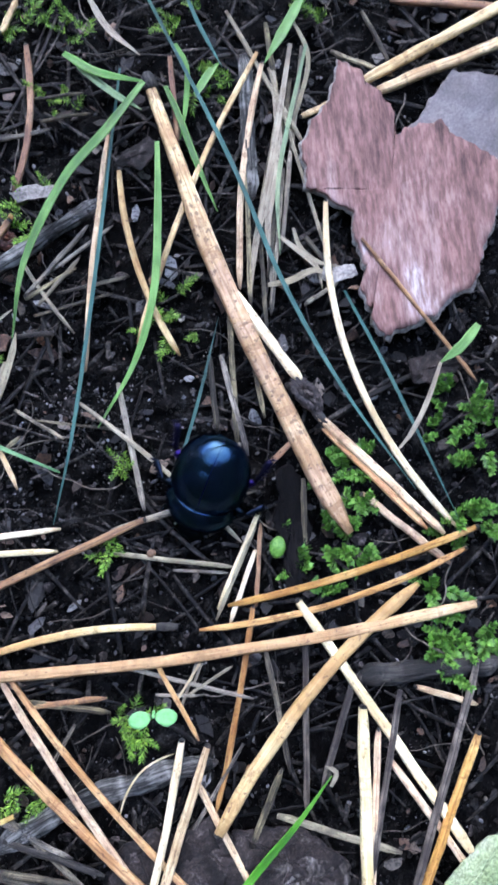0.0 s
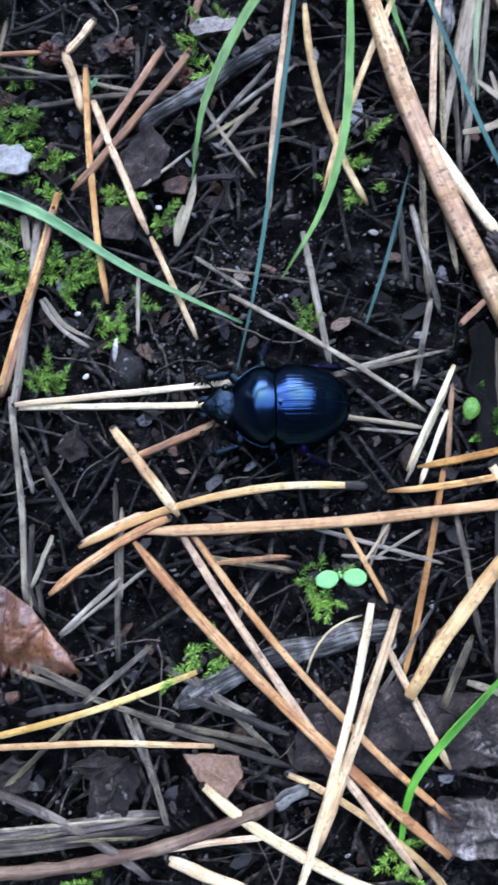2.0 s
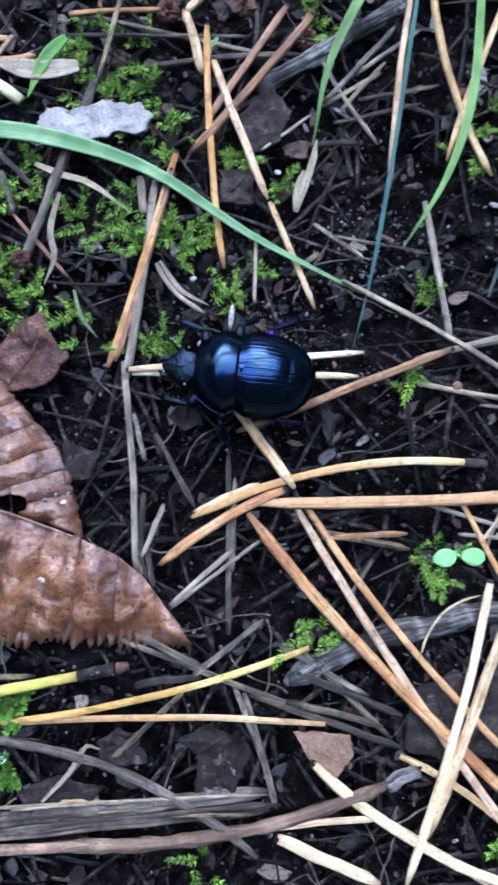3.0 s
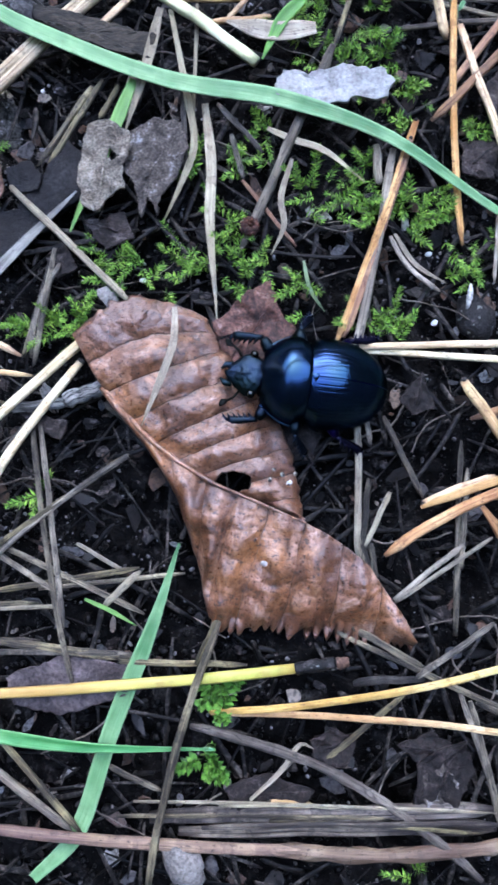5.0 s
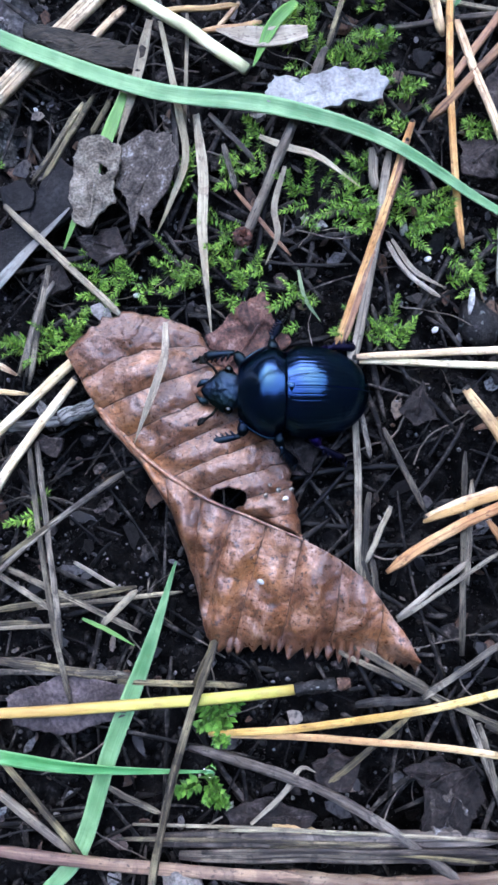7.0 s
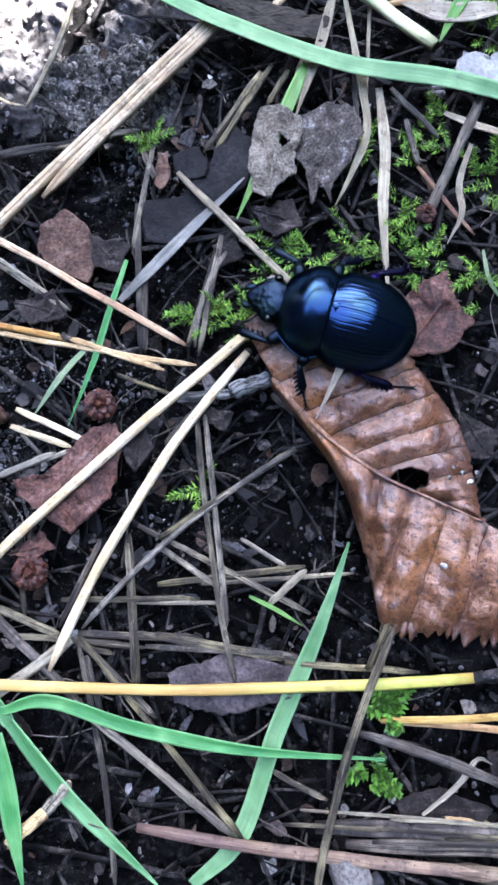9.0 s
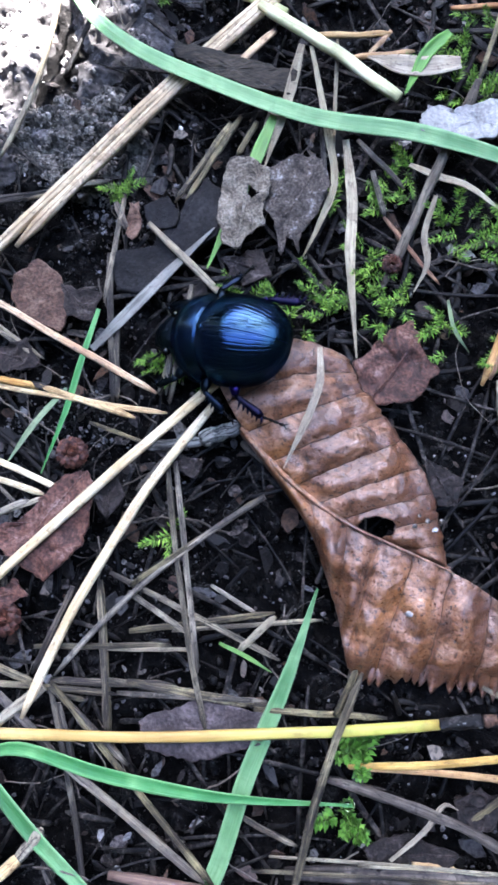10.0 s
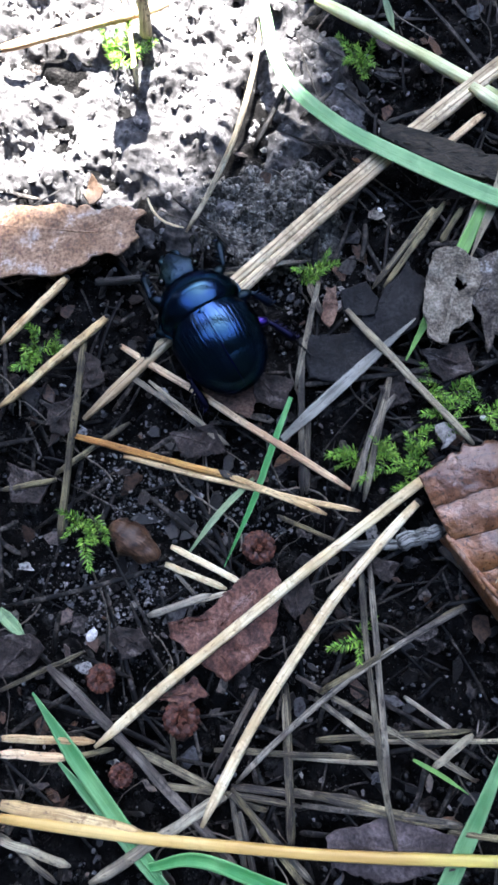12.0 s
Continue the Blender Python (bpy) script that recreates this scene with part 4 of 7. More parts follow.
def blade(kind, width, *points):
    """A grass blade: a folded ribbon with fine ribs, from base to tip."""
    COUNT[0] += 1
    pts = [Vector(p) for p in points]
    o = pts[0].copy()
    length = sum((q - p).length for p, q in zip(pts, pts[1:]))
    n = max(10, min(70, int(length / 1.3)))
    line = spline(pts, n + 1)
    bm = bmesh.new()
    uvl = bm.loops.layers.uv.verify()
    cols = (-1, -0.66, -0.33, 0, 0.33, 0.66, 1)
    rings, run = [], 0.0
    for i, p in enumerate(line):
        s = i / n
        along = (line[min(i + 1, n)] - line[max(i - 1, 0)]).normalized()
        side = along.cross(Vector((0, 0, 1))).normalized()
        up = side.cross(along)
        tilt = 0.35 * noise.noise((s * 2.2, COUNT[0] * 3.1, 0))
        side, up = side * math.cos(tilt) + up * math.sin(tilt), up * math.cos(tilt) - side * math.sin(tilt)
        w = width / 2 * min(1, 0.62 + 1.6 * s) * min(1, 0.12 + 2.4 * (1 - s)) * (1 + 0.08 * noise.noise((s * 6, COUNT[0], 2)))
        p.z = max(p.z, ground_height(p.x, p.y) + 0.2)
        if i:
            run += (p - last).length
        last = p
        top, low = [], []
        for c in cols:
            rib = 0.03 * (1 if c in (-0.66, 0, 0.66) else -1) * min(1, w)
            q = p - o + side * (c * w) + up * (abs(c) ** 1.5 * w * 0.26 + rib)
            top.append(bm.verts.new(q))
            low.append(bm.verts.new(q - up * (0.16 - 0.08 * abs(c))))
        rings.append((top, low, run))
    for (t0, l0, r0), (t1, l1, r1) in zip(rings, rings[1:]):
        for k in range(6):
            for f, flip in (((t0[k], t0[k + 1], t1[k + 1], t1[k]), 0), ((l0[k], l1[k], l1[k + 1], l0[k + 1]), 1)):
                face = bm.faces.new(f)
                for loop, (uu, vv) in zip(face.loops, ((r0, k), (r0, k + 1), (r1, k + 1), (r1, k)) if not flip else ((r0, k), (r1, k), (r1, k + 1), (r0, k + 1))):
                    loop[uvl].uv = (uu, vv / 6)
        bm.faces.new((t0[0], t1[0], l1[0], l0[0]))
        bm.faces.new((t0[6], l0[6], l1[6], t1[6]))
    bmesh.ops.recalc_face_normals(bm, faces=bm.faces)
    ob = part("grass", bm, BLADE[kind])
    tagged(ob, BLADE_LABEL[kind], "grass", "grass blades")
    return place(ob, *o)


def flake(kind, z, curl, *corners):
    """A flat piece of leaf or bark with a ragged edge, some thickness and a slight curl."""
    COUNT[0] += 1
    seed = COUNT[0] * 3.7
    c = [Vector((x, y, 0)) for x, y in corners]
    mid = sum(c, Vector()) / len(c)
    edge = []
    for p, q in zip(c, c[1:] + c[:1]):
        n = max(2, int((q - p).length / 0.45))
        out = Vector((q.y - p.y, p.x - q.x, 0)).normalized()
        for i in range(n):
            s = i / n
            w = p.lerp(q, s)
            edge.append(w - mid + out * ({"bark": 0.6, "lichen": 0.6, "tan_leaf": 0.12}.get(kind, 0.34) * noise.noise((w.x * 0.9, w.y * 0.9, seed)) + 0.2 * noise.noise((w.x * 4, w.y * 4, seed))))
    size = max(e.length for e in edge)
    thick = {"bark": 0.9, "bark_grey": 0.7, "bark_dark": 0.9, "slate": 0.8, "lichen": 0.35, "rotten": 1.6}.get(kind, 0.25)
    bm = bmesh.new()
    turn = seed % 6.28
    gap = (-13.7, 33.7, 0.62) if kind == "grey_leaf" else None

    def lift(p):
        t = p.x * math.cos(turn) + p.y * math.sin(turn)
        h = 0.1 * curl * (t / size) ** 2 + 0.32 * noise.noise((p.x / 2.6, p.y / 2.6, seed)) + 0.12 * noise.noise((p.x / 0.8, p.y / 0.8, seed))
        if kind not in ("bark", "bark_grey", "slate", "rotten", "bark_black"):
            w = math.atan2(p.y, p.x)
            if kind in ("grey_leaf", "mottled_leaf", "dark_leaf", "red_leaf"):
                h += 0.55 * (0.35 - abs(noise.noise((p.x / 1.7, p.y / 1.7, seed + 2)))) + 0.22 * noise.noise((p.x / 0.55, p.y / 0.55, seed + 5))
            h += 1.1 * (p.length / size) ** 2.5 * noise.noise((1.6 * math.cos(w), 1.6 * math.sin(w), seed)) + 0.10 * noise.noise((p.x / 0.4, p.y / 0.4, seed))
        if kind == "bark":
            h += 0.14 * noise.noise((p.x / 0.5, p.y / 5, seed))
        if kind == "rotten":
            h += 1.1 * (0.4 - abs(noise.noise((p.x / 2.2, p.y / 1.3, seed)))) + 0.5 * noise.noise((p.x / 0.7, p.y / 0.7, seed)) - 1.0 * (p.length / size) ** 3
        return h

    def level(drop):
        rings = []
        for k in (1, 0.94, 0.86, 0.78, 0.7, 0.62, 0.54, 0.42, 0.2):
            rings.append([bm.verts.new((e.x * k, e.y * k, lift(e * k) - drop)) for e in edge])
        hub = bm.verts.new((0, 0, lift(Vector((0, 0, 0))) - drop))
        m = len(edge)
        for r0, r1 in zip(rings, rings[1:]):
            for i in range(m):
                q = (r0[i], r0[(i + 1) % m], r1[(i + 1) % m], r1[i])
                if gap and math.hypot(sum(v.co.x for v in q) / 4 + mid.x - gap[0], sum(v.co.y for v in q) / 4 + mid.y - gap[1]) < gap[2]:
                    continue
                bm.faces.new(q)
        for i in range(m):
            bm.faces.new((rings[-1][i], rings[-1][(i + 1) % m], hub))
        return rings[0]

    top, low = level(0), level(thick)
    if kind in ("bark", "bark_grey"):
        ragged = [e * (1.025 + 0.03 * noise.noise((e.x, e.y, 3))) for e in edge]
    m = len(edge)
    for i in range(m):
        bm.faces.new((top[i], low[i], low[(i + 1) % m], top[(i + 1) % m]))
    bmesh.ops.recalc_face_normals(bm, faces=bm.faces)
    name, label, category = FLAKE_LABEL[kind]
    ob = part(name, bm, FLAKE[kind])
    tagged(ob, label, category)
    if kind == "bark":
        bm = bmesh.new()
        rim = [bm.verts.new((e.x, e.y, lift(e) - 0.55)) for e in ragged]
        core = [bm.verts.new((e.x * 0.5, e.y * 0.5, lift(e * 0.5) - 0.6)) for e in ragged]
        base = [bm.verts.new((e.x, e.y, lift(e) - 1.2)) for e in ragged]
        for i in range(m):
            k = (i + 1) % m
            bm.faces.new((rim[i], rim[k], core[k], core[i]))
            bm.faces.new((rim[i], base[i], base[k], rim[k]))
        part("underlayer", bm, FLAKE["grey_flake"], ob, "grey papery layer under the bark")
    if category == "leaf" and size > 2.2:
        far = max(edge, key=lambda e: e.length)
        bm = bmesh.new()
        line = [far * (0.92 - 1.6 * i / 14) for i in range(15)]
        inside = [p for p in line if p.dot(far) > 0 or p.length < 0.6 * min(e.length for e in edge)]
        tube(bm, [Vector((p.x, p.y, lift(p) - 0.02)) for p in inside], [(0.05 if kind == "oak_leaf" else 0.11) + 0.006 * i for i in range(len(inside))], 6)
        part("midrib", bm, FLAKE[kind], ob)
    return place(ob, mid.x, mid.y, max(z, ground_height(mid.x, mid.y) + 0.2))


def moss(x, y, z, r, n, size=1.0):
    """A clump of feathery moss: shoots that creep outwards with pointed leaves in rows; broad-leaved where size is large."""
    COUNT[0] += 1
    rng = random.Random(COUNT[0])
    broad = size > 1.5
    verts, faces = [], []
    for _ in range(int(n * (2.0 if broad else 1.25))):
        a, d = rng.uniform(0, 6.3), r * rng.random() ** 0.55
        px, py = d * math.cos(a), d * math.sin(a)
        base = Vector((px, py, max(ground_height(x + px, y + py), -2.4) - z + 0.1))
        lean = rng.uniform(0, 6.3)
        way = Vector((math.cos(lean), math.sin(lean), rng.uniform(0.3, 1.4))).normalized()
        length = rng.uniform(1.6, 4.0)
        side = way.cross(Vector((0, 0, 1))).normalized()
        over = side.cross(way)
        steps = int(length / (0.28 if broad else 0.25))
        big = rng.uniform(0.8, 1.25) * (1.5 if broad else 1.0)
        for i in range(1, steps + 1):
            s = i / steps
            p = base + way * (length * s) + Vector((0, 0, 0.25 * s - 0.7 * s * s))
            for j in range(4):
                # leaves stand out all round the shoot
                w = i * 0.8 + j * math.pi / 2 + rng.uniform(-0.5, 0.5)
                out = (side * math.cos(w) + over * math.sin(w) + way * (0.45 + 0.8 * s * s)).normalized()
                ll = (0.80 if broad else 0.95) * (1 - 0.4 * s) * rng.uniform(0.75, 1.2) * big 
                across = out.cross(over if abs(out.dot(over)) < 0.8 else side).normalized() * (0.30 if broad else 0.12) * ll
                b = len(verts)
                verts += [p, p + out * ll * 0.4 + across, p + out * ll - Vector((0, 0, 0.1 * ll)), p + out * ll * 0.4 - across]
                faces += [(b, b + 1, b + 2), (b, b + 2, b + 3)]
    ob = mesh_part("moss_clump", verts, faces, MOSS_BROAD if broad else MOSS)
    tagged(ob, "dark green broad-leaved moss among needles" if broad else "bright green feathery moss growing on dark soil", "moss", "moss clumps", "stuff")
    return place(ob, x, y, z)


def pebble(x, y, z, r, material, name, label, category, long=1.0):
    COUNT[0] += 1
    bm = bmesh.new()
    bmesh.ops.create_icosphere(bm, subdivisions=3, radius=r)
    for v in bm.verts:
        k = 1 + (0.04 if material == SEED else 0.22) * noise.noise((v.co.x / r * 3, v.co.y / r * 3, v.co.z / r * 3 + COUNT[0])) + (0.08 if material == SEED else 0.25) * noise.noise((v.co.x / r + COUNT[0], v.co.y / r, v.co.z / r))
        v.co = Vector((v.co.x * k * long, v.co.y * k, v.co.z * k * 0.6))
    ob = part(name, bm, material)
    tagged(ob, label, category)
    return place(ob, x, y, max(z, ground_height(x, y) + 0.3 * r), COUNT[0] * 40 % 180)


def brown_bud(x, y, z, length, width, turn):
    """A fat oval bud with a collar round its base and overlapping scales towards its tip."""
    bm = bmesh.new()
    rows = 28
    tube(bm, [Vector(((i / rows - 0.5) * length, 0.12 * math.sin(i / 4), 0)) for i in range(rows + 1)], [width / 2 * max(0.12, math.sin(math.pi * (0.03 + 0.94 * (i / rows) ** 0.85)) ** 0.62) * (0.86 if i in (6, 7) else 1.0 + (0.05 if i % 6 == 0 else 0)) for i in range(rows + 1)], 20, 0.8, 0, 0.34, 3.3)
    ob = tagged(part("bud", bm, BUD_BROWN), "fat dark brown oval bud lying on sandy soil", "bud")
    return place(ob, x, y, max(z, ground_height(x, y) + 0.3 * width), turn)


def seed_stalk(x, y, z):
    """An upright dry stalk with a long seed head."""
    bm = bmesh.new()
    tube(bm, [Vector((0.5 * math.sin(0.4 * i), 0.25 * i, 1.3 * i - 0.6)) for i in range(10)], [0.75 - 0.03 * i for i in range(10)], 10, 0.9, 0.2, 0.2, 5.1)
    ob = tagged(part("seed_stalk", bm, NEEDLE["greyish"]), "upright dry grey stalk with a brown seed head", "stalk")
    bm = bmesh.new()
    tube(bm, [Vector((-0.2, 2.3 + 0.25 * i, 9.5 + 0.95 * i)) for i in range(13)], [0.5 + 1.55 * math.sin(math.pi * (0.05 + 0.9 * i / 12)) ** 0.7 for i in range(13)], 16, 0.9, 0, 0.3, 2.7)
    part("seed_head", bm, BUD_BROWN, ob, "dark brown seed head")
    return place(ob, x, y, z)


def seed(x, y, z, r):
    return pebble(x, y, z, 0.72 * r, SEED, "seed", "small white oval seed on soil", "seed", 1.4)


def knotbit(x, y, z, r):
    return pebble(x, y, z, r * 0.7, FLAKE["tan_leaf"], "straw_knot", "pale swollen knot of a straw", "knot")


def whitespeck(x, y, z, r):
    """A white papery husk standing out of the soil beside a grey stone."""
    bm = bmesh.new()
    pts = [Vector((0, (i / 8 - 0.5) * 2 * r, 0.3 * math.sin(i / 8 * 3.1))) for i in range(9)]
    tube(bm, pts, [0.32 * math.sin(math.pi * (0.06 + 0.88 * i / 8)) ** 0.7 for i in range(9)], 8, 0.5)
    tagged(place(part("husk", bm, SEED), x, y, z, -8), "white papery seed husk on soil", "seed husk")
    pebble(x + 0.9, y - 2.0, -2.2, 1.9, STUB, "soil_clod", "black glinting clod of soil under a white husk", "clod", 1.35)


def pinecone(x, y, z, r, bud=False):
    """A tiny withered flower cone: scales in a spiral on a core."""
    COUNT[0] += 1
    rng = random.Random(COUNT[0])
    verts, faces = [], []
    for i in range(46):
        f = (i + 0.5) / 46
        th, up = i * 2.4, math.acos(1 - 1.6 * f)
        d = Vector((math.sin(up) * math.cos(th), math.sin(up) * math.sin(th), math.cos(up) * 0.8))
        t = d.cross(Vector((0.3, 0.2, 1))).normalized()
        u = d.cross(t)
        c, w = d * r * 0.72, r * rng.uniform(0.22, 0.32)
        b = len(verts)
        verts += [c - t * w, c + t * w, c + d * r * 0.36 + t * w * 0.6 + u * w, c + d * r * 0.40 - t * w * 0.5 + u * w, c - d * r * 0.4, c + d * r * 0.22 + u * w * 0.2]
        faces += [(b, b + 1, b + 5), (b + 1, b + 2, b + 5), (b + 2, b + 3, b + 5), (b + 3, b, b + 5), (b, b + 4, b + 1), (b + 1, b + 4, b + 2), (b + 2, b + 4, b + 3), (b + 3, b + 4, b)]
    squash = Vector((0.8, 1.5, 0.8)) if bud else Vector((1, 1, 1))
    core = [Vector(p) * (r * 0.78) for p in ((1, 0, 0), (0, 1, 0), (-1, 0, 0), (0, -1, 0), (0, 0, 0.85), (0, 0, -0.6))]
    caps = [(i, (i + 1) % 4, 4) for i in range(4)] + [((i + 1) % 4, i, 5) for i in range(4)]
    material = BUD if bud else SCALE
    ob = mesh_part("bud_knot" if bud else "flower_cone", [v * squash for v in core], caps, material)
    for i in range(0, len(verts), 6):
        mesh_part("scale", [v * squash for v in verts[i : i + 6]], faces[:8], material, ob)
    if bud:
        tagged(ob, "black scaly bud joint of pine needles", "bud")
        return place(ob, x, y, z, 35)
    tagged(ob, "tiny withered reddish brown pine flower cone", "cone", "withered flower cones")
    return place(ob, x, y, max(z, ground_height(x, y) + 0.5 * r))


def cone_bit(x, y, z, r):
    return pebble(x, y, z, r * 0.8, FLAKE["grey_flake"], "crumb_of_bark", "grey-brown knobbly crumb of bark", "bark", 1.5)


def small_leaf(bm, base, way, length, width, fold=0.12):
    """A little oval leaf with some thickness."""
    side = Vector((-way.y, way.x, 0)).normalized()
    rows = []
    for i in range(9):
        s = i / 8
        w = width / 2 * math.sin(math.pi * (0.04 + 0.92 * s)) ** 0.6
        p = base + way * (length * s) + Vector((0, 0, 0.3 * math.sin(3 * s)))
        rows.append([bm.verts.new(p + side * (c * w) + Vector((0, 0, abs(c) * fold))) for c in (-1, -0.5, 0, 0.5, 1)])
    for r0, r1 in zip(rows, rows[1:]):
        for k in range(4):
            bm.faces.new((r0[k], r0[k + 1], r1[k + 1], r1[k]))
    low = bmesh.ops.extrude_face_region(bm, geom=bm.faces[:])["geom"]
    for v in low:
        if isinstance(v, bmesh.types.BMVert):
            v.co.z -= 0.15


def seedling(x, y, z, r):
    """Two round seed leaves on a thin stem."""
    stem = bmesh.new()
    tube(stem, [Vector((0, 0.4, -z - 1.2)), Vector((0, 0.2, -1)), Vector((0, 0, 0))], [0.18, 0.18, 0.2], 8)
    root = tagged(place(part("seedling", stem, COTYLEDON), x, y, z), "tiny seedling with two round bright green leaves", "seedling")
    for sgn in (-1, 1):
        bm = bmesh.new()
        small_leaf(bm, Vector((sgn * 0.3, 0, 0)), Vector((sgn, -0.12, 0)), r * 0.92, r * 0.72)
        part("seed_leaf", bm, COTYLEDON, root)


def dewdrop(x, y, z, r):
    bm = bmesh.new()
    bmesh.ops.create_icosphere(bm, subdivisions=3, radius=r)
    for v in bm.verts:
        v.co.x *= 1.3
    tagged(place(part("dew_drop", bm, WATER), x, y, z), "clear dew drop at the tip of a grass blade", "drop")


def leaflet(x, y, z, r):
    bm = bmesh.new()
    small_leaf(bm, Vector((0, -r, 0)), Vector((0.3, 1, 0)).normalized(), 2 * r, 1.5 * r)
    tagged(place(part("leaflet", bm, MOSS_BROAD), x, y, z), "small dark green round leaf on soil", "leaf")


# ---- the large brown leaf ----
def leaf_surface(name, parent, first, second, height, veins, count, hole=None, serrate=0.0, fold=0.3, bulge=0.0):
    """A leaf half spanned between two edge lines, with raised pleats between the side veins."""
    rows = 72
    one = spline([Vector((x, y, 0)) for x, y in first], count + 1)
    two = spline([Vector((x, y, 0)) for x, y in second], count + 1)
    bm = bmesh.new()
    uvl = bm.loops.layers.uv.verify()
    grid = []
    for i in range(count + 1):
        u = i / count
        tooth = serrate * (0.6 + 0.8 * noise.noise((u * 9, 2.2, 0))) * (abs((u * 40 + 1.1 * noise.noise((u * 17, 0, 0))) % 1 - 0.5) * 2) ** 2.2 * min(1, 6 * max(0, u - 0.45))
        row = []
        for j in range(rows + 1):
            v = j / rows
            p = one[i].lerp(two[i], v)
            if bulge and u < 0.22:
                p += (one[0] - one[12]).normalized() * bulge * math.sin(math.pi * v**1.25) ** 0.8 * (1 - u / 0.22) ** 1.6 * (1 + 0.25 * noise.noise((v * 14, 4.2, 0)))
            d = (two[i] - one[i])
            if d.length > 0.01 and v > 0.85:
                p += d.normalized() * tooth * (v - 0.85) / 0.15
            if d.length > 0.01:
                p += d.normalized() * (0.9 * noise.noise((u * 22, 6.1, 0)) + 0.5 * noise.noise((u * 60, 1.1, 0))) * max(0, v - 0.8) * 2
            off = (u * veins + 0.5) % 1 - 0.5
            pleat = (fold * math.cos(2 * math.pi * off) + 0.16 * math.exp(-((off / 0.10) ** 2))) * math.sin(math.pi * min(1, 0.04 + v)) ** 0.5
            p.z = height(u, v) - pleat + 0.46 * noise.noise((p.x / 2.2, p.y / 2.2, 5)) + 0.10 * noise.noise((p.x / 0.7, p.y / 0.7, 6)) + 0.5 * noise.noise((p.x / 7, p.y / 7, 8))
            row.append((bm.verts.new(p), u, v))
        grid.append(row)
    for i in range(count):
        for j in range(rows):
            q = (grid[i][j], grid[i + 1][j], grid[i + 1][j + 1], grid[i][j + 1])
            if hole:
                c = sum((x[0].co for x in q), Vector()) / 4
                a = math.atan2(c.y - hole[1], c.x - hole[0])
                edge = 1 + 0.22 * noise.noise((2 * math.cos(a), 2 * math.sin(a), 3.3))
                if math.hypot((c.x - hole[0]) / hole[2], (c.y - hole[1]) / hole[3]) < edge:
                    continue
            f = bm.faces.new([x[0] for x in q])
            for loop, x in zip(f.loops, q):
                loop[uvl].uv = (x[1] * veins, x[2])
    bmesh.ops.remove_doubles(bm, verts=bm.verts, dist=0.004)
    ob = part(name, bm, LEAF, parent)
    s = ob.modifiers.new("thickness", "SOLIDIFY")
    s.thickness, s.offset = 0.22 * MM, -1
    return ob


def build_brown_leaf():
    leaf = tagged(new("curled_leaf"), "large curled brown dead leaf with a hole and toothed edge", "leaf")
    upper_l = [(-16.6, 14.3), (-13.4, 9.1), (-8.9, 4.3), (-4.9, 1.3), (0.2, -1.0), (7.0, -3.7)]
    upper_r = [(-3.1, 16.4), (-1.6, 13.6), (1.7, 9.5), (4.9, 5.0), (6.3, 0.5), (7.1, -3.9)]
    mid = [(-13.5, 9.1), (-8.3, 3.8), (-2.8, 0.1), (2.0, -1.9), (7.2, -4.0), (13.0, -7.7), (18.3, -15.3)]
    margin = [(-13.6, 8.7), (-6.7, 0.1), (-3.4, -8.1), (-1.5, -14.0), (5.0, -14.2), (12.1, -14.6), (18.2, -15.7)]
    leaf_surface("rolled_half", leaf, upper_l, upper_r, lambda u, v: -1.1 + 1.2 * (1 - u) + 2.7 * math.sin(math.pi * min(1, 0.18 + 0.82 * v)) ** 0.8 * (1 - 0.35 * u), 9.0, 160, (-0.1, -0.1, 1.95, 1.05), 0.0, 0.17, 3.0)
    leaf_surface("toothed_half", leaf, mid, margin, lambda u, v: 0.7 - 1.7 * v + 1.4 * math.sin(math.pi * v) * (1 - 0.5 * u) - 0.5 * u, 9.0, 400, None, 2.1, 0.36)
    bm = bmesh.new()
    line = spline([Vector((x, y, 1.05)) for x, y in mid[:5]], 30)
    for p in line:
        p.z += 0.3 * noise.noise((p.x / 4, p.y / 4, 1))
    tube(bm, line, [0.34 - 0.008 * i for i in range(30)], 8)
    part("midrib", bm, LEAF, leaf, "raised brown midrib")


# ---- the beetle ----
def dome(bm, length, outline, profile, rows, cols, grooves=0, depth=0.0, half=None, sink=100):
    """A domed shell along -x: outline(s) is its half width, profile(s) its height. half picks one side."""
    lo, hi = (-sink, sink) if half is None else ((0.6, sink) if half > 0 else (-sink, -0.6))
    grid = []
    for i in range(rows + 1):
        s = i / rows
        row = []
        for j in range(cols + 1):
            a = radians(lo + (hi - lo) * j / cols)
            w, h = outline(s), profile(s)
            g = 0.0
            if grooves:
                q = abs(math.degrees(a)) / 88 * grooves
                g = depth * math.exp(-(((q % 1) - 0.5) / 0.10) ** 2) * min(1, 9 * s) * min(1, 5 * (1 - s)) * (1 if q < grooves else 0)
                g *= 1 + 0.25 * math.sin(s * 150)
            row.append(bm.verts.new((-s * length, w * math.sin(a) * (1 - g / 4), h * math.cos(a) - g)))
        grid.append(row)
    for r0, r1 in zip(grid, grid[1:]):
        for j in range(cols):
            bm.faces.new((r0[j], r0[j + 1], r1[j + 1], r1[j]))
    bmesh.ops.remove_doubles(bm, verts=bm.verts, dist=0.002)
    bmesh.ops.recalc_face_normals(bm, faces=bm.faces)
    if sum(f.normal.z for f in bm.faces) < 0:
        bmesh.ops.reverse_faces(bm, faces=bm.faces)


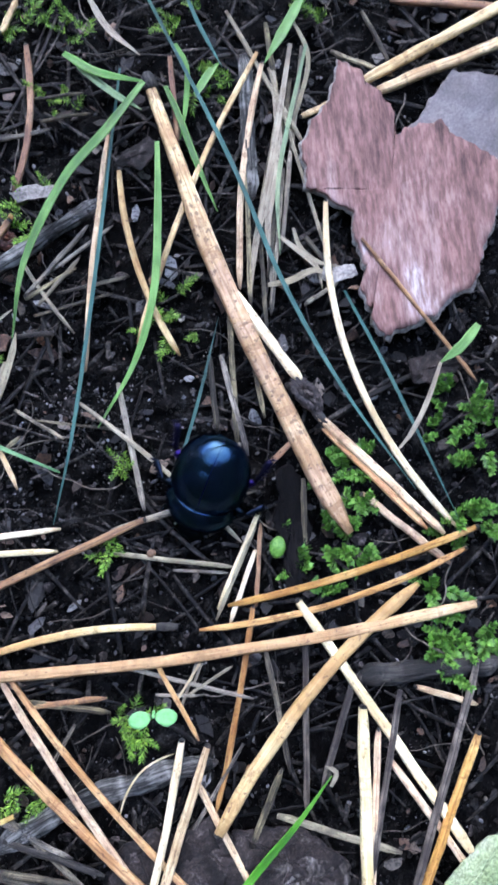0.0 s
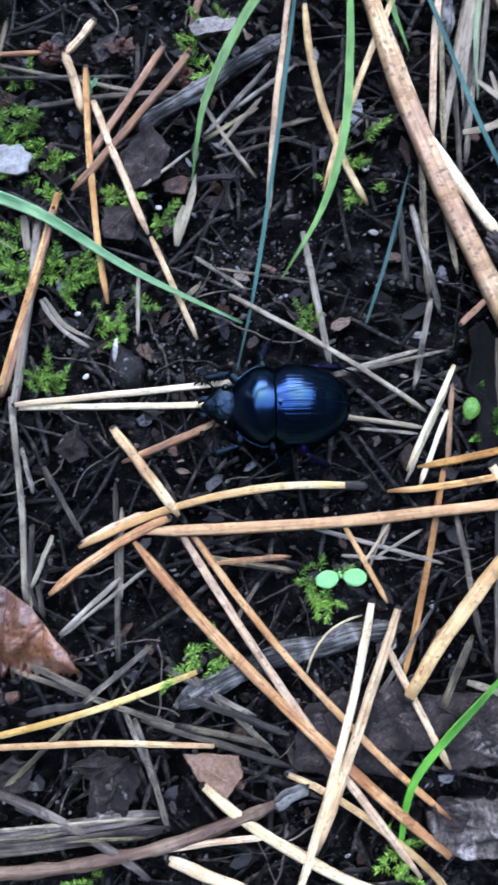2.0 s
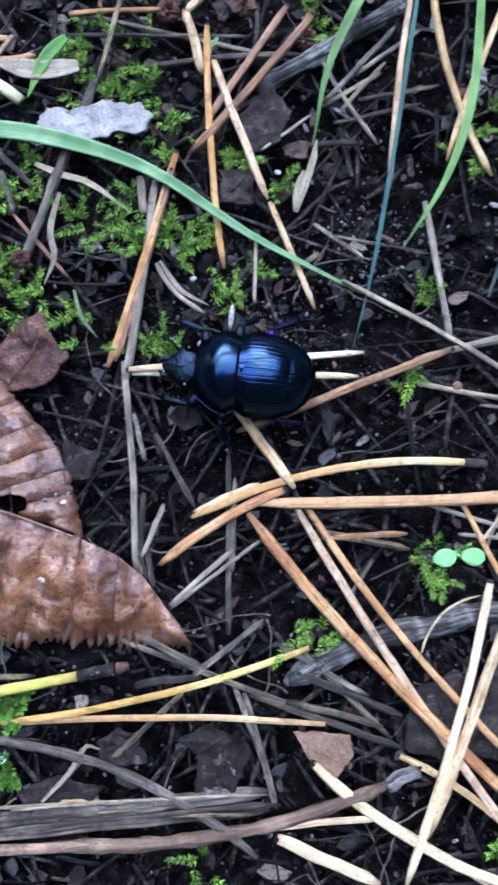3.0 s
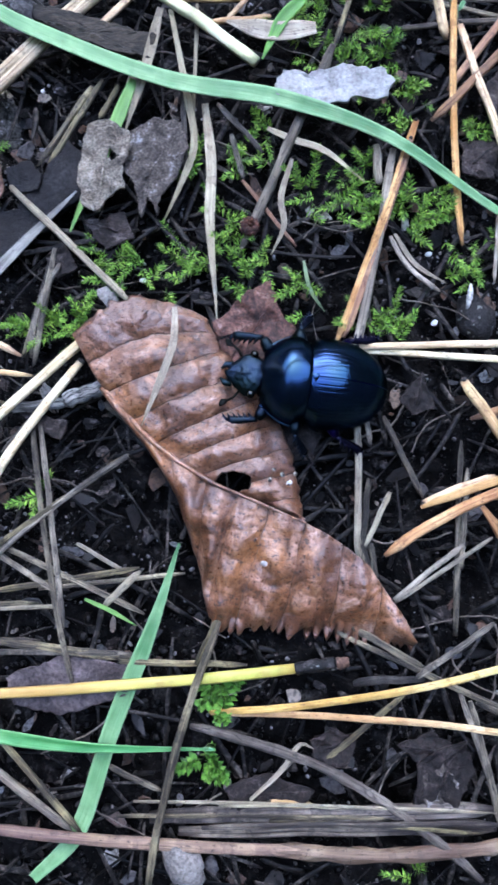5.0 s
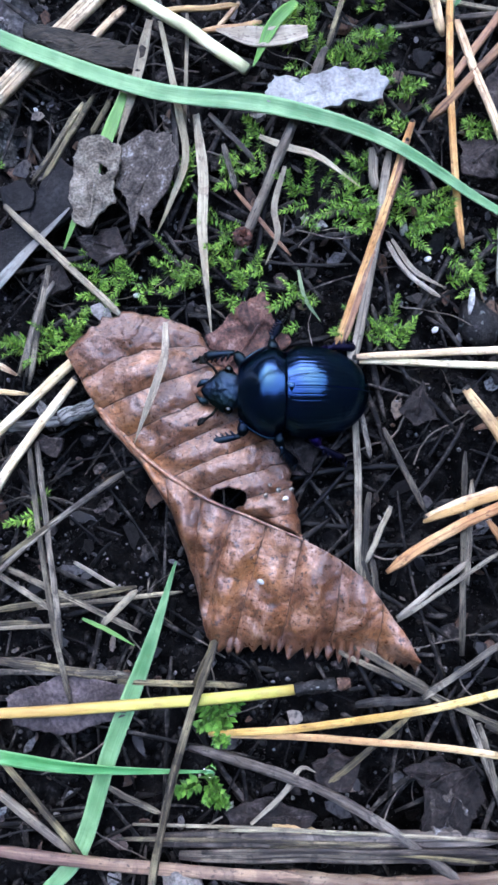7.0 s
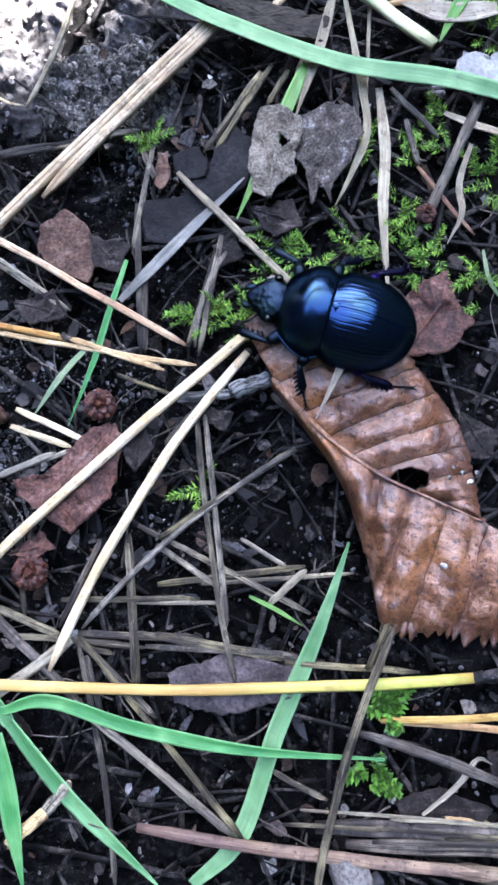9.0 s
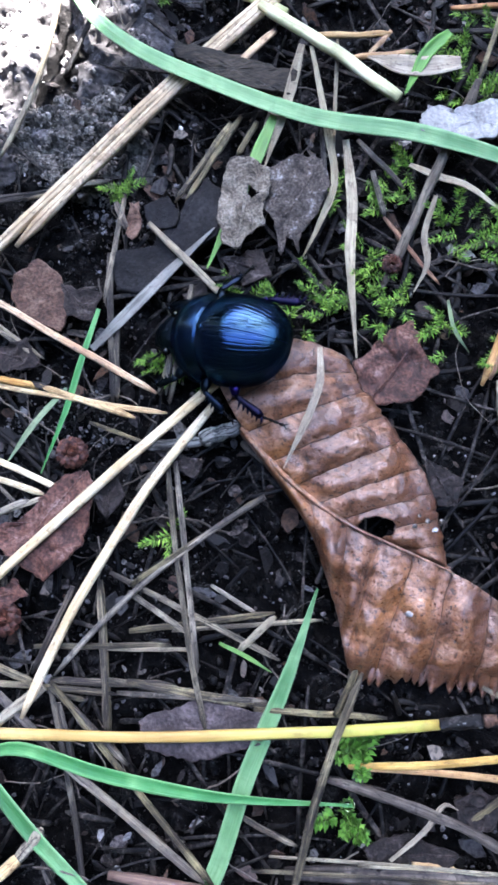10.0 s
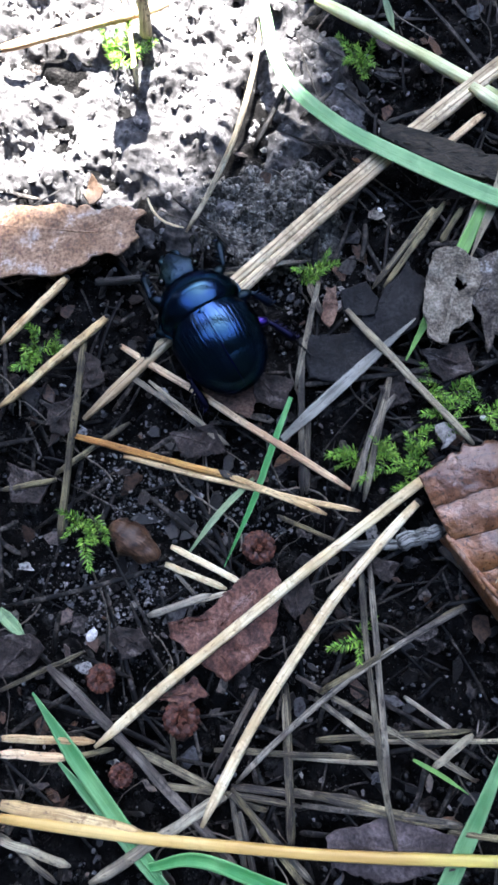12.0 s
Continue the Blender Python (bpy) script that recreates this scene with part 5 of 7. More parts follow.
def build_beetle():
    beetle = tagged(new("dung_beetle"), "shiny blue-black dung beetle walking over forest litter", "beetle")
    base = 2.3

    # wing cases
    def wide(s):
        return 4.55 * min(1, (0.86 + 1.1 * s) if s < 0.125 else 1) * max(0.0, 1 - max(0, (s - 0.22) / 0.78) ** 2.3) ** 0.5

    def high(s):
        return 4.2 * (0.90 + 0.10 * math.sin(math.pi * min(1, s * 1.6))) * max(0.0, 1 - max(0, (s - 0.25) / 0.75) ** 2.3) ** 0.5

    for side in (1, -1):
        bm = bmesh.new()
        dome(bm, 8.3, wide, high, 90, 200, 13, 0.015, side)
        ob = part("wing_case", bm, SHELL, beetle, "ribbed blue-black wing case")
        ob.location.z = base * MM
    # belly
    bm = bmesh.new()
    bmesh.ops.create_uvsphere(bm, u_segments=28, v_segments=16, radius=1)
    bmesh.ops.scale(bm, vec=(5.6, 4.3, 2.0), verts=bm.verts)
    bmesh.ops.translate(bm, vec=(-2.6, 0, base + 0.1), verts=bm.verts)
    part("belly", bm, BELLY, beetle, "violet-blue belly")
    # neck shield
    def shield(s):
        return 4.45 * (0.58 + 0.42 * math.sin(min(1, s / 0.74) * math.pi / 2)) * (1 - 0.16 * max(0, s - 0.74) / 0.26) * (1 - 0.10 * max(0, 0.08 - s) / 0.08)

    bm = bmesh.new()
    dome(bm, 4.7, shield, lambda s: 4.0 * (0.46 + 0.54 * math.sin(min(1, (s + 0.03) / 0.60) * math.pi / 2)) * (1 - 0.06 * (max(0, s - 0.6) / 0.4) ** 2 - 0.10 * max(0, s - 0.92) / 0.08), 40, 64, 0, 0, None, 104)
    ob = part("neck_shield", bm, NECK, beetle, "smooth glossy neck shield")
    ob.location = (4.5 * MM, 0, base * MM)
    # rims along both edges of the neck shield
    for side in (1, -1):
        bm = bmesh.new()
        line = []
        for i in range(22):
            s = 0.04 + 0.92 * i / 21
            w = shield(s)
            line.append(Vector((4.5 - 4.7 * s, side * (w + 0.03), base - 0.1)))
        tube(bm, line, [0.13] * 22, 8)
        part("shield_rim", bm, SHELL, beetle)
    bm = bmesh.new()
    bmesh.ops.create_cone(bm, cap_ends=True, segments=3, radius1=0.75, radius2=0.5, depth=0.25)
    bmesh.ops.translate(bm, vec=(-0.35, 0, base + 3.8), verts=bm.verts)
    part("scutellum", bm, SHELL, beetle)
    # head
    bm = bmesh.new()
    bmesh.ops.create_uvsphere(bm, u_segments=56, v_segments=36, radius=1)
    for v in bm.verts:
        f = (v.co.x + 1) / 2
        v.co = Vector((v.co.x * 2.05, v.co.y * (2.2 - 1.3 * max(0, f - 0.45) / 0.55), v.co.z * (1.15 - 0.75 * f) - 0.55 * f))
        v.co += v.co.normalized() * (0.14 * noise.noise((v.co.x * 2.6, v.co.y * 2.6, v.co.z * 2.6)) + 0.06 * noise.noise((v.co.x * 7, v.co.y * 7, v.co.z * 7)))
        if v.co.z > 0.1:
            v.co.z += 0.18 * math.exp(-((v.co.x - 0.3) ** 2 + v.co.y**2) / 0.12)
    bmesh.ops.translate(bm, vec=(6.0, 0, base + 0.6), verts=bm.verts)
    head = part("head", bm, HEAD_SHELL, beetle, "rough blue-grey pointed head")
    for side in (1, -1):
        bm = bmesh.new()
        bmesh.ops.create_uvsphere(bm, u_segments=16, v_segments=10, radius=0.42)
        bmesh.ops.translate(bm, vec=(5.4, side * 1.95, base + 0.8), verts=bm.verts)
        part("eye", bm, EYE, head, "black glossy eye")
        bm = bmesh.new()
        tube(bm, [Vector((7.3, side * 0.85, base - 0.35)), Vector((8.0, side * 0.9, base - 0.5)), Vector((8.45, side * 0.45, base - 0.55))], [0.42, 0.32, 0.1], 10, 0.6)
        part("mandible", bm, HEAD_SHELL, head)
        bm = bmesh.new()
        tube(bm, [Vector((6.4, side * 1.5, base)), Vector((6.9, side * 2.3, base + 0.1)), Vector((7.5, side * 2.75, base + 0.15))], [0.14, 0.12, 0.12], 8)
        for k in range(3):
            tube(bm, [Vector((7.5 + 0.12 * k, side * (2.75 + 0.16 * k), base + 0.15)), Vector((8.2 + 0.06 * k, side * (2.85 + 0.2 * k), base + 0.1))], [0.16, 0.2], 8, 0.6)
        part("antenna", bm, HAIR, head, "dark clubbed antenna")
    # legs: coxa place, knee, ankle and foot in the leg's own space
    legs = []
    plan = (
        ("fore", (3.4, 2.2), (1.1, 1.9, 0.2), (4.1, 2.1, -0.5), (5.3, 1.8, -1.1)),
        ("middle", (0.6, 2.6), (0.2, 2.7, 0.3), (-1.2, 4.4, -1.1), (-2.2, 5.5, -1.6)),
        ("hind", (-2.2, 2.6), (-1.7, 2.3, 0.2), (-4.7, 3.1, -0.9), (-7.0, 3.0, -1.5)),
    )
    for kind, (cx, cy), knee, ankle, foot in plan:
        for side in (1, -1):
            k, a, f = (Vector((p[0], p[1] * side, p[2])) for p in (knee, ankle, foot))
            bm = bmesh.new()
            tube(bm, [Vector(), k * 0.35, k * 0.75, k], [0.45, 0.66, 0.58, 0.34], 12, 0.7)
            leg = part("leg", bm, BELLY if kind == "hind" else LEG_SHELL, beetle, "blue-black spiny " + kind + " leg")
            leg.location = (cx * MM, cy * side * MM, (base - 0.5) * MM)
            bm = bmesh.new()
            line = [k.lerp(a, i / 6) for i in range(7)]
            tube(bm, line, [0.24, 0.28, 0.32, 0.36, 0.41, 0.46, 0.30], 10, 0.6)
            out = (a - k).cross(Vector((0, 0, 1))).normalized() * side
            for i in range(6):
                p = line[i + 1]
                tip = p + out * 0.75 + (a - k).normalized() * 0.4
                spur = bmesh.new()
                tube(spur, [p, p.lerp(tip, 0.6), tip], [0.19, 0.13, 0.03], 6)
                part("spur", spur, VIOLET if kind == "hind" else LEG_SHELL, leg)
            part("shin", bm, VIOLET if kind == "hind" else LEG_SHELL, leg)
            bm = bmesh.new()
            for i in range(4):
                p, q = a.lerp(f, i / 4), a.lerp(f, (i + 0.9) / 4)
                tube(bm, [p, p.lerp(q, 0.5), q], [0.1, 0.15, 0.12], 6)
            end = (f - a).normalized()
            for w in (0.5, -0.5):
                tube(bm, [f - end * 0.1, f + end * 0.35 + Vector((-end.y, end.x, 0)) * w * 0.6], [0.09, 0.02], 5)
            part("foot", bm, HAIR, leg)
            # bristles under the thigh
            bm = bmesh.new()
            for i in range(7):
                p = k * (0.25 + 0.1 * i)
                tube(bm, [p, p + out * 0.9 - Vector((0, 0, 0.4))], [0.05, 0.015], 4)
            part("bristles", bm, HAIR, leg)
            legs.append((leg, kind, side))
    return beetle, legs


# time, place of the waist, heading, pitch (head up) and roll
BEETLE_WAY = (
    (0, 56.1, 18.8, -0.7, 242, -40, 0),
    (0.2, 56.5, 17.5, -0.9, 230, -18, 0),
    (0.4, 56.9, 16.9, -1.0, 218, -8, 0),
    (0.6, 54.7, 15.7, -1.1, 210, -4, 0),
    (0.8, 52.8, 14.8, -1.1, 203, 0, 0),
    (1, 50.8, 13.9, -1.1, 197, 0, 0),
    (1.2, 49.0, 14.0, -1.1, 182, 0, 0),
    (1.5, 46.1, 13.0, -1.1, 178, 0, 0),
    (2, 41.1, 11.8, -1.2, 177, 0, 0),
    (2.5, 35.0, 13.7, -1.1, 164, 0, 0),
    (3, 24.2, 12.8, -0.8, 172, 0, 0),
    (3.5, 18.5, 11.8, -0.8, 174, 0, 0),
    (3.7, 16.0, 11.3, -0.8, 178, 2, 0),
    (5.3, 5.9, 9.9, -1.0, 175, 8, 0),
    (5.5, 5.7, 10.1, -1.0, 178, 8, 0),
    (6, 5.8, 10.1, -1.1, 179, 8, 0),
    (6.5, 5.7, 10.2, -1.1, 177, 8, 0),
    (6.7, 5.9, 10.0, -1.1, 180, 8, 0),
    (8.3, -5.9, 12.8, 0.9, 168, 10, 0),
    (8.5, -6.5, 13.2, 1.1, 163, 8, 0),
    (9, -8.5, 14.6, 1.5, 167, 4, 0),
    (9.5, -10.4, 15.5, 1.7, 167, 0, 0),
    (10, -15.0, 17.2, 0.9, 169, -26, 0),
    (10.2, -16.6, 16.6, 0.2, 157, -28, 0),
    (10.5, -21.2, 18.0, -0.4, 150, -22, 0),
    (11, -29.5, 20.5, -0.7, 141, -6, 0),
    (11.5, -33.8, 23.9, -0.9, 138, 0, 0),
    (12, -38.5, 28.1, -0.9, 126, 0, 0),
)


def motions():
    """The beetle walks, turns, climbs over the leaf and down again; its legs swing with the distance gone."""
    rows = [(t, pose(x * MM, y * MM, z * MM) @ pose(0, 0, 0, 0, 0, h) @ pose(0, 0, 0, 0, -p, 0) @ pose(0, 0, 0, r, 0, 0)) for t, x, y, z, h, p, r in BEETLE_WAY]
    walk(beetle, rows)
    # a bleached straw that the beetle pushes aside as it passes
    straw = ((0, 41.2, 29.9, -46), (0.5, 41.2, 30.5, -47), (1, 40.1, 28.7, -43.5), (1.5, 37.6, 26.0, -36), (2, 36.9, 25.0, -34.5), (2.5, 36.8, 24.9, -35), (3, 36.0, 23.1, -32), (3.7, 36.1, 22.9, -32), (12, 36.1, 22.9, -32))
    walk(pushed_stalk, [(t, pose(x * MM, y * MM, -0.5 * MM, 0, 0, a)) for t, x, y, a in straw])
    gone, spots = 0.0, [(0.0, 0.0)]
    for a, b in zip(BEETLE_WAY, BEETLE_WAY[1:]):
        gone += math.hypot(b[1] - a[1], b[2] - a[2]) + 0.05 * abs(b[4] - a[4])
        spots.append((b[0], gone))
    ts, ds = zip(*spots)
    for leg, kind, side in beetle_legs:
        lag = 0.0 if (kind == "middle") == (side > 0) else math.pi
        at, swing = leg.location.copy(), []
        for k in range(121):
            ph = 2 * math.pi * float(np.interp(k / 10, ts, ds)) / 5.2 + lag
            turn = 14 * math.sin(ph) * side * (-1 if kind == "fore" else 1)
            lift = 5 * max(0, math.cos(ph)) * side
            swing.append((k / 10, Matrix.Translation(at) @ pose(0, 0, 0, lift, 0, turn)))
        walk(leg, swing)


build_ground()
build_backdrop()
build_trees()
build_crumbs()
build_crust(-50, 57, 27, 21, 0.3, DRY_SAND, "pale dry crumbly sandy soil", 2.0, 1300)
build_crust(-34, 41.5, 8.5, 7, 0.9, CLOD, "grey-brown crumbly clod of dry soil", 5.0, 1500)
build_debris()
build_brown_leaf()
beetle, beetle_legs = build_beetle()
pushed_stalk = needle("greyish", (0, 0, 0), (25.9, 0, -0.3), 0.6, 0.62)

# ---- needles, grass, leaves and moss where they lie ----
needle("banded", (52.9, 71.5, 0.2), (72.2, 11.1, -0.7), -1.6, 2.8, True)
needle("straw", (53.1, 70.5, 0.4), (60.7, 43.9, 0.0), 0.0, 1.01)
needle("pale", (60.4, 43.6, -0.1), (68.6, 29.8, -0.6), 0.0, 1.40)
needle("straw", (70.0, 25.9, -0.8), (83.7, 9.9, -0.9), 0.0, 1.17, True)
needle("orange", (70.5, 24.3, -1.1), (81.8, 10.7, -1.2), 0.0, 0.98)
needle("straw", (67.5, 74.8, -0.4), (48.7, 36.9, -1.1), -1.3, 0.83)
needle("straw", (67.9, 73.2, -0.5), (62.1, 42.9, -1.2), -1.1, 0.90)
needle("straw", (48.1, 59.9, -0.7), (53.8, 35.0, -1.2), -1.6, 0.90)
needle("straw", (47.2, 64.8, -0.6), (42.0, 34.0, -1.2), -0.4, 0.77)
needle("pale", (74.1, 53.3, -0.4), (85.4, 10.5, -0.8), -4.7, 0.96)
needle("greyish", (68.7, 72.5, -0.6), (73.4, 47.1, -0.6), 0.0, 0.58)
needle("greyish", (45.9, 32.2, -1.2), (47.9, 16.2, -1.2), 0.0, 0.79)
needle("pale", (12.2, 14.0, -0.6), (38.0, 15.1, -0.6), 0.0, 0.78)
needle("pale", (12.5, 13.7, -0.8), (37.4, 12.5, -0.8), 0.0, 0.79)
needle("orange", (87.6, 10.4, -0.2), (56.8, 4.2, -0.8), 0.8, 0.96)
needle("orange", (86.0, 8.0, -0.6), (53.2, 1.7, -1.1), 1.7, 0.84)
needle("tipped", (86.4, 1.4, -0.3), (25.2, -1.0, -0.4), 1.3, 1.41)
needle("tipped", (49.9, 2.5, -0.3), (18.7, -2.2, -0.6), -2.2, 0.96, True)
needle("orange", (28.8, 0.4, -0.2), (15.2, -7.1, -0.9), -0.7, 1.13)
needle("orange", (59.8, 3.7, -1.2), (53.2, -19.1, -1.2), 0.3, 0.78)
needle("tipped", (53.3, -20.8, -0.2), (79.6, 4.5, -0.7), 1.8, 1.73)
needle("pale", (65.1, 3.9, -0.9), (82.5, -27.0, -0.9), 0.0, 1.30)
needle("straw", (73.9, -15.2, -1.0), (82.2, -29.3, -1.0), 0.0, 0.91)
needle("pale", (71.4, -8.9, -0.7), (69.3, -31.7, -0.9), 0.0, 1.55)
needle("straw", (72.9, -11.7, -1.0), (69.6, -31.4, -1.1), 0.0, 0.91)
needle("plum", (75.9, -7.5, -0.6), (70.0, -27.8, -0.9), 0.0, 0.84)
needle("plum", (85.5, -5.0, -0.4), (74.3, -30.4, -0.4), 0.0, 1.03)
needle("orange", (84.4, -13.2, -0.6), (75.2, -30.7, -0.6), 0.0, 1.16)
needle("straw", (77.9, -7.4, -1.1), (85.0, -10.2, -1.1), 0.0, 0.78)
needle("straw", (82.5, 68.1, -0.7), (101.7, 74.4, -0.4), 0.0, 1.66)
needle("straw", (80.4, 69.2, -0.3), (102.2, 79.4, 0.0), 0.0, 1.64)
blade("teal", 0.54, (58.8, 82.9, 0.5), (60.3, 78.2, 0.3), (62.6, 72.8, -0.1))
blade("straw_grass", 0.86, (46.0, 83.6, 0.7), (48.3, 78.8, 0.5), (52.1, 75.0, 0.2))
blade("fresh", 1.32, (74.1, 81.6, 0.7), (71.3, 77.3, 0.4), (68.2, 72.9, -0.1))
blade("straw_grass", 0.60, (72.4, 79.6, -0.4), (74.1, 73.7, -0.4), (72.3, 67.5, -0.7), (69.8, 61.5, -0.9))
needle("rust", (55.9, 75.4, -0.8), (56.0, 63.4, -1.1), 0.0, 0.80)
needle("weather", (69.1, 79.5, -1.1), (69.7, 63.2, -1.2), 0.0, 0.80)
needle("greyish", (63.9, 81.0, -0.5), (72.3, 61.2, -0.7), 0.0, 0.66)
needle("weather", (77.3, 74.8, -1.2), (85.6, 70.5, -1.2), 0.0, 0.68)
needle("weather", (82.2, 80.2, -1.1), (85.1, 72.6, -1.2), 0.0, 0.67)
blade("fresh", 1.06, (58.7, 69.0, -0.2), (60.8, 71.9, -0.1), (62.3, 73.5, -0.2))
needle("straw", (72.3, 65.6, -1.1), (77.0, 67.4, -1.1), 0.0, 0.91)
needle("rust", (77.8, 47.5, 0.8), (89.9, 28.0, 0.4), 0.0, 0.56)
needle("rust", (37.3, 78.4, -0.9), (34.5, 57.9, -1.2), 1.3, 0.91)
needle("weather", (60.4, 40.2, -1.2), (59.8, 23.2, -1.2), 0.0, 0.80)
needle("weather", (58.8, 34.6, -1.2), (61.0, 21.7, -1.2), 0.0, 0.78)
needle("weather", (65.4, 71.6, -1.2), (63.1, 39.9, -1.2), 0.0, 0.67)
needle("weather", (71.5, 71.1, -1.1), (65.7, 44.0, -1.1), 0.0, 0.66)
needle("weather", (69.8, 68.1, -1.1), (65.0, 50.7, -1.1), 0.0, 0.59)
needle("greyish", (73.5, 75.6, -0.9), (67.8, 47.6, -1.2), 0.0, 0.65)
needle("rust", (47.9, 15.2, -0.9), (23.8, 6.8, -0.9), 0.0, 0.98)
needle("pale", (61.9, 15.4, -0.7), (55.6, 3.8, -1.1), 0.0, 0.65)
needle("pale", (60.7, 10.3, -0.8), (56.9, 2.1, -1.1), 0.0, 0.65)
needle("weather", (60.8, -1.5, -1.2), (62.2, -15.5, -1.2), 0.0, 0.71)
needle("plum", (65.6, -0.1, -1.2), (63.6, -20.0, -1.2), 0.0, 0.78)
needle("plum", (71.0, -5.2, -1.2), (65.6, -17.7, -1.2), 0.0, 0.92)
needle("weather", (57.0, -22.8, -1.1), (61.3, -14.8, -1.1), 0.0, 0.88)
needle("greyish", (60.2, -19.8, -1.0), (73.9, -25.3, -1.0), 0.0, 0.91)
needle("weather", (32.1, -4.2, -1.2), (42.2, -6.5, -1.2), 0.0, 0.78)
needle("rust", (60.1, 3.7, -1.1), (61.7, 13.4, -1.1), 0.0, 0.59)
needle("rust", (63.1, 20.1, -1.1), (66.5, 22.9, -0.8), 0.0, 0.78)
needle("weather", (67.4, 18.3, -1.3), (66.6, 8.3, -1.3), 0.0, 0.78)
needle("straw", (74.3, 15.7, -1.2), (84.0, 6.3, -1.2), 0.0, 1.05)
needle("greyish", (50.7, 8.9, -1.1), (57.2, 7.9, -1.1), 0.0, 0.39)
needle("greyish", (52.0, -4.4, -1.1), (53.2, -2.0, -1.1), 0.0, 0.33)
blade("teal", 0.61, (53.6, 83.1, 0.9), (62.3, 59.8, 0.4), (67.5, 42.6, 0.2), (73.5, 28.6, -0.2), (80.9, 15.6, -0.7))
blade("teal", 0.48, (49.4, 73.3, 0.2), (44.4, 47.0, -0.4), (40.2, 27.1, -0.8), (37.0, 15.6, -1.2))
blade("teal", 0.40, (52.4, 21.0, -1.2), (55.6, 29.1, -0.8), (59.0, 39.3, -0.6))
blade("teal", 0.44, (75.1, 41.3, -0.4), (79.9, 28.8, -0.6), (85.6, 11.8, -0.8))
blade("fresh", 0.96, (53.4, 62.2, 1.2), (52.7, 52.8, 1.0), (51.4, 43.1, 0.4), (48.3, 34.6, -0.4), (43.1, 26.8, -1.1))
blade("fresh", 1.14, (52.4, 70.1, 1.8), (47.1, 63.8, 1.8), (41.4, 58.0, 1.2), (35.8, 48.1, 0.4), (33.5, 38.8, -0.7))
blade("fresh", 1.11, (42.6, 74.7, 1.8), (46.7, 71.5, 2.1), (52.4, 70.1, 1.8))
blade("pale_green", 0.88, (44.3, 72.7, 1.8), (48.5, 68.9, 1.5), (51.8, 66.7, 1.2))
blade("fresh", 1.27, (91.0, 35.1, 0.7), (88.4, 32.5, 0.7), (85.6, 30.7, 0.8))
blade("straw_grass", 0.63, (85.6, 30.7, 0.8), (83.5, 26.2, 0.2), (81.1, 22.4, -0.4), (78.0, 19.4, -0.9))
blade("fresh", 0.88, (51.3, -36.6, -1.2), (52.9, -30.3, -0.5), (56.5, -25.8, -0.1), (62.1, -20.5, 0.4), (66.7, -15.6, 0.7))
blade("straw_grass", 0.57, (66.5, -16.7, 0.7), (67.2, -15.2, 0.9), (66.0, -14.4, 0.7))
flake("bark", 0.4, 6, (77.9, 72.5), (79.5, 71.7), (81.5, 68.5), (84.0, 65.7), (84.0, 61.5), (85.3, 62.1), (90.1, 62.7), (91.5, 60.7), (94.4, 58.6), (97.4, 56.0), (94.8, 47.9), (92.0, 42.1), (91.0, 40.7), (86.5, 37.4), (82.1, 35.9), (79.1, 34.6), (78.3, 37.4), (77.1, 41.1), (78.0, 44.0), (76.8, 47.9), (77.3, 51.6), (74.2, 53.4), (71.9, 55.1), (71.7, 60.5), (73.6, 63.9), (76.6, 68.0))
flake("bark_grey", -0.2, 4, (83.3, 60.8), (87.4, 63.4), (89.2, 65.9), (92.9, 70.1), (96.6, 69.5), (102.4, 67.3), (100.2, 53.1), (95.1, 54.3), (89.6, 57.9))
flake("dark_leaf", -1.1, 3, (54.9, -20.7), (62.5, -21.0), (67.2, -25.1), (64.2, -29.0), (56.7, -28.7))
flake("dark_leaf", -1.2, 2, (46.0, -21.6), (51.9, -19.3), (54.5, -24.4), (51.6, -29.4), (44.8, -27.4))
flake("moss_leaf", -0.4, 4, (82.3, -25.4), (86.6, -23.5), (86.2, -33.4), (76.3, -32.3), (78.8, -28.0))
pinecone(68.9, 28.5, -0.5, 1.67, True)
moss(72.4, 17.2, -1.4, 4.60, 7, 1.90)
moss(69.3, 8.7, -1.4, 5.26, 10, 1.90)
moss(87.8, 23.3, -1.3, 5.24, 10, 1.90)
moss(83.0, -0.6, -1.4, 5.91, 10, 1.90)
moss(86.8, 11.0, -1.4, 3.29, 6, 1.90)
moss(45.4, 21.9, -1.5, 1.98, 4)
moss(43.2, 12.3, -1.5, 1.58, 4)
moss(37.9, 55.6, -1.5, 3.95, 8)
moss(53.7, 39.4, -1.5, 4.61, 10)
moss(61.4, 72.1, -1.3, 3.28, 8)
seedling(47.1, -7.3, -0.3, 2.69)
leaflet(63.0, 10.4, -0.9, 1.30)
needle("straw", (34.1, 80.2, -0.9), (36.5, 85.0, -0.9), 0.0, 0.93)
needle("rust", (100.8, 79.3, -0.9), (86.2, 81.5, -0.9), 0.0, 1.33)
twig("grey_twig", (65.6, 74.8, -1.2), (64.8, 55.0, -1.2), 0.0, 2.01)
needle("weather", (28.0, -21.9, -0.9), (38.2, -24.9, -0.9), 0.1, 0.8)
flake("bark_black", -1.2, 3, (64.1, 19.3), (65.8, 20.4), (67.2, 18.6), (66.8, 15.4), (67.9, 12.2), (66.6, 8.6), (66.3, 5.0), (64.6, 4.0), (63.6, 7.2), (64.2, 10.4), (63.2, 13.5), (64.0, 16.5))
# Added stick, darkened in colour to stand in for a black gap.
twig("dark_twig", (71.7, -5.8, -1.7), (88.3, -5.6, -1.6), 0.0, 2.71)
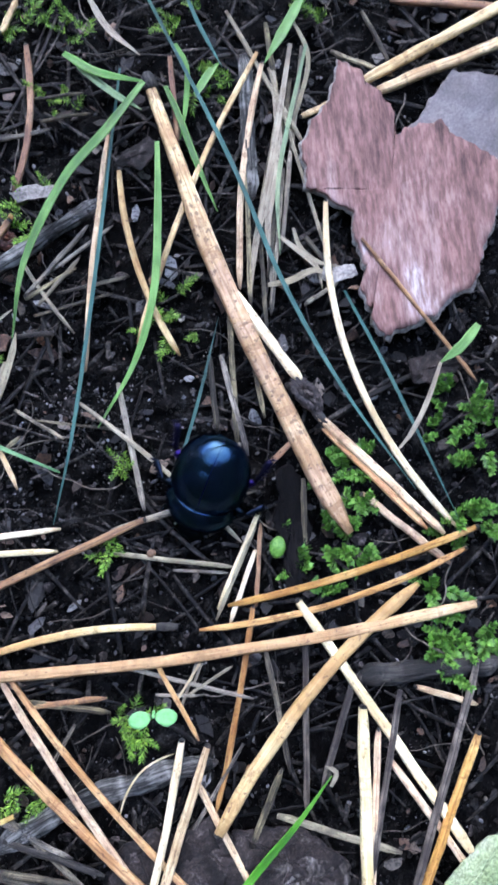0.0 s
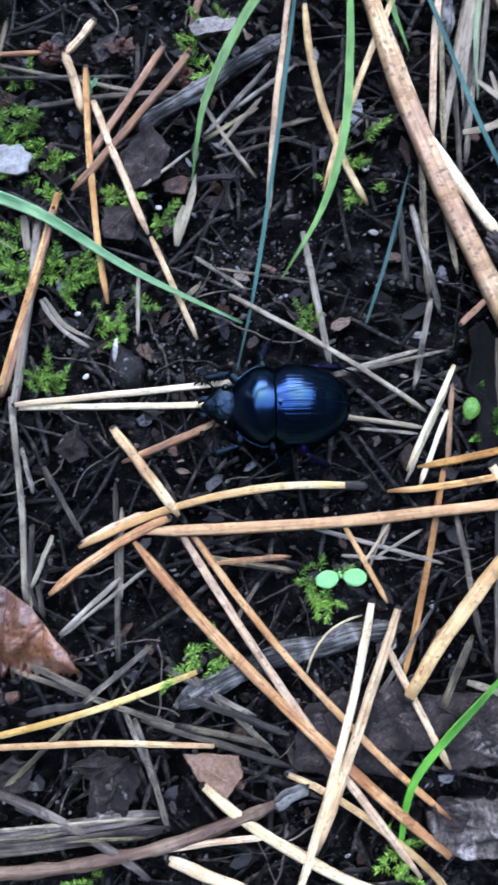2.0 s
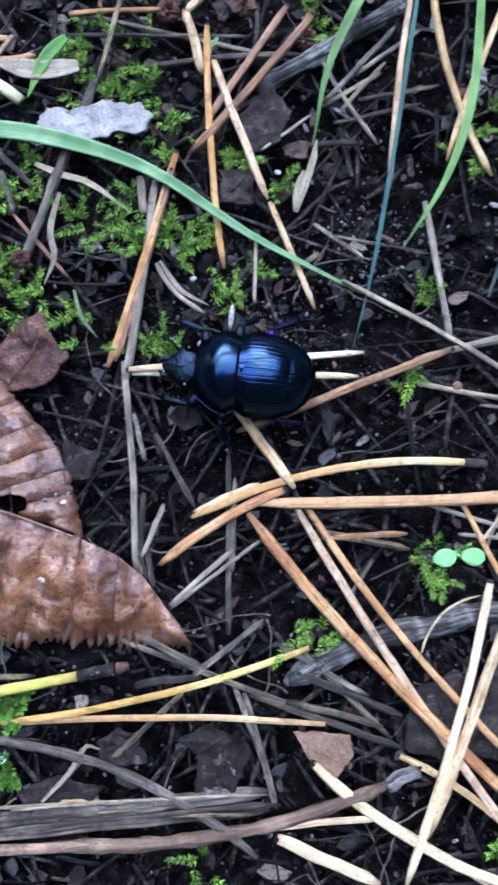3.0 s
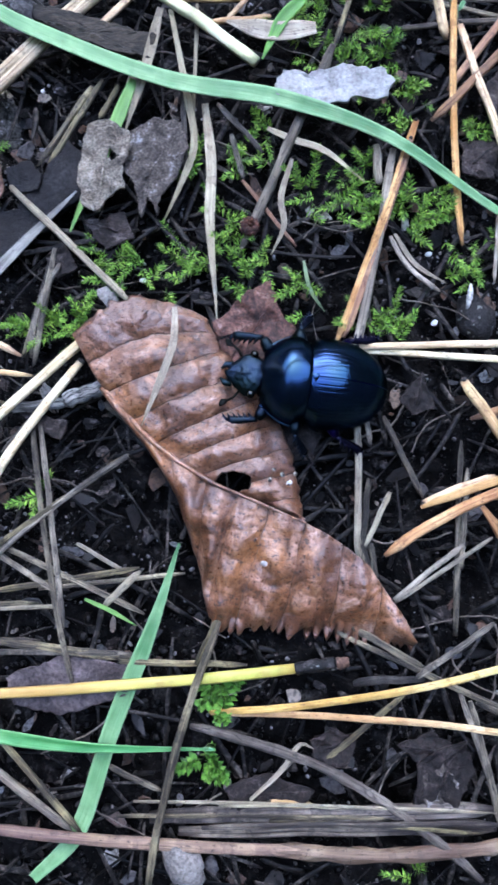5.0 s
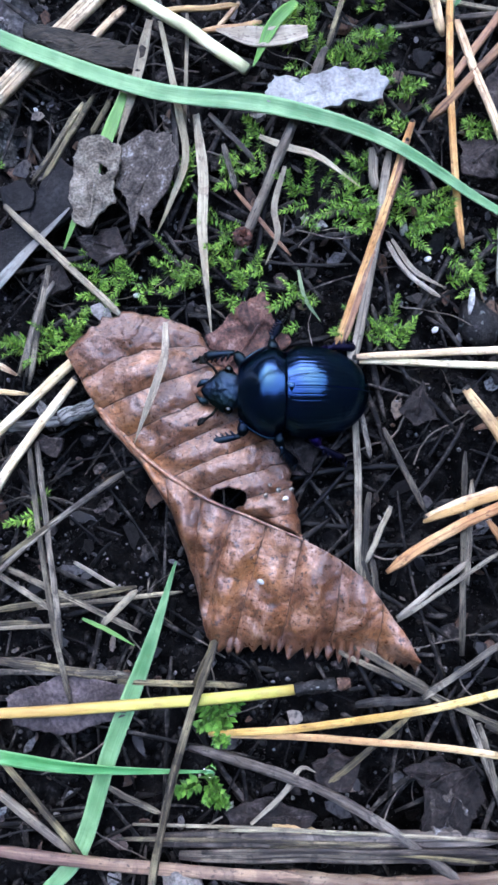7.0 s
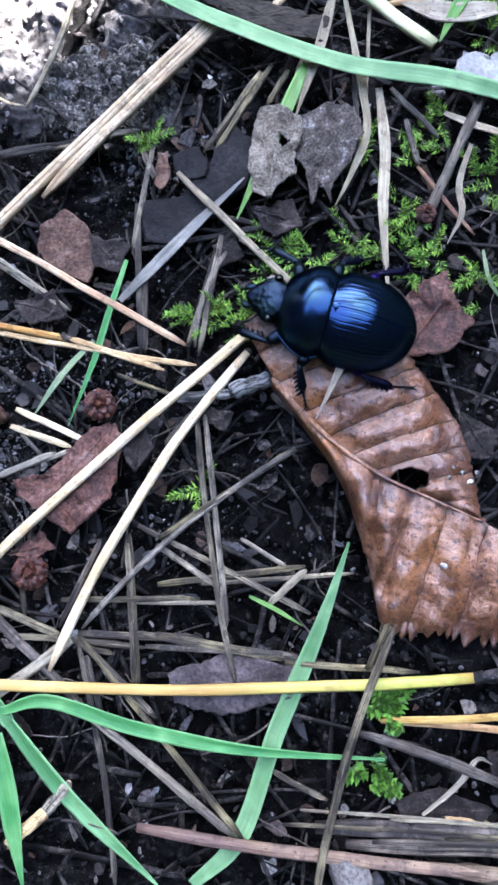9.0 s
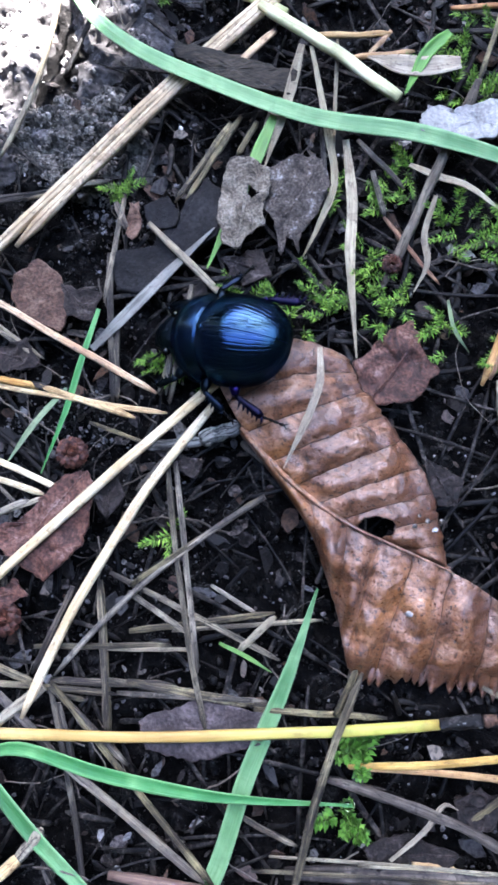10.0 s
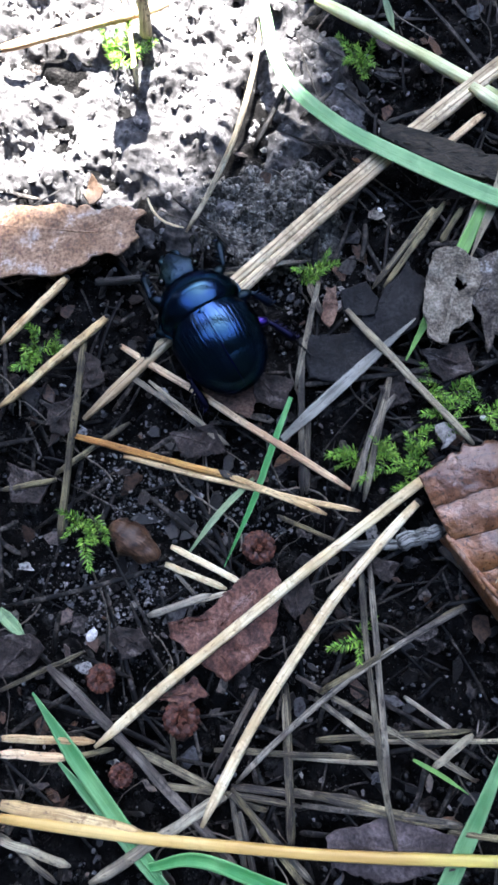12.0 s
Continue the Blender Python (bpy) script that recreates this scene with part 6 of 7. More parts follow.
flake("grey_flake", -1.1, 5, (34.3, 57.8), (36.5, 59.2), (40.0, 58.4), (39.6, 57.1), (35.0, 56.7))
flake("dark_leaf", -1.2, 3, (47.8, -21.1), (53.1, -18.7), (55.4, -22.5), (56.2, -26.7), (47.4, -25.7))
flake("dark_leaf", -1.2, 4, (61.5, -25.1), (66.6, -25.7), (67.0, -28.0), (60.0, -27.1))
needle("straw", (23.0, 10.8, -0.7), (29.8, 0.5, -0.1), 0.0, 1.21)
needle("straw", (29.8, -1.2, -0.7), (53.4, -39.7, -0.9), -0.7, 0.97)
needle("orange", (30.8, -1.0, -0.8), (57.0, -33.9, -0.8), -1.5, 0.85)
needle("orange", (56.6, -37.6, -0.5), (24.7, -2.0, -0.7), 1.2, 1.32)
needle("pale", (50.2, -10.1, 0.0), (39.7, -40.7, -0.4), 0.7, 1.01)
needle("straw", (53.1, -11.0, 0.2), (42.1, -36.2, -0.4), 0.1, 1.13)
needle("straw", (51.3, -14.7, -0.6), (57.4, -28.7, -0.8), 0.0, 0.85)
needle("orange", (47.7, -1.1, -0.9), (52.1, -10.6, -0.7), 0.0, 0.61)
needle("pale", (30.6, -28.2, -0.6), (50.7, -41.5, -0.6), -1.4, 1.21)
needle("straw", (37.2, -34.0, -0.8), (49.0, -41.6, -0.9), 0.0, 0.91)
needle("pale", (26.5, -35.6, -0.7), (37.0, -40.6, -0.7), 0.0, 1.33)
needle("straw", (39.7, -27.9, -1.1), (56.4, -41.7, -1.1), 1.2, 0.85)
needle("tipped", (32.1, -24.4, -1.0), (-1.8, -23.0, -1.0), -0.7, 0.7)
needle("tipped", (30.9, -16.4, -1.0), (-1.9, -22.8, -0.8), 1.1, 0.8)
needle("straw", (24.5, -34.5, -0.8), (37.8, -34.1, -0.8), 0.0, 0.73)
needle("straw", (19.7, 55.2, -0.7), (21.4, 47.7, -1.1), 0.0, 1.09)
needle("orange", (22.1, 52.9, -0.2), (23.0, 25.1, -1.1), -0.5, 0.78)
needle("straw", (22.6, 49.0, -0.4), (28.2, 32.7, -0.7), -0.1, 0.90)
needle("straw", (28.4, 32.4, -0.8), (33.0, 20.3, -1.2), 0.0, 0.67)
needle("rust", (31.3, 55.3, -0.6), (21.5, 41.9, -0.9), 0.0, 0.91)
needle("rust", (34.1, 54.0, -0.4), (19.8, 38.3, -0.6), 0.2, 1.02)
needle("orange", (18.2, 38.4, -0.7), (10.1, 14.4, -0.8), 0.2, 0.9)
needle("rust", (17.6, 36.4, -0.7), (10.9, 15.0, -0.8), 0.2, 0.8)
needle("greyish", (15.8, 35.2, -0.7), (11.7, 11.9, -0.9), 0.2, 1.0)
needle("greyish", (11.8, 15.0, -0.9), (12.5, -7.6, -1.1), 0.3, 0.75)
needle("greyish", (26.7, 28.2, -0.9), (26.3, 21.1, -1.2), 0.0, 0.43)
needle("greyish", (43.8, 14.3, -1.1), (58.3, 17.5, -1.1), 0.0, 0.61)
needle("weather", (44.4, 14.4, -1.1), (61.6, 17.3, -1.1), 0.0, 0.49)
needle("greyish", (43.9, 11.5, -1.1), (58.1, 8.5, -1.1), 0.0, 0.61)
needle("weather", (15.0, 7.0, -1.3), (19.1, -1.3, -1.3), 0.0, 0.63)
needle("weather", (18.4, -18.8, -0.8), (26.0, -13.3, -0.8), 0.0, 0.67)
needle("weather", (13.9, -5.9, -1.1), (14.4, -9.6, -1.1), 0.0, 0.62)
needle("weather", (10.6, -14.8, -1.3), (30.3, -23.2, -1.3), 0.0, 0.67)
needle("weather", (24.3, -21.1, -1.3), (40.4, -27.4, -1.3), 0.0, 0.83)
needle("weather", (23.7, -21.0, -1.4), (26.7, -33.0, -1.4), 0.0, 0.76)
needle("greyish", (61.0, 13.1, -0.7), (55.3, 2.6, -0.9), 0.0, 0.54)
needle("weather", (60.1, 23.4, -1.2), (57.2, 13.0, -1.2), 0.0, 0.75)
needle("weather", (6.3, 55.7, -1.2), (31.6, 49.1, -1.2), 0.0, 0.55)
needle("weather", (6.2, 52.8, -1.2), (27.1, 52.0, -1.2), 0.0, 0.49)
needle("weather", (13.1, 59.3, -0.7), (9.4, 46.5, -1.1), 0.0, 0.62)
needle("orange", (6.4, 55.2, -1.0), (17.5, 55.5, -1.0), 0.0, 0.61)
needle("straw", (23.2, 59.0, -0.9), (19.8, 54.8, -0.7), 0.0, 0.97)
needle("rust", (32.6, -4.9, -1.1), (41.9, -4.8, -1.1), 0.0, 0.73)
needle("greyish", (43.4, -1.4, -1.2), (58.8, -6.8, -1.2), 0.0, 0.55)
needle("weather", (38.0, -7.4, -1.2), (35.2, -11.5, -1.2), 0.0, 0.49)
needle("weather", (57.1, -11.6, -1.2), (46.7, -25.4, -1.2), 0.0, 0.49)
blade("straw_grass", 1.22, (32.6, 36.0, -1.1), (31.8, 33.7, -1.1), (31.1, 31.4, -1.1))
blade("straw_grass", 0.49, (16.0, 26.1, -0.9), (18.2, 22.8, -0.9), (21.3, 20.9, -0.9))
blade("pale_green", 0.73, (22.4, 50.0, -0.9), (22.1, 51.7, -0.9), (22.0, 53.5, -0.9))
twig("grey_twig", (27.8, 45.9, -1.3), (45.7, 56.2, -1.1), 0.0, 2.09)
twig("grey_twig", (28.6, -20.0, -2.0), (53.4, -13.6, -2.0), 1.2, 2.62)
twig("pink_twig", (4.3, -35.4, -0.4), (38.8, -30.6, -0.7), -1.8, 1.50)
twig("grey_twig", (38.2, -30.9, -0.7), (41.7, -29.3, -0.7), 0.0, 1.57)
flake("dark_leaf", -1.1, 4, (25.4, 42.4), (28.9, 46.3), (31.3, 42.9), (29.8, 39.5), (26.5, 38.3))
flake("dark_leaf", -1.2, 4, (23.1, 36.4), (27.0, 36.3), (26.2, 32.4), (23.0, 32.8))
flake("tan_leaf", -1.1, 6, (28.7, -25.1), (34.7, -25.5), (35.0, -27.9), (32.2, -30.9), (30.8, -29.0))
flake("dark_leaf", -1.0, 3, (18.6, -26.8), (22.9, -24.4), (24.0, -27.4), (22.0, -31.3), (18.1, -31.1))
flake("dark_leaf", -1.3, 3, (41.4, -21.5), (46.5, -19.4), (49.3, -22.6), (46.4, -29.6), (40.4, -27.4))
flake("dark_leaf", -1.1, 5, (16.4, 8.8), (18.9, 11.7), (20.4, 7.6), (17.9, 7.2))
flake("dark_leaf", -1.3, 4, (5.1, 6.9), (8.7, 4.8), (8.0, 2.4), (5.0, 1.9))
flake("dark_leaf", -1.1, 5, (55.0, -32.4), (57.4, -31.4), (59.4, -33.8), (58.1, -35.5), (55.7, -34.8))
whitespeck(23.7, 19.6, -1.1, 1.34)
seed(29.5, 36.0, -1.2, 0.37)
seed(19.6, 24.1, -1.3, 0.37)
knotbit(48.3, 11.1, -1.1, 0.73)
moss(16.9, 41.5, -1.3, 4.91, 14)
moss(23.3, 25.2, -1.4, 4.31, 12)
moss(18.3, 30, -1.3, 2.46, 9)
moss(15.3, 16.5, -1.4, 2.46, 7)
moss(44.2, -9, -1.4, 2.46, 10)
moss(29.9, 35.2, -1.4, 1.48, 4)
moss(25.2, 38.8, -1.3, 1.47, 4)
moss(11.3, 50.8, -1.4, 4.31, 10)
moss(51.2, -37.5, -1.4, 2.46, 8)
moss(18, -39.2, -1.4, 1.85, 5)
moss(31.9, -15, -1.5, 1.48, 4)
needle("yellow_stalk", (-55.0, -22.4, -0.3), (6.5, -18.2, -0.2), -1.3, 1.18)
twig("dark_twig", (12.2, -19.7, -0.9), (19.2, -19.0, -1.0), 0.15, 0.8)
needle("weather", (22.2, -14.8, -1.3), (22.9, 4.7, -1.3), 0.0, 0.62)
needle("weather", (22.8, -8.2, -1.2), (23.5, 1.9, -1.2), 0.0, 0.62)
needle("greyish", (16.1, -11.4, -0.9), (23.0, -5.8, -0.9), 0.0, 0.61)
blade("straw_grass", 0.78, (-8.2, 50.6, -0.3), (-6.1, 40.9, -0.6), (-5.2, 35.5, -0.7), (-6.7, 30.8, -0.8), (-8.2, 27.5, -1.1))
blade("straw_grass", 1.12, (-4.2, 40.1, -0.6), (-3.3, 33.3, -0.7), (-3.3, 27.1, -0.8), (-2.3, 16.9, -1.2))
needle("weather", (-7.0, 46.1, -0.8), (-6.0, 31.6, -1.2), 0.0, 0.66)
twig("weather_twig", (9.4, 46.5, -0.5), (0.1, 24.5, -0.9), 0.0, 1.15)
blade("straw_grass", 0.67, (5.2, 34.0, -0.5), (4.1, 29.8, -0.6), (4.5, 26.8, -0.7), (3.2, 23.8, -1.1))
blade("straw_grass", 0.73, (2.5, 37.5, -0.8), (5.4, 36.1, -0.6), (8.7, 34.9, -0.6), (12.9, 31.8, -1.1))
blade("pale_green", 0.39, (6.6, 23.0, -0.6), (7.3, 20.1, -0.8), (8.9, 17.8, -1.2))
needle("weather", (-1.3, 36.9, -0.9), (0.1, 31.9, -1.1), 0.0, 0.67)
needle("rust", (0.0, 31.8, -0.9), (5.8, 24.7, -1.1), 0.0, 0.45)
needle("weather", (-2.9, 40.5, -1.2), (2.1, 35.1, -1.2), 0.0, 0.61)
needle("greyish", (14.0, 35.8, -1.1), (14.4, 31.5, -1.1), 0.0, 1.01)
needle("straw", (-12.2, 52.6, -0.6), (-18.8, 46.2, -0.6), 0.0, 0.89)
needle("straw", (-8.4, 52.1, -0.8), (0.2, 52.2, -0.8), 0.0, 0.67)
needle("straw", (0.2, 52.5, -0.8), (-2.1, 49.9, -0.8), 0.0, 0.56)
needle("straw", (-3.7, 49.6, -0.8), (2.7, 50.1, -0.8), 0.0, 0.67)
needle("pale_green_stem", (-13.9, 55.0, 0.3), (1.2, 44.5, -0.3), 0.3, 1.42)
needle("weather", (-23.8, -16.5, -1.1), (-11.2, -18.0, -1.2), 0.0, 0.84)
needle("weather", (-11.1, -18.3, -1.1), (1.7, -18.2, -1.1), 0.0, 0.69)
needle("greyish", (-12.8, -12.8, -1.1), (-9.4, -9.3, -1.1), 0.0, 0.78)
needle("weather", (-24.0, -11.7, -1.2), (-9.5, -9.0, -1.2), 0.0, 0.68)
needle("weather", (-24.1, -7.1, -0.7), (-11.0, 2.5, -0.9), 0.0, 0.66)
needle("weather", (-22.5, 12.5, -1.1), (-19.8, 24.1, -1.2), 0.0, 0.66)
blade("grey", 1.2, (-29.9, 17.0, -0.9), (-23.9, 23.5, -0.6), (-17.6, 30.4, -0.7))
needle("weather", (-16.5, 42.2, -1.0), (-22.1, 33.4, -1.2), 0.0, 0.69)
needle("greyish", (-11.3, 45.0, -0.9), (-13.5, 37.9, -0.9), 0.0, 1.34)
needle("weather", (-7.2, -38.9, 0.2), (-0.9, -13.7, 1.2), 0.9, 0.85)
needle("weather", (-3.3, -18.2, -0.4), (-1.3, -13.7, -0.7), 0.0, 0.70)
twig("weather_twig", (-3.8, -24.2, -0.6), (24.4, -37.4, -0.4), 2.5, 1.0)
needle("plum", (-7.5, -33.1, -1.2), (25.8, -31.1, -1.1), 0.0, 1.69)
needle("plum", (-4.6, -34.3, -1.2), (25.9, -32.9, -1.2), 0.0, 1.24)
needle("rose", (-24.2, -34.2, -0.2), (8.5, -35.2, -0.3), -0.4, 1.2)
needle("weather", (-11.7, -28.4, -1.1), (-6.4, -30.6, -1.1), 0.0, 0.61)
needle("weather", (9.0, -27.6, -1.1), (17.5, -20.3, -1.1), 0.0, 0.66)
needle("weather", (22.7, -20.2, -1.2), (25.8, -29.1, -1.2), 0.0, 0.61)
needle("weather", (4.1, -29.7, -1.1), (6.8, -26.6, -1.1), 0.0, 0.45)
needle("straw", (4.2, -31.2, -1.0), (8.5, -31.3, -1.0), 0.0, 0.78)
needle("weather", (13.6, 0.6, -1.1), (12.8, -8.5, -1.1), 0.0, 0.67)
needle("weather", (12.8, -5.6, -1.1), (13.9, -9.0, -1.1), 0.0, 0.56)
needle("weather", (11.8, -14.0, -1.3), (19.4, -18.2, -1.3), 0.0, 0.84)
needle("weather", (12.7, 9.3, -1.2), (13.8, 4.0, -1.2), 0.0, 0.56)
needle("straw", (19.0, -1.8, -0.9), (26.1, 1.1, -0.7), 0.0, 1.12)
needle("greyish", (15.6, 25.9, -1.1), (20.8, 20.2, -1.2), -0.7, 0.56)
needle("greyish", (-5.5, 34.0, -1.1), (-5.4, 52.8, -1.1), 0.0, 0.45)
blade("green", 1.84, (-36.5, 64.4, 0.4), (-33.7, 56.0, 0.5), (-28.2, 50.6, 0.6), (-19.5, 46.2, 0.7), (-7.9, 41.9, 0.7), (4.1, 39.9, 0.5), (15.3, 35.9, 0.3), (26.2, 28.4, -0.1), (38.2, 21.8, -0.9))
blade("green", 1.75, (-18.8, -39.4, -1.3), (-14.5, -34.6, -1.3), (-11.6, -24.9, -1.1), (-7.8, -14.4, -0.9), (-5.4, -6.4, -0.6))
blade("green", 1.38, (-38.6, -24.8, -0.1), (-33.7, -23.3, 0.2), (-25.1, -25.2, -0.1), (-14.2, -26.4, -0.3), (-1.4, -26.3, -0.7))
blade("green", 1.60, (-38.7, -25.1, -0.8), (-31.3, -32.3, -0.7), (-22.0, -39.5, -0.7))
blade("green", 1.91, (-38.7, -26.8, 0.0), (-36.8, -33.6, -0.2), (-35.0, -40.7, -0.4))
blade("green", 1.64, (-37.7, -25.7, -0.7), (-45.4, -17.9, -0.7), (-52.3, -10.5, -0.8))
blade("green", 0.99, (-38.2, -26.3, -0.9), (-44.4, -20.5, -0.9), (-49.5, -16.1, -0.8))
blade("fresh", 0.42, (-14.8, -12.2, -0.8), (-12.1, -13.3, -0.8), (-9.5, -14.7, -0.9))
blade("fresh", 1.39, (-11.8, 42.5, -0.1), (-14.5, 35.3, -0.4), (-18.2, 26.1, -1.1))
blade("fresh", 1.33, (6.3, 51.9, -0.3), (3.9, 49.5, -0.4), (1.8, 45.2, -0.7))
blade("straw_grass", 2.21, (7.5, 48.6, -0.6), (2.8, 48.2, -0.6), (-2.2, 49.4, -0.5))
blade("green", 0.50, (23.2, 51.7, -0.6), (22.6, 50.6, -0.7))
flake("bark_dark", 0.2, 5, (-22.7, 50.5), (-16.9, 49.5), (-9.6, 47.3), (-9.5, 44.9), (-14.2, 45.5), (-18.6, 47.3), (-22.8, 48.9))
flake("lichen", 0.2, 6, (3.3, 41.4), (4.1, 43.6), (6.2, 42.9), (8.9, 43.5), (11.3, 44.1), (14.2, 43.5), (15.7, 42.1), (15.1, 40.5), (11.3, 40.3), (9.5, 39.7), (6.6, 39.5), (3.6, 40.5))
flake("grey_leaf", 0.4, 8, (-16.3, 37.2), (-14.2, 37.7), (-11.9, 36.7), (-11.6, 34.5), (-12.6, 32.6), (-12.2, 30.2), (-14.0, 29.4), (-14.6, 27.4), (-16.5, 28.0), (-17.1, 30.8), (-16.9, 34.6))
flake("mottled_leaf", -0.1, 6, (-12.1, 36.7), (-9.4, 38.3), (-6.5, 37.6), (-5.6, 34.6), (-6.9, 31.5), (-8.3, 30.1), (-8.6, 27.2), (-9.8, 29.2), (-10.5, 27.2), (-11.3, 30.9), (-12.6, 32.5), (-11.9, 34.7))
flake("rust_flake", -0.7, 6, (-26.9, 32.9), (-25.8, 33.2), (-25.5, 30.6), (-26.1, 28.7), (-27.0, 29.7))
flake("red_leaf", -0.6, 6, (-2.6, 16.1), (0.9, 19.7), (3.1, 20.9), (4.4, 17.3), (5.9, 15.8), (3.4, 12.5), (-1.2, 11.9))
flake("mauve_leaf", -1.2, 3, (-22.4, -20.1), (-16.7, -17.7), (-10.3, -18.5), (-9.6, -21.3), (-16.5, -23.8), (-21.7, -22.9))
flake("dark_leaf", -1.3, 4, (-0.3, -30.2), (3.6, -28.5), (8.5, -29.8), (6.3, -32.0), (0.8, -32.2))
flake("grey_flake", -1.1, 4, (-14.9, 19.6), (-13.2, 20.6), (-12.7, 18.6), (-14.0, 17.4))
flake("dark_leaf", -1.3, 4, (-16.9, 27.4), (-12.6, 28.3), (-11.3, 25.5), (-14.4, 24.2))
pinecone(0.9, 26.5, -0.2, 0.95)
cone_bit(-4.0, -37.0, -0.7, 2.22)
seed(-10.2, 20.9, -1.2, 0.39)
seed(20.2, 16.8, -1.3, 0.39)
moss(1.2, 35.5, -1.3, 3.39, 9)
moss(10.2, 31.5, -1.2, 4.50, 17)
moss(16.2, 28.4, -1.3, 2.82, 9)
moss(6.4, 47.5, -1.3, 3.39, 9)
moss(-13.6, 23.6, -1.3, 2.82, 10)
moss(-1.6, 23, -1.3, 2.82, 10)
moss(-2.3, 27.4, -1.3, 2.26, 8)
moss(5, 21.1, -1.3, 3.95, 9)
moss(13.8, 17.6, -1.4, 2.03, 6)
moss(-2.1, -28.1, -1.3, 0.9, 3, 1.90)
moss(-0.5, -21.1, -1.4, 0.9, 3, 1.90)
moss(12.5, 46.1, -1.3, 2.82, 10)
moss(-6.1, 34.2, -1.3, 1.69, 5)
moss(-7.6, 23.1, -1.4, 3.39, 8)
needle("dun", (-8.8, 60.3, -0.1), (-50.5, 17.2, -0.8), -0.9, 1.32)
needle("dun", (-9.1, 58.9, -0.3), (-39.1, 28.0, -0.8), -0.7, 1.3)
needle("pale", (-12.8, 16.8, 0.2), (-45.3, -14.8, -0.4), -0.5, 1.12)
needle("pale", (-16.1, 12.0, -0.3), (-34.0, -20.6, -0.2), -1.6, 1.08)
needle("weather", (-21.1, 5.5, -0.8), (-15.6, -21.0, -0.8), -0.5, 0.66)
needle("weather", (-20.3, 5.6, -0.9), (-16.8, -15.2, -0.9), 0.0, 0.65)
needle("weather", (-10.9, 2.3, -0.6), (-31.2, -16.4, -0.6), -1.3, 0.65)
needle("weather", (-27.3, -7.8, -1.2), (-25.5, -21.8, -1.2), 0.0, 0.82)
needle("weather", (-26.4, -6.0, -1.2), (-8.8, -13.5, -1.2), 0.0, 0.66)
needle("straw", (-47.5, 25.2, -0.6), (-22.7, 12.5, -0.9), 0.1, 0.82)
needle("orange", (-51.2, 15.4, -0.7), (-34.1, 12.6, -0.7), 0.0, 0.77)
needle("straw", (-35.2, 12.9, -0.7), (-24.8, 9.9, -1.1), 0.0, 0.71, True)
needle("straw", (-45.9, 13.8, -0.9), (-21.5, 10.5, -1.1), -0.2, 0.61)
needle("pale", (-40.0, 5.2, -0.8), (-32.4, 2.3, -1.1), 0.0, 0.71)
needle("pale", (-40.4, 3.4, -0.9), (-34.0, 1.6, -1.1), 0.0, 0.72)
needle("straw", (-49.3, 28.2, -0.6), (-59.7, 17.7, -0.7), 0.0, 1.0)
needle("straw", (-54.3, 32.3, -0.9), (-60.7, 24.4, -0.9), 0.0, 0.99)
needle("weather", (-51.7, 26.4, -1.1), (-51.6, 4.2, -1.1), 0.0, 0.82)
needle("weather", (-46.4, 22.4, -1.2), (-35.6, 15.9, -1.2), 0.0, 0.55)
needle("greyish", (-24.6, 30.7, -0.4), (-11.1, 18.1, -0.6), 0.0, 0.81)
needle("weather", (-27.6, 34.2, -1.1), (-29.1, 22.2, -1.1), 0.0, 0.61)
needle("weather", (-28.9, 27.7, -1.3), (-27.4, 11.5, -1.3), 0.0, 0.76)
needle("weather", (-19.7, 24.2, -0.9), (-21.3, 11.5, -0.9), 0.0, 0.70)
needle("greyish", (-36.4, 63.3, -0.5), (-42.1, 38.2, -1.1), 1.7, 0.65)
needle("straw", (-65.3, 57.8, -0.7), (-46.7, 64.0, -0.6), 0.0, 1.20)
needle("weather", (-52.0, 64.7, -1.1), (-49.2, 54.1, -1.2), 0.0, 0.60)
needle("straw", (-55.0, -15.3, -0.9), (-45.4, -14.4, -0.9), 0.0, 0.88)
needle("straw", (-54.9, -16.8, -1.1), (-48.0, -16.3, -1.1), 0.0, 0.99)
twig("weather_twig", (-51.1, -7.8, -0.9), (-29.2, -25.3, -0.9), 0.4, 1.05)
needle("greyish", (-32.1, -17.5, -0.5), (-44.2, -27.3, -0.6), 0.0, 1.20)
needle("weather", (-31.6, -17.4, -0.9), (-23.1, -24.4, -0.8), 0.0, 0.75)
needle("weather", (-30.6, -19.0, -0.9), (-28.4, -25.3, -0.9), 0.0, 0.65)
needle("weather", (-41.4, -14.7, -1.2), (-33.3, -17.4, -1.2), 0.0, 0.90)
needle("weather", (-33.7, -13.8, -1.2), (-19.7, -12.8, -1.2), 0.0, 0.65)
needle("weather", (-31.7, -17.0, -1.2), (-19.3, -16.6, -1.2), 0.0, 0.82)
needle("weather", (-19.2, -16.9, -1.2), (-8.8, -18.0, -1.2), 0.0, 0.60)
needle("weather", (-38.9, -6.4, -1.3), (-37.4, -15.8, -1.3), 0.0, 0.56)
needle("greyish", (-41.7, -1.8, -1.1), (-33.5, 1.4, -1.1), 0.0, 0.55)
needle("weather", (-55.8, -10.8, -1.1), (-47.6, -6.0, -1.1), 0.0, 0.50)
needle("weather", (-52.9, 11.4, -1.2), (-45.8, 17.4, -1.2), 0.0, 0.66)
needle("weather", (-52.8, 10.8, -1.2), (-58.6, 9.1, -1.2), 0.0, 0.67)
needle("weather", (-38.6, 33.5, -1.1), (-31.6, 35.3, -1.1), 0.0, 0.44)
needle("weather", (-51.3, 32.3, -1.2), (-45.1, 32.6, -1.2), 0.0, 0.44)
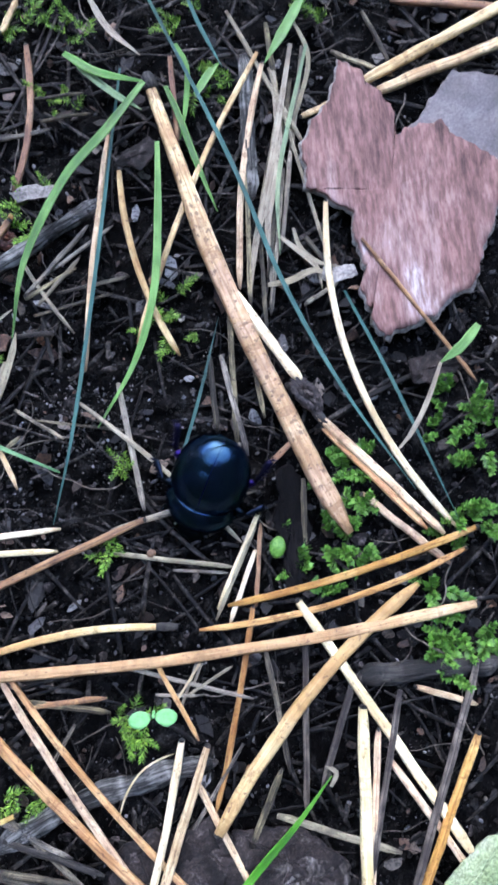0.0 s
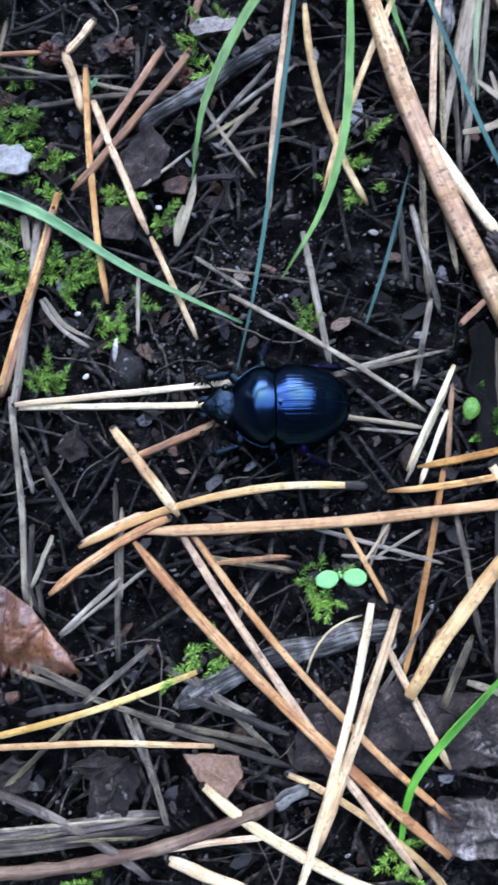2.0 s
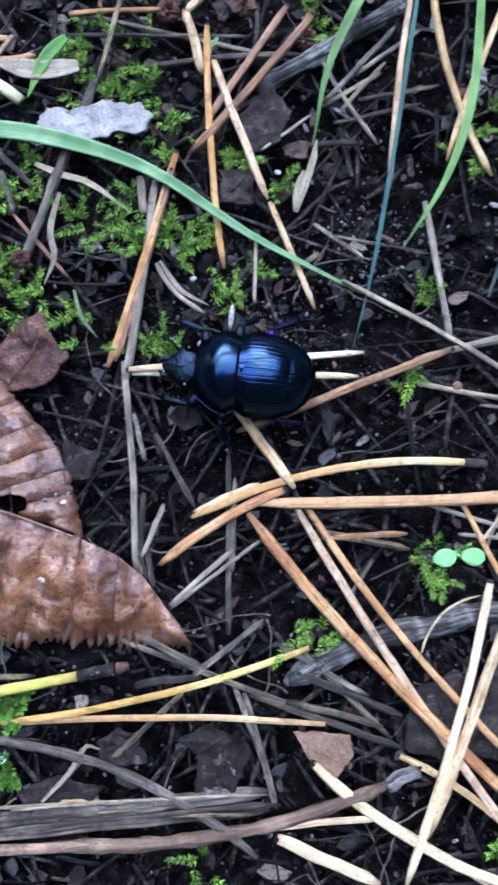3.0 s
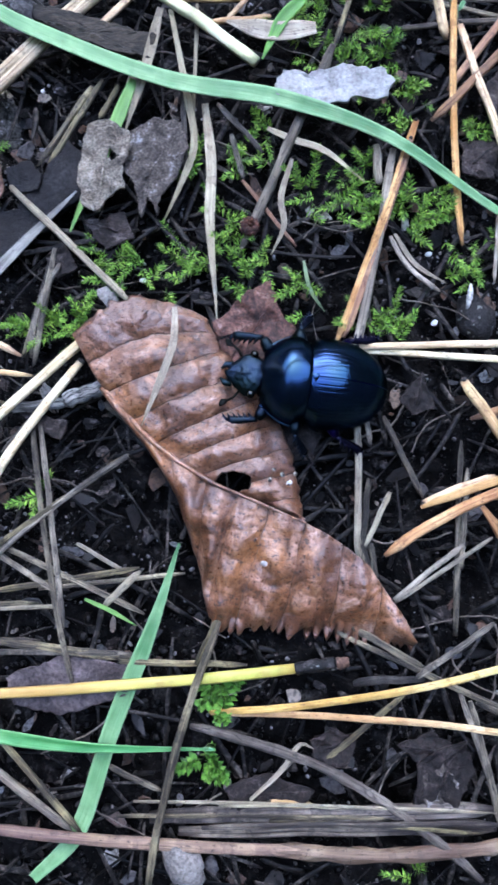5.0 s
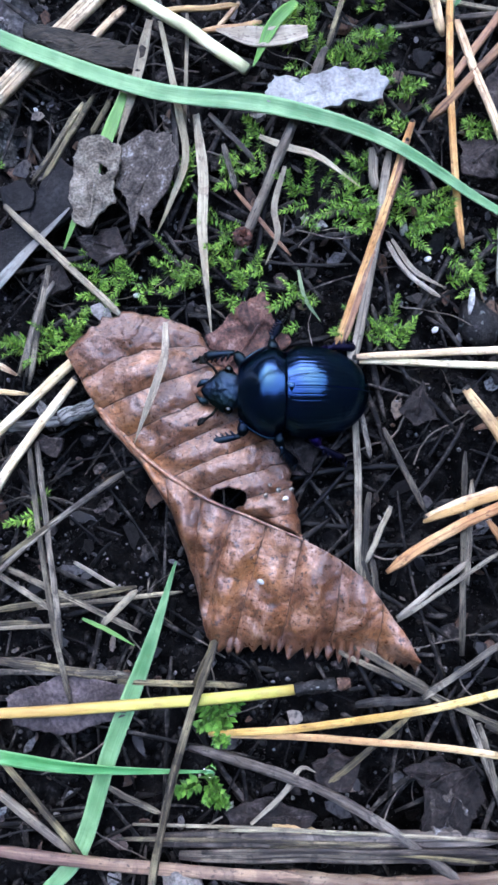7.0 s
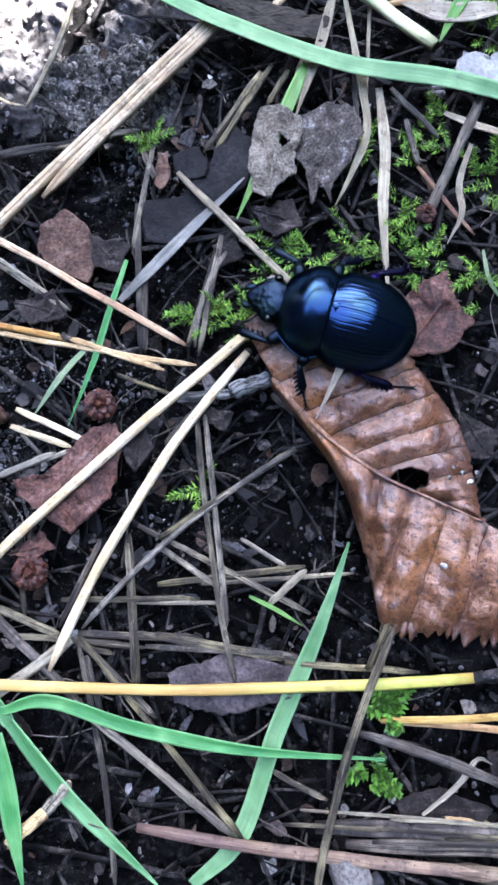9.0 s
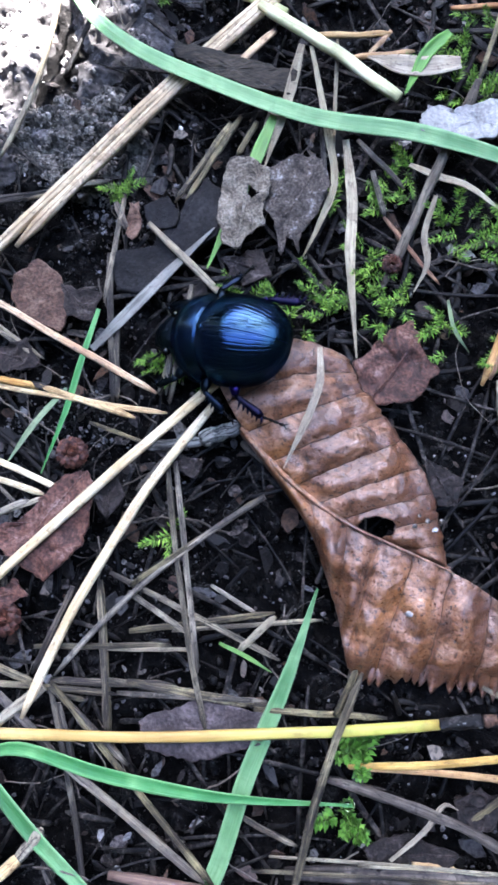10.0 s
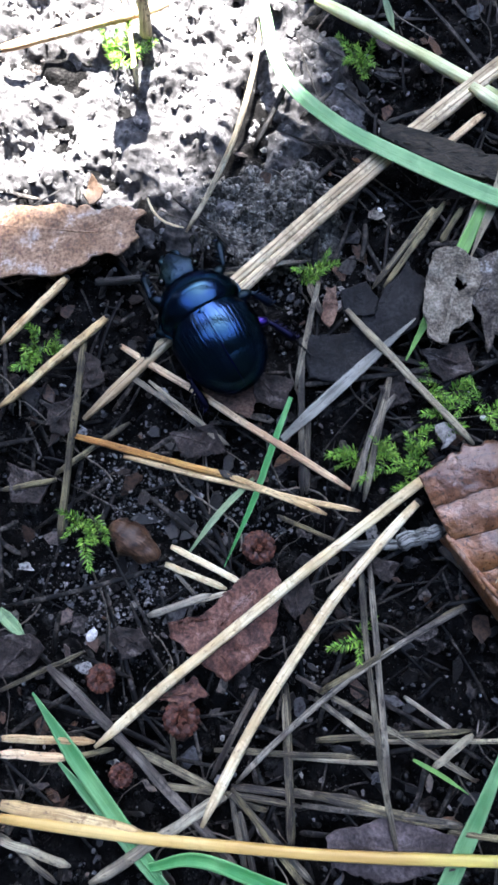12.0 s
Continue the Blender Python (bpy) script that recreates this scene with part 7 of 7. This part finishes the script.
needle("weather", (-15.4, 43.0, -1.1), (-21.0, 33.6, -1.2), 0.0, 0.67)
needle("weather", (-13.7, 42.5, -1.1), (-15.6, 38.7, -1.1), 0.0, 0.67)
needle("pale_green_stem", (-30.6, 64.3, 0.2), (-11.0, 54.5, -0.4), 0.0, 1.39)
needle("greyish", (-53.7, -24.7, -0.8), (-46.4, -26.1, -0.9), 0.0, 0.88)
needle("straw", (-54.1, -21.3, -0.8), (-39.3, -22.0, -0.5), 0.0, 1.43)
needle("weather", (-53.9, -24.3, -1.1), (-47.6, -28.0, -1.1), 0.0, 0.60)
blade("green", 0.66, (-29.4, 21.3, -0.6), (-30.9, 15.7, -0.7), (-32.2, 10.5, -0.9), (-34.5, 3.7, -1.2))
blade("pale_green", 0.66, (-32.4, 12.8, -1.1), (-35.5, 9.0, -1.1), (-38.4, 4.4, -1.2))
blade("pale_green", 1.43, (-56.9, -2.9, -0.9), (-55.4, -4.1, -0.9), (-53.8, -5.3, -0.9))
blade("pale_green", 0.75, (-23.4, 64.1, 0.7), (-22.8, 62.7, 0.4), (-22.1, 61.1, 0.0))
flake("oak_leaf", -0.3, 9, (-62.6, 39.0), (-60.1, 39.5), (-58.0, 39.8), (-56.5, 40.2), (-55.1, 40.2), (-54.0, 39.9), (-53.0, 40.1), (-51.7, 39.6), (-50.4, 39.8), (-49.4, 40.3), (-48.3, 40.3), (-47.1, 40.1), (-46.4, 39.7), (-47.1, 39.1), (-47.5, 38.7), (-47.2, 37.7), (-46.9, 37.0), (-47.4, 36.5), (-47.9, 36.4), (-47.9, 35.7), (-49.2, 35.0), (-51.2, 34.5), (-52.5, 33.7), (-54.9, 32.3), (-57.8, 32.0), (-59.3, 31.9), (-61.4, 31.3), (-65.4, 32.1), (-66.7, 37.1))
flake("tan_leaf", -0.6, 5, (-53.6, 41.5), (-52.8, 43.5), (-51.7, 42.6), (-51.7, 41.2), (-52.7, 40.2))
flake("slate", -1.1, 4, (-28.6, 27.7), (-24.1, 28.6), (-18.9, 36.1), (-16.5, 34.4), (-17.3, 29.7), (-21.6, 26.9), (-24.8, 23.2), (-28.0, 23.5))
flake("slate", -0.8, 3, (-25.3, 32.6), (-22.8, 33.9), (-21.4, 32.3), (-21.7, 30.4), (-24.8, 30.2))
flake("red_leaf", -0.8, 4, (-39.4, -2.0), (-36.1, -1.1), (-32.1, 3.7), (-29.3, 4.3), (-28.5, 2.0), (-29.2, -3.0), (-33.2, -7.3), (-36.8, -4.9), (-38.9, -3.6))
flake("dark_leaf", -1.0, 5, (-29.1, 2.4), (-26.4, 3.8), (-25.2, 1.8), (-27.1, -0.7))
brown_bud(-43.8, 5.3, -1.0, 6.0, 3.3, -27)
flake("red_leaf", -1.2, 5, (-39.8, -9.7), (-36.6, -7.3), (-34.7, -8.6), (-36.9, -9.9))
flake("dark_leaf", -0.9, 5, (-56.5, -5.5), (-53.1, -4.6), (-51.6, -6.2), (-53.6, -8.8), (-56.0, -9.5))
flake("dark_leaf", -1.1, 4, (-52.8, 25.2), (-49.5, 23.6), (-48.9, 21.2), (-51.5, 19.9))
flake("dark_leaf", -1.1, 4, (-54.7, 18.3), (-51.5, 19.9), (-51.6, 15.6), (-54.0, 15.4))
flake("dark_leaf", -1.2, 4, (-58.1, 12.1), (-53.4, 10.8), (-54.2, 8.3), (-57.3, 8.0))
flake("dark_leaf", -1.2, 4, (-45.0, -3.8), (-42.2, -2.9), (-40.8, -5.0), (-43.6, -6.3))
flake("dark_leaf", -1.1, 4, (-41.5, 16.6), (-37.0, 18.1), (-35.6, 15.3), (-39.5, 14.1))
flake("dark_leaf", -1.1, 5, (-23.4, 7.1), (-19.4, 6.2), (-17.3, 5.8), (-18.2, 4.0), (-19.6, 4.4))
pinecone(-31.2, 6.0, -0.8, 1.54)
pinecone(-45.6, -8.4, -0.9, 1.32)
pinecone(-37.2, -11.3, -1.1, 1.66)
pinecone(-42.5, -17.2, -0.9, 1.10)
seed(-47.1, -4.4, -1.2, 0.72)
seed(-22.4, 50.5, -1.3, 0.56)
seed(-22.0, 41.9, -1.3, 0.28)
moss(-16.4, 17.1, -1.3, 3.33, 12)
moss(-20.7, 15.5, -1.4, 2.23, 8)
moss(-48.9, 6.2, -1.4, 1.45, 7)
moss(-56.6, 24.9, -1.3, 1.89, 8)
moss(-51.4, 58.8, -1.3, 2.22, 10)
moss(-25.3, 58.4, -1.3, 1.67, 7)
moss(-28.9, 34.9, -1.3, 1.22, 4)
moss(-19.9, -2.1, -1.5, 1.12, 3)
twig("grey_twig", (-23.4, 7.0, -0.7), (-17.4, 7.7, -0.6), 0.0, 1.20)
twig("grey_twig", (-17.7, 7.7, -0.6), (-13.7, 9.5, -0.5), 0.0, 1.85)
twig("weather_twig", (-20.1, 7.2, -0.8), (-24.2, 2.4, -1.1), 0.0, 0.66)
twig("weather_twig", (-13.6, 7.8, -0.7), (-7.9, 3.6, -0.9), 0.0, 0.77)
needle("greyish", (-31.4, -23.3, -0.5), (-15.0, -34.4, -0.6), 0.0, 0.91)
needle("weather", (-31.6, -17.0, -0.8), (-14.0, -34.9, -0.8), 0.0, 0.70)
needle("weather", (-39.3, -17.6, -1.1), (-24.8, -17.8, -1.1), 0.0, 0.70)
needle("weather", (-24.8, -17.7, -1.1), (-9.8, -17.5, -1.1), 0.0, 0.60)
needle("weather", (-31.6, -17.7, -0.9), (-26.1, -40.3, -0.9), 0.5, 0.65)
needle("weather", (-27.3, -6.8, -1.3), (-25.3, -21.9, -1.3), 0.0, 0.67)
needle("weather", (-19.7, -11.4, -1.3), (-4.8, -9.4, -1.3), 0.0, 0.49)
needle("weather", (-43.9, 32.7, -1.0), (-29.2, 35.8, -1.0), 0.0, 0.65)
needle("weather", (-27.5, 20.1, -1.3), (-27.0, 11.7, -1.3), 0.0, 0.65)
needle("straw", (-37.1, -37.4, -0.9), (-33.2, -33.7, -0.9), 0.0, 1.3)
needle("weather", (-33.7, -34.3, -0.9), (-31.2, -31.0, -0.9), 0.0, 1.2)
needle("greyish", (-16.0, -6.7, -1.2), (-11.3, -9.2, -1.2), 0.0, 0.44)
needle("weather", (-24.4, -7.8, -1.2), (-17.9, -11.6, -1.2), 0.0, 0.66)
twig("weather_twig", (-31.9, -34.6, -0.8), (-26.0, -35.3, -0.7), 0.3, 0.32)
twig("dark_twig", (-26.4, -35.3, -0.5), (-18.0, -32.4, -0.8), 0.5, 0.22)
flake("rust_flake", -0.8, 6, (-39.0, 24.3), (-36.4, 26.6), (-33.7, 24.6), (-32.8, 21.6), (-33.3, 18.8), (-37.0, 20.2), (-39.1, 22.2))
flake("dark_leaf", -0.9, 5, (-33.7, 23.8), (-29.3, 23.1), (-30.1, 19.8), (-32.9, 20.5))
flake("dark_leaf", -1.2, 4, (-20.7, 23.3), (-18.4, 24.6), (-17.2, 22.2), (-19.3, 21.0))
needle("greyish", (50.1, -7.4, -1.1), (53.0, -1.1, -1.2), 0.0, 0.37)
needle("greyish", (51.3, -5.5, -1.1), (56.7, -2.8, -1.1), 0.0, 0.37)
needle("greyish", (47.5, -5.1, -1.1), (52.5, -5.7, -1.1), 0.0, 0.43)
needle("rust", (56.4, -16.6, -0.7), (58.0, -13.8, -0.7), 0.0, 1.21)
flake("rust_flake", -0.9, 5, (24.0, 55.8), (27.4, 56.5), (27.9, 55.2), (25.0, 54.6))
flake("dark_leaf", -1.1, 4, (22.7, 56.4), (25.5, 57.6), (26.0, 55.2), (23.6, 53.5))
flake("dark_leaf", -1.2, 4, (30.1, 38.9), (32.5, 39.5), (32.3, 37.8), (30.4, 37.6))
needle("weather", (30.6, 24.1, -1.2), (33.7, 26.7, -1.2), 0.0, 0.55)
needle("weather", (33.2, 30.0, -1.3), (38.8, 25.9, -1.3), 0.0, 0.49)
needle("weather", (35.1, 28.6, -1.3), (46.7, 26.1, -1.3), 0.0, 0.37)
dewdrop(-1.7, -26.2, -0.5, 0.48)
seed(3.2, -8.0, 1.4, 0.37)
seed(5.5, -0.1, 1.0, 0.32)
moss(36.3, 83, -1.4, 4.04, 8)
moss(42.9, 81.6, -1.4, 3.37, 6)
moss(58.6, 81.3, -1.4, 2.69, 6)
moss(40.6, 69.6, -1.5, 3.38, 5)
moss(76.2, 80.9, -1.4, 2.69, 5)
needle("weather", (37.8, 70.9, -1.3), (44.4, 71.2, -1.3), 0.0, 0.47)
needle("weather", (38.4, 67.7, -1.3), (45.0, 68.4, -1.3), 0.0, 0.47)
needle("weather", (33.2, 65.4, -1.3), (39.7, 66.4, -1.3), 0.0, 0.60)
needle("rust", (32.5, 51.5, -1.1), (34.2, 55.2, -1.1), 0.0, 0.94)
needle("weather", (38.6, 47.3, -1.3), (46.8, 52.7, -1.3), 0.0, 0.54)
needle("weather", (39.1, 44.3, -1.3), (48.4, 45.8, -1.3), 0.0, 0.54)
needle("weather", (31.9, 39.1, -1.2), (38.8, 39.2, -1.2), 0.0, 0.68)
needle("weather", (36.1, 41.7, -1.4), (46.1, 43.8, -1.4), 0.0, 0.47)
needle("weather", (62.1, 39.4, -1.2), (63.5, 26.2, -1.2), 0.0, 0.69)
needle("weather", (65.3, 49.6, -1.3), (64.6, 29.7, -1.3), 0.0, 0.60)
needle("weather", (69.2, 58.5, -1.1), (65.6, 39.1, -1.2), 0.0, 0.67)
needle("weather", (71.0, 49.0, -0.9), (74.0, 44.1, -0.7), 0.0, 0.68)
flake("grey_flake", -0.7, 6, (72.8, 44.6), (76.7, 44.7), (77.2, 43.4), (73.9, 42.4), (72.5, 43.2))
needle("weather", (70.0, 40.1, -0.9), (74.6, 42.6, -0.9), 0.0, 0.60)
flake("dark_leaf", -1.1, 4, (47.4, 61.0), (52.1, 64.6), (53.7, 62.8), (51.0, 59.9))
flake("dark_leaf", -1.2, 4, (82.0, 31.7), (87.2, 33.3), (89.8, 31.0), (85.9, 28.4), (82.3, 28.8))
blade("straw_grass", 0.98, (69.2, 72.0, -0.5), (68.8, 60.0, -0.6), (66.5, 51.5, -0.8), (66.0, 41.5, -1.3))
blade("straw_grass", 0.91, (71.9, 75.5, -0.2), (67.2, 57.1, -0.5), (64.6, 48.4, -0.8), (63.1, 40.7, -1.3))
blade("pale_green", 0.59, (73.9, 75.1, 0.0), (68.5, 57.4, -0.2), (67.5, 46.6, -0.4))
blade("straw_grass", 0.85, (65.6, 43.0, -0.9), (68.4, 43.2, -0.6), (71.6, 44.3, -0.5), (74.2, 43.3, -0.9))
blade("straw_grass", 0.72, (67.7, 49.3, -0.8), (70.2, 46.7, -0.5), (72.0, 44.6, -0.5), (72.5, 42.0, -1.1))
blade("straw_grass", 0.59, (69.6, 50.3, -0.9), (70.2, 47.5, -0.7), (72.2, 45.4, -0.6), (75.7, 44.5, -0.8))
blade("fresh", 0.85, (55.0, 70.6, -0.1), (56.4, 66.4, -0.2), (58.2, 59.6, -0.5), (60.2, 53.4, -1.1))
blade("fresh", 0.72, (56.8, 76.3, 0.2), (58.0, 72.9, -0.1), (57.4, 67.8, -0.5), (56.3, 63.6, -0.9))
needle("weather", (35.1, 44.2, -1.2), (43.7, 52.9, -1.1), -0.1, 0.66)
needle("greyish", (36.8, 43.0, -1.2), (42.3, 48.7, -1.2), 0.0, 0.52)
needle("greyish", (33.0, 54.3, -1.2), (41.0, 39.0, -1.3), -0.7, 0.52)
needle("weather", (57.4, 34.7, -1.2), (57.5, 24.9, -1.3), 0.0, 0.78)
flake("mottled_leaf", -1.1, 6, (18.5, -28.6), (20.9, -26.7), (22.5, -28.7), (21.9, -31.2), (19.4, -31.4))
needle("plum", (11.7, -32.9, -1.0), (26.0, -32.3, -0.9), 0.0, 0.92)
needle("weather", (29.3, -19.0, -1.2), (40.3, -23.9, -1.2), 0.0, 0.87)
needle("weather", (30.0, -16.8, -1.3), (39.0, -26.2, -1.3), 0.0, 0.69)
needle("weather", (27.6, -16.2, -1.3), (36.9, -21.8, -1.2), 0.0, 0.64)
needle("greyish", (15.7, -0.7, -1.1), (13.2, -6.4, -1.1), 0.0, 0.58)
needle("greyish", (13.2, -6.4, -1.1), (12.9, -8.8, -1.1), 0.0, 0.52)
needle("greyish", (25.9, -5.0, -1.1), (16.1, -11.8, -1.0), 0.0, 0.46)
flake("dark_leaf", -1.2, 4, (8.0, -25.2), (10.5, -23.9), (12.6, -24.8), (11.7, -27.6), (8.8, -27.5))
flake("dark_leaf", -1.2, 4, (16.6, -25.5), (19.9, -23.9), (22.1, -25.6), (19.8, -27.8))
moss(29.5, -15, -1.4, 1.28, 4)
blade("straw_grass", 0.46, (2.3, -31.0, -0.9), (5.3, -28.0, -0.6), (7.0, -25.5, -0.5), (8.4, -25.9, -0.7))
needle("pale", (42.6, -17.4, -0.5), (49.2, -11.6, -0.5), 1.4, 0.24)
needle("pale", (50.0, -5.9, -0.9), (53.2, -1.7, -0.9), 0.0, 0.31)
pinecone(17.7, 55.5, -1.3, 1.24)
pinecone(26.3, 55.7, -1.2, 1.05)
pinecone(33.4, 51.8, -1.3, 1.18)
needle("weather", (35.2, 43.8, -1.2), (41.8, 47.5, -1.2), 0.0, 0.56)
blade("straw_grass", 0.86, (31.3, 31.4, -1.2), (33.2, 36.3, -0.8), (34.0, 39.5, -0.7))
needle("greyish", (27.7, 38.6, -1.1), (33.6, 42.7, -1.1), 0.0, 0.37)
needle("plum", (15.9, 48.9, -1.1), (33.0, 49.7, -1.1), 0.4, 0.62)
flake("rust_flake", -1.1, 4, (30.4, 38.9), (31.7, 39.7), (33.2, 39.2), (32.6, 37.6), (30.9, 37.4))
blade("straw_grass", 0.75, (-6.1, 16.8, 3.2), (-6.0, 13.0, 4.0), (-7.4, 8.9, 3.7), (-9.1, 5.1, 2.4))
twig("dark_twig", (-51.3, 32.0, -1.2), (-33.7, 34.7, -1.1), 0.0, 0.93)
needle("pale", (-46.7, 41.7, -1.1), (-42.4, 38.7, -1.1), -0.9, 0.27)
needle("plum", (-28.6, 33.4, -1.1), (-27.1, 30.2, -1.2), 0.0, 0.77)
needle("weather", (-19.0, 22.5, -0.9), (-21.7, 12.4, -1.2), -0.9, 0.60)
needle("greyish", (-44.3, 21.9, -1.2), (-35.2, 15.9, -1.2), 0.0, 0.44)
needle("weather", (-39.4, 2.8, -1.2), (-36.0, -0.4, -1.2), 0.0, 0.44)
needle("weather", (-29.7, 9.3, -1.2), (-22.1, 6.8, -1.2), 0.0, 0.49)
needle("greyish", (-41.5, -1.8, -1.1), (-35.5, 0.9, -1.1), 0.0, 0.77)
needle("plum", (-30.1, -7.6, -1.1), (-33.7, -16.5, -1.1), 0.0, 0.66)
needle("weather", (-50.8, -17.3, -1.2), (-43.5, -14.9, -1.2), 0.0, 0.66)
needle("weather", (-26.0, -16.5, -1.1), (-17.3, -17.4, -1.1), 0.0, 0.66)
needle("weather", (-31.4, -18.2, -1.1), (-28.0, -18.6, -1.1), 0.0, 0.55)
needle("greyish", (-26.2, -13.6, -1.2), (-17.0, -13.0, -1.2), 0.0, 0.44)
pebble(4.8, 0.7, 1.0, 0.26, CRUST_CRUMB, "sand_grain", "grey grain of sand lying on the brown leaf", "sand")
pebble(4.0, 1.2, 1.0, 0.20, CRUST_CRUMB, "sand_grain", "grey grain of sand lying on the brown leaf", "sand")
pebble(5.5, -0.2, 1.0, 0.20, CRUST_CRUMB, "sand_grain", "grey grain of sand lying on the brown leaf", "sand")
pebble(3.6, 0.2, 1.0, 0.22, CRUST_CRUMB, "sand_grain", "grey grain of sand lying on the brown leaf", "sand")
pebble(6.1, 0.8, 1.0, 0.21, CRUST_CRUMB, "sand_grain", "grey grain of sand lying on the brown leaf", "sand")
needle("greyish", (-9.0, -31.3, -0.3), (25.9, -31.1, -0.3), 0.2, 0.34)
needle("weather", (-10.6, -32.8, -0.3), (16.0, -32.0, -0.3), 0.2, 0.42)
needle("plum", (-2.3, -33.5, -0.3), (27.0, -32.1, -0.3), 0.2, 0.60)
needle("greyish", (-0.7, -31.5, -0.3), (11.7, -31.2, -0.3), 0.2, 0.30)
needle("weather", (4.2, -32.7, -0.3), (24.3, -32.9, -0.3), 0.2, 0.40)
blade("straw_grass", 1.10, (-9.2, 50.4, 0.2), (-10.5, 44.1, 0.0), (-12.6, 37.1, -0.6))
flake("rotten", -1.2, 4, (59.2, -24.7), (63.6, -24.5), (68.1, -26.3), (67.2, -28.9), (62.6, -27.9), (59.3, -26.9))
flake("rotten", -1.2, 4, (54.6, -33.4), (58.4, -32.3), (64.5, -33.1), (68.0, -35.1), (67.0, -38.5), (57.8, -38.2), (55.2, -36.3))
needle("greyish", (-46.3, 22.1, -1.0), (-42.1, 19.9, -1.0), 0.0, 0.5)
seed_stalk(-49.3, 61.1, -1.2)

motions()
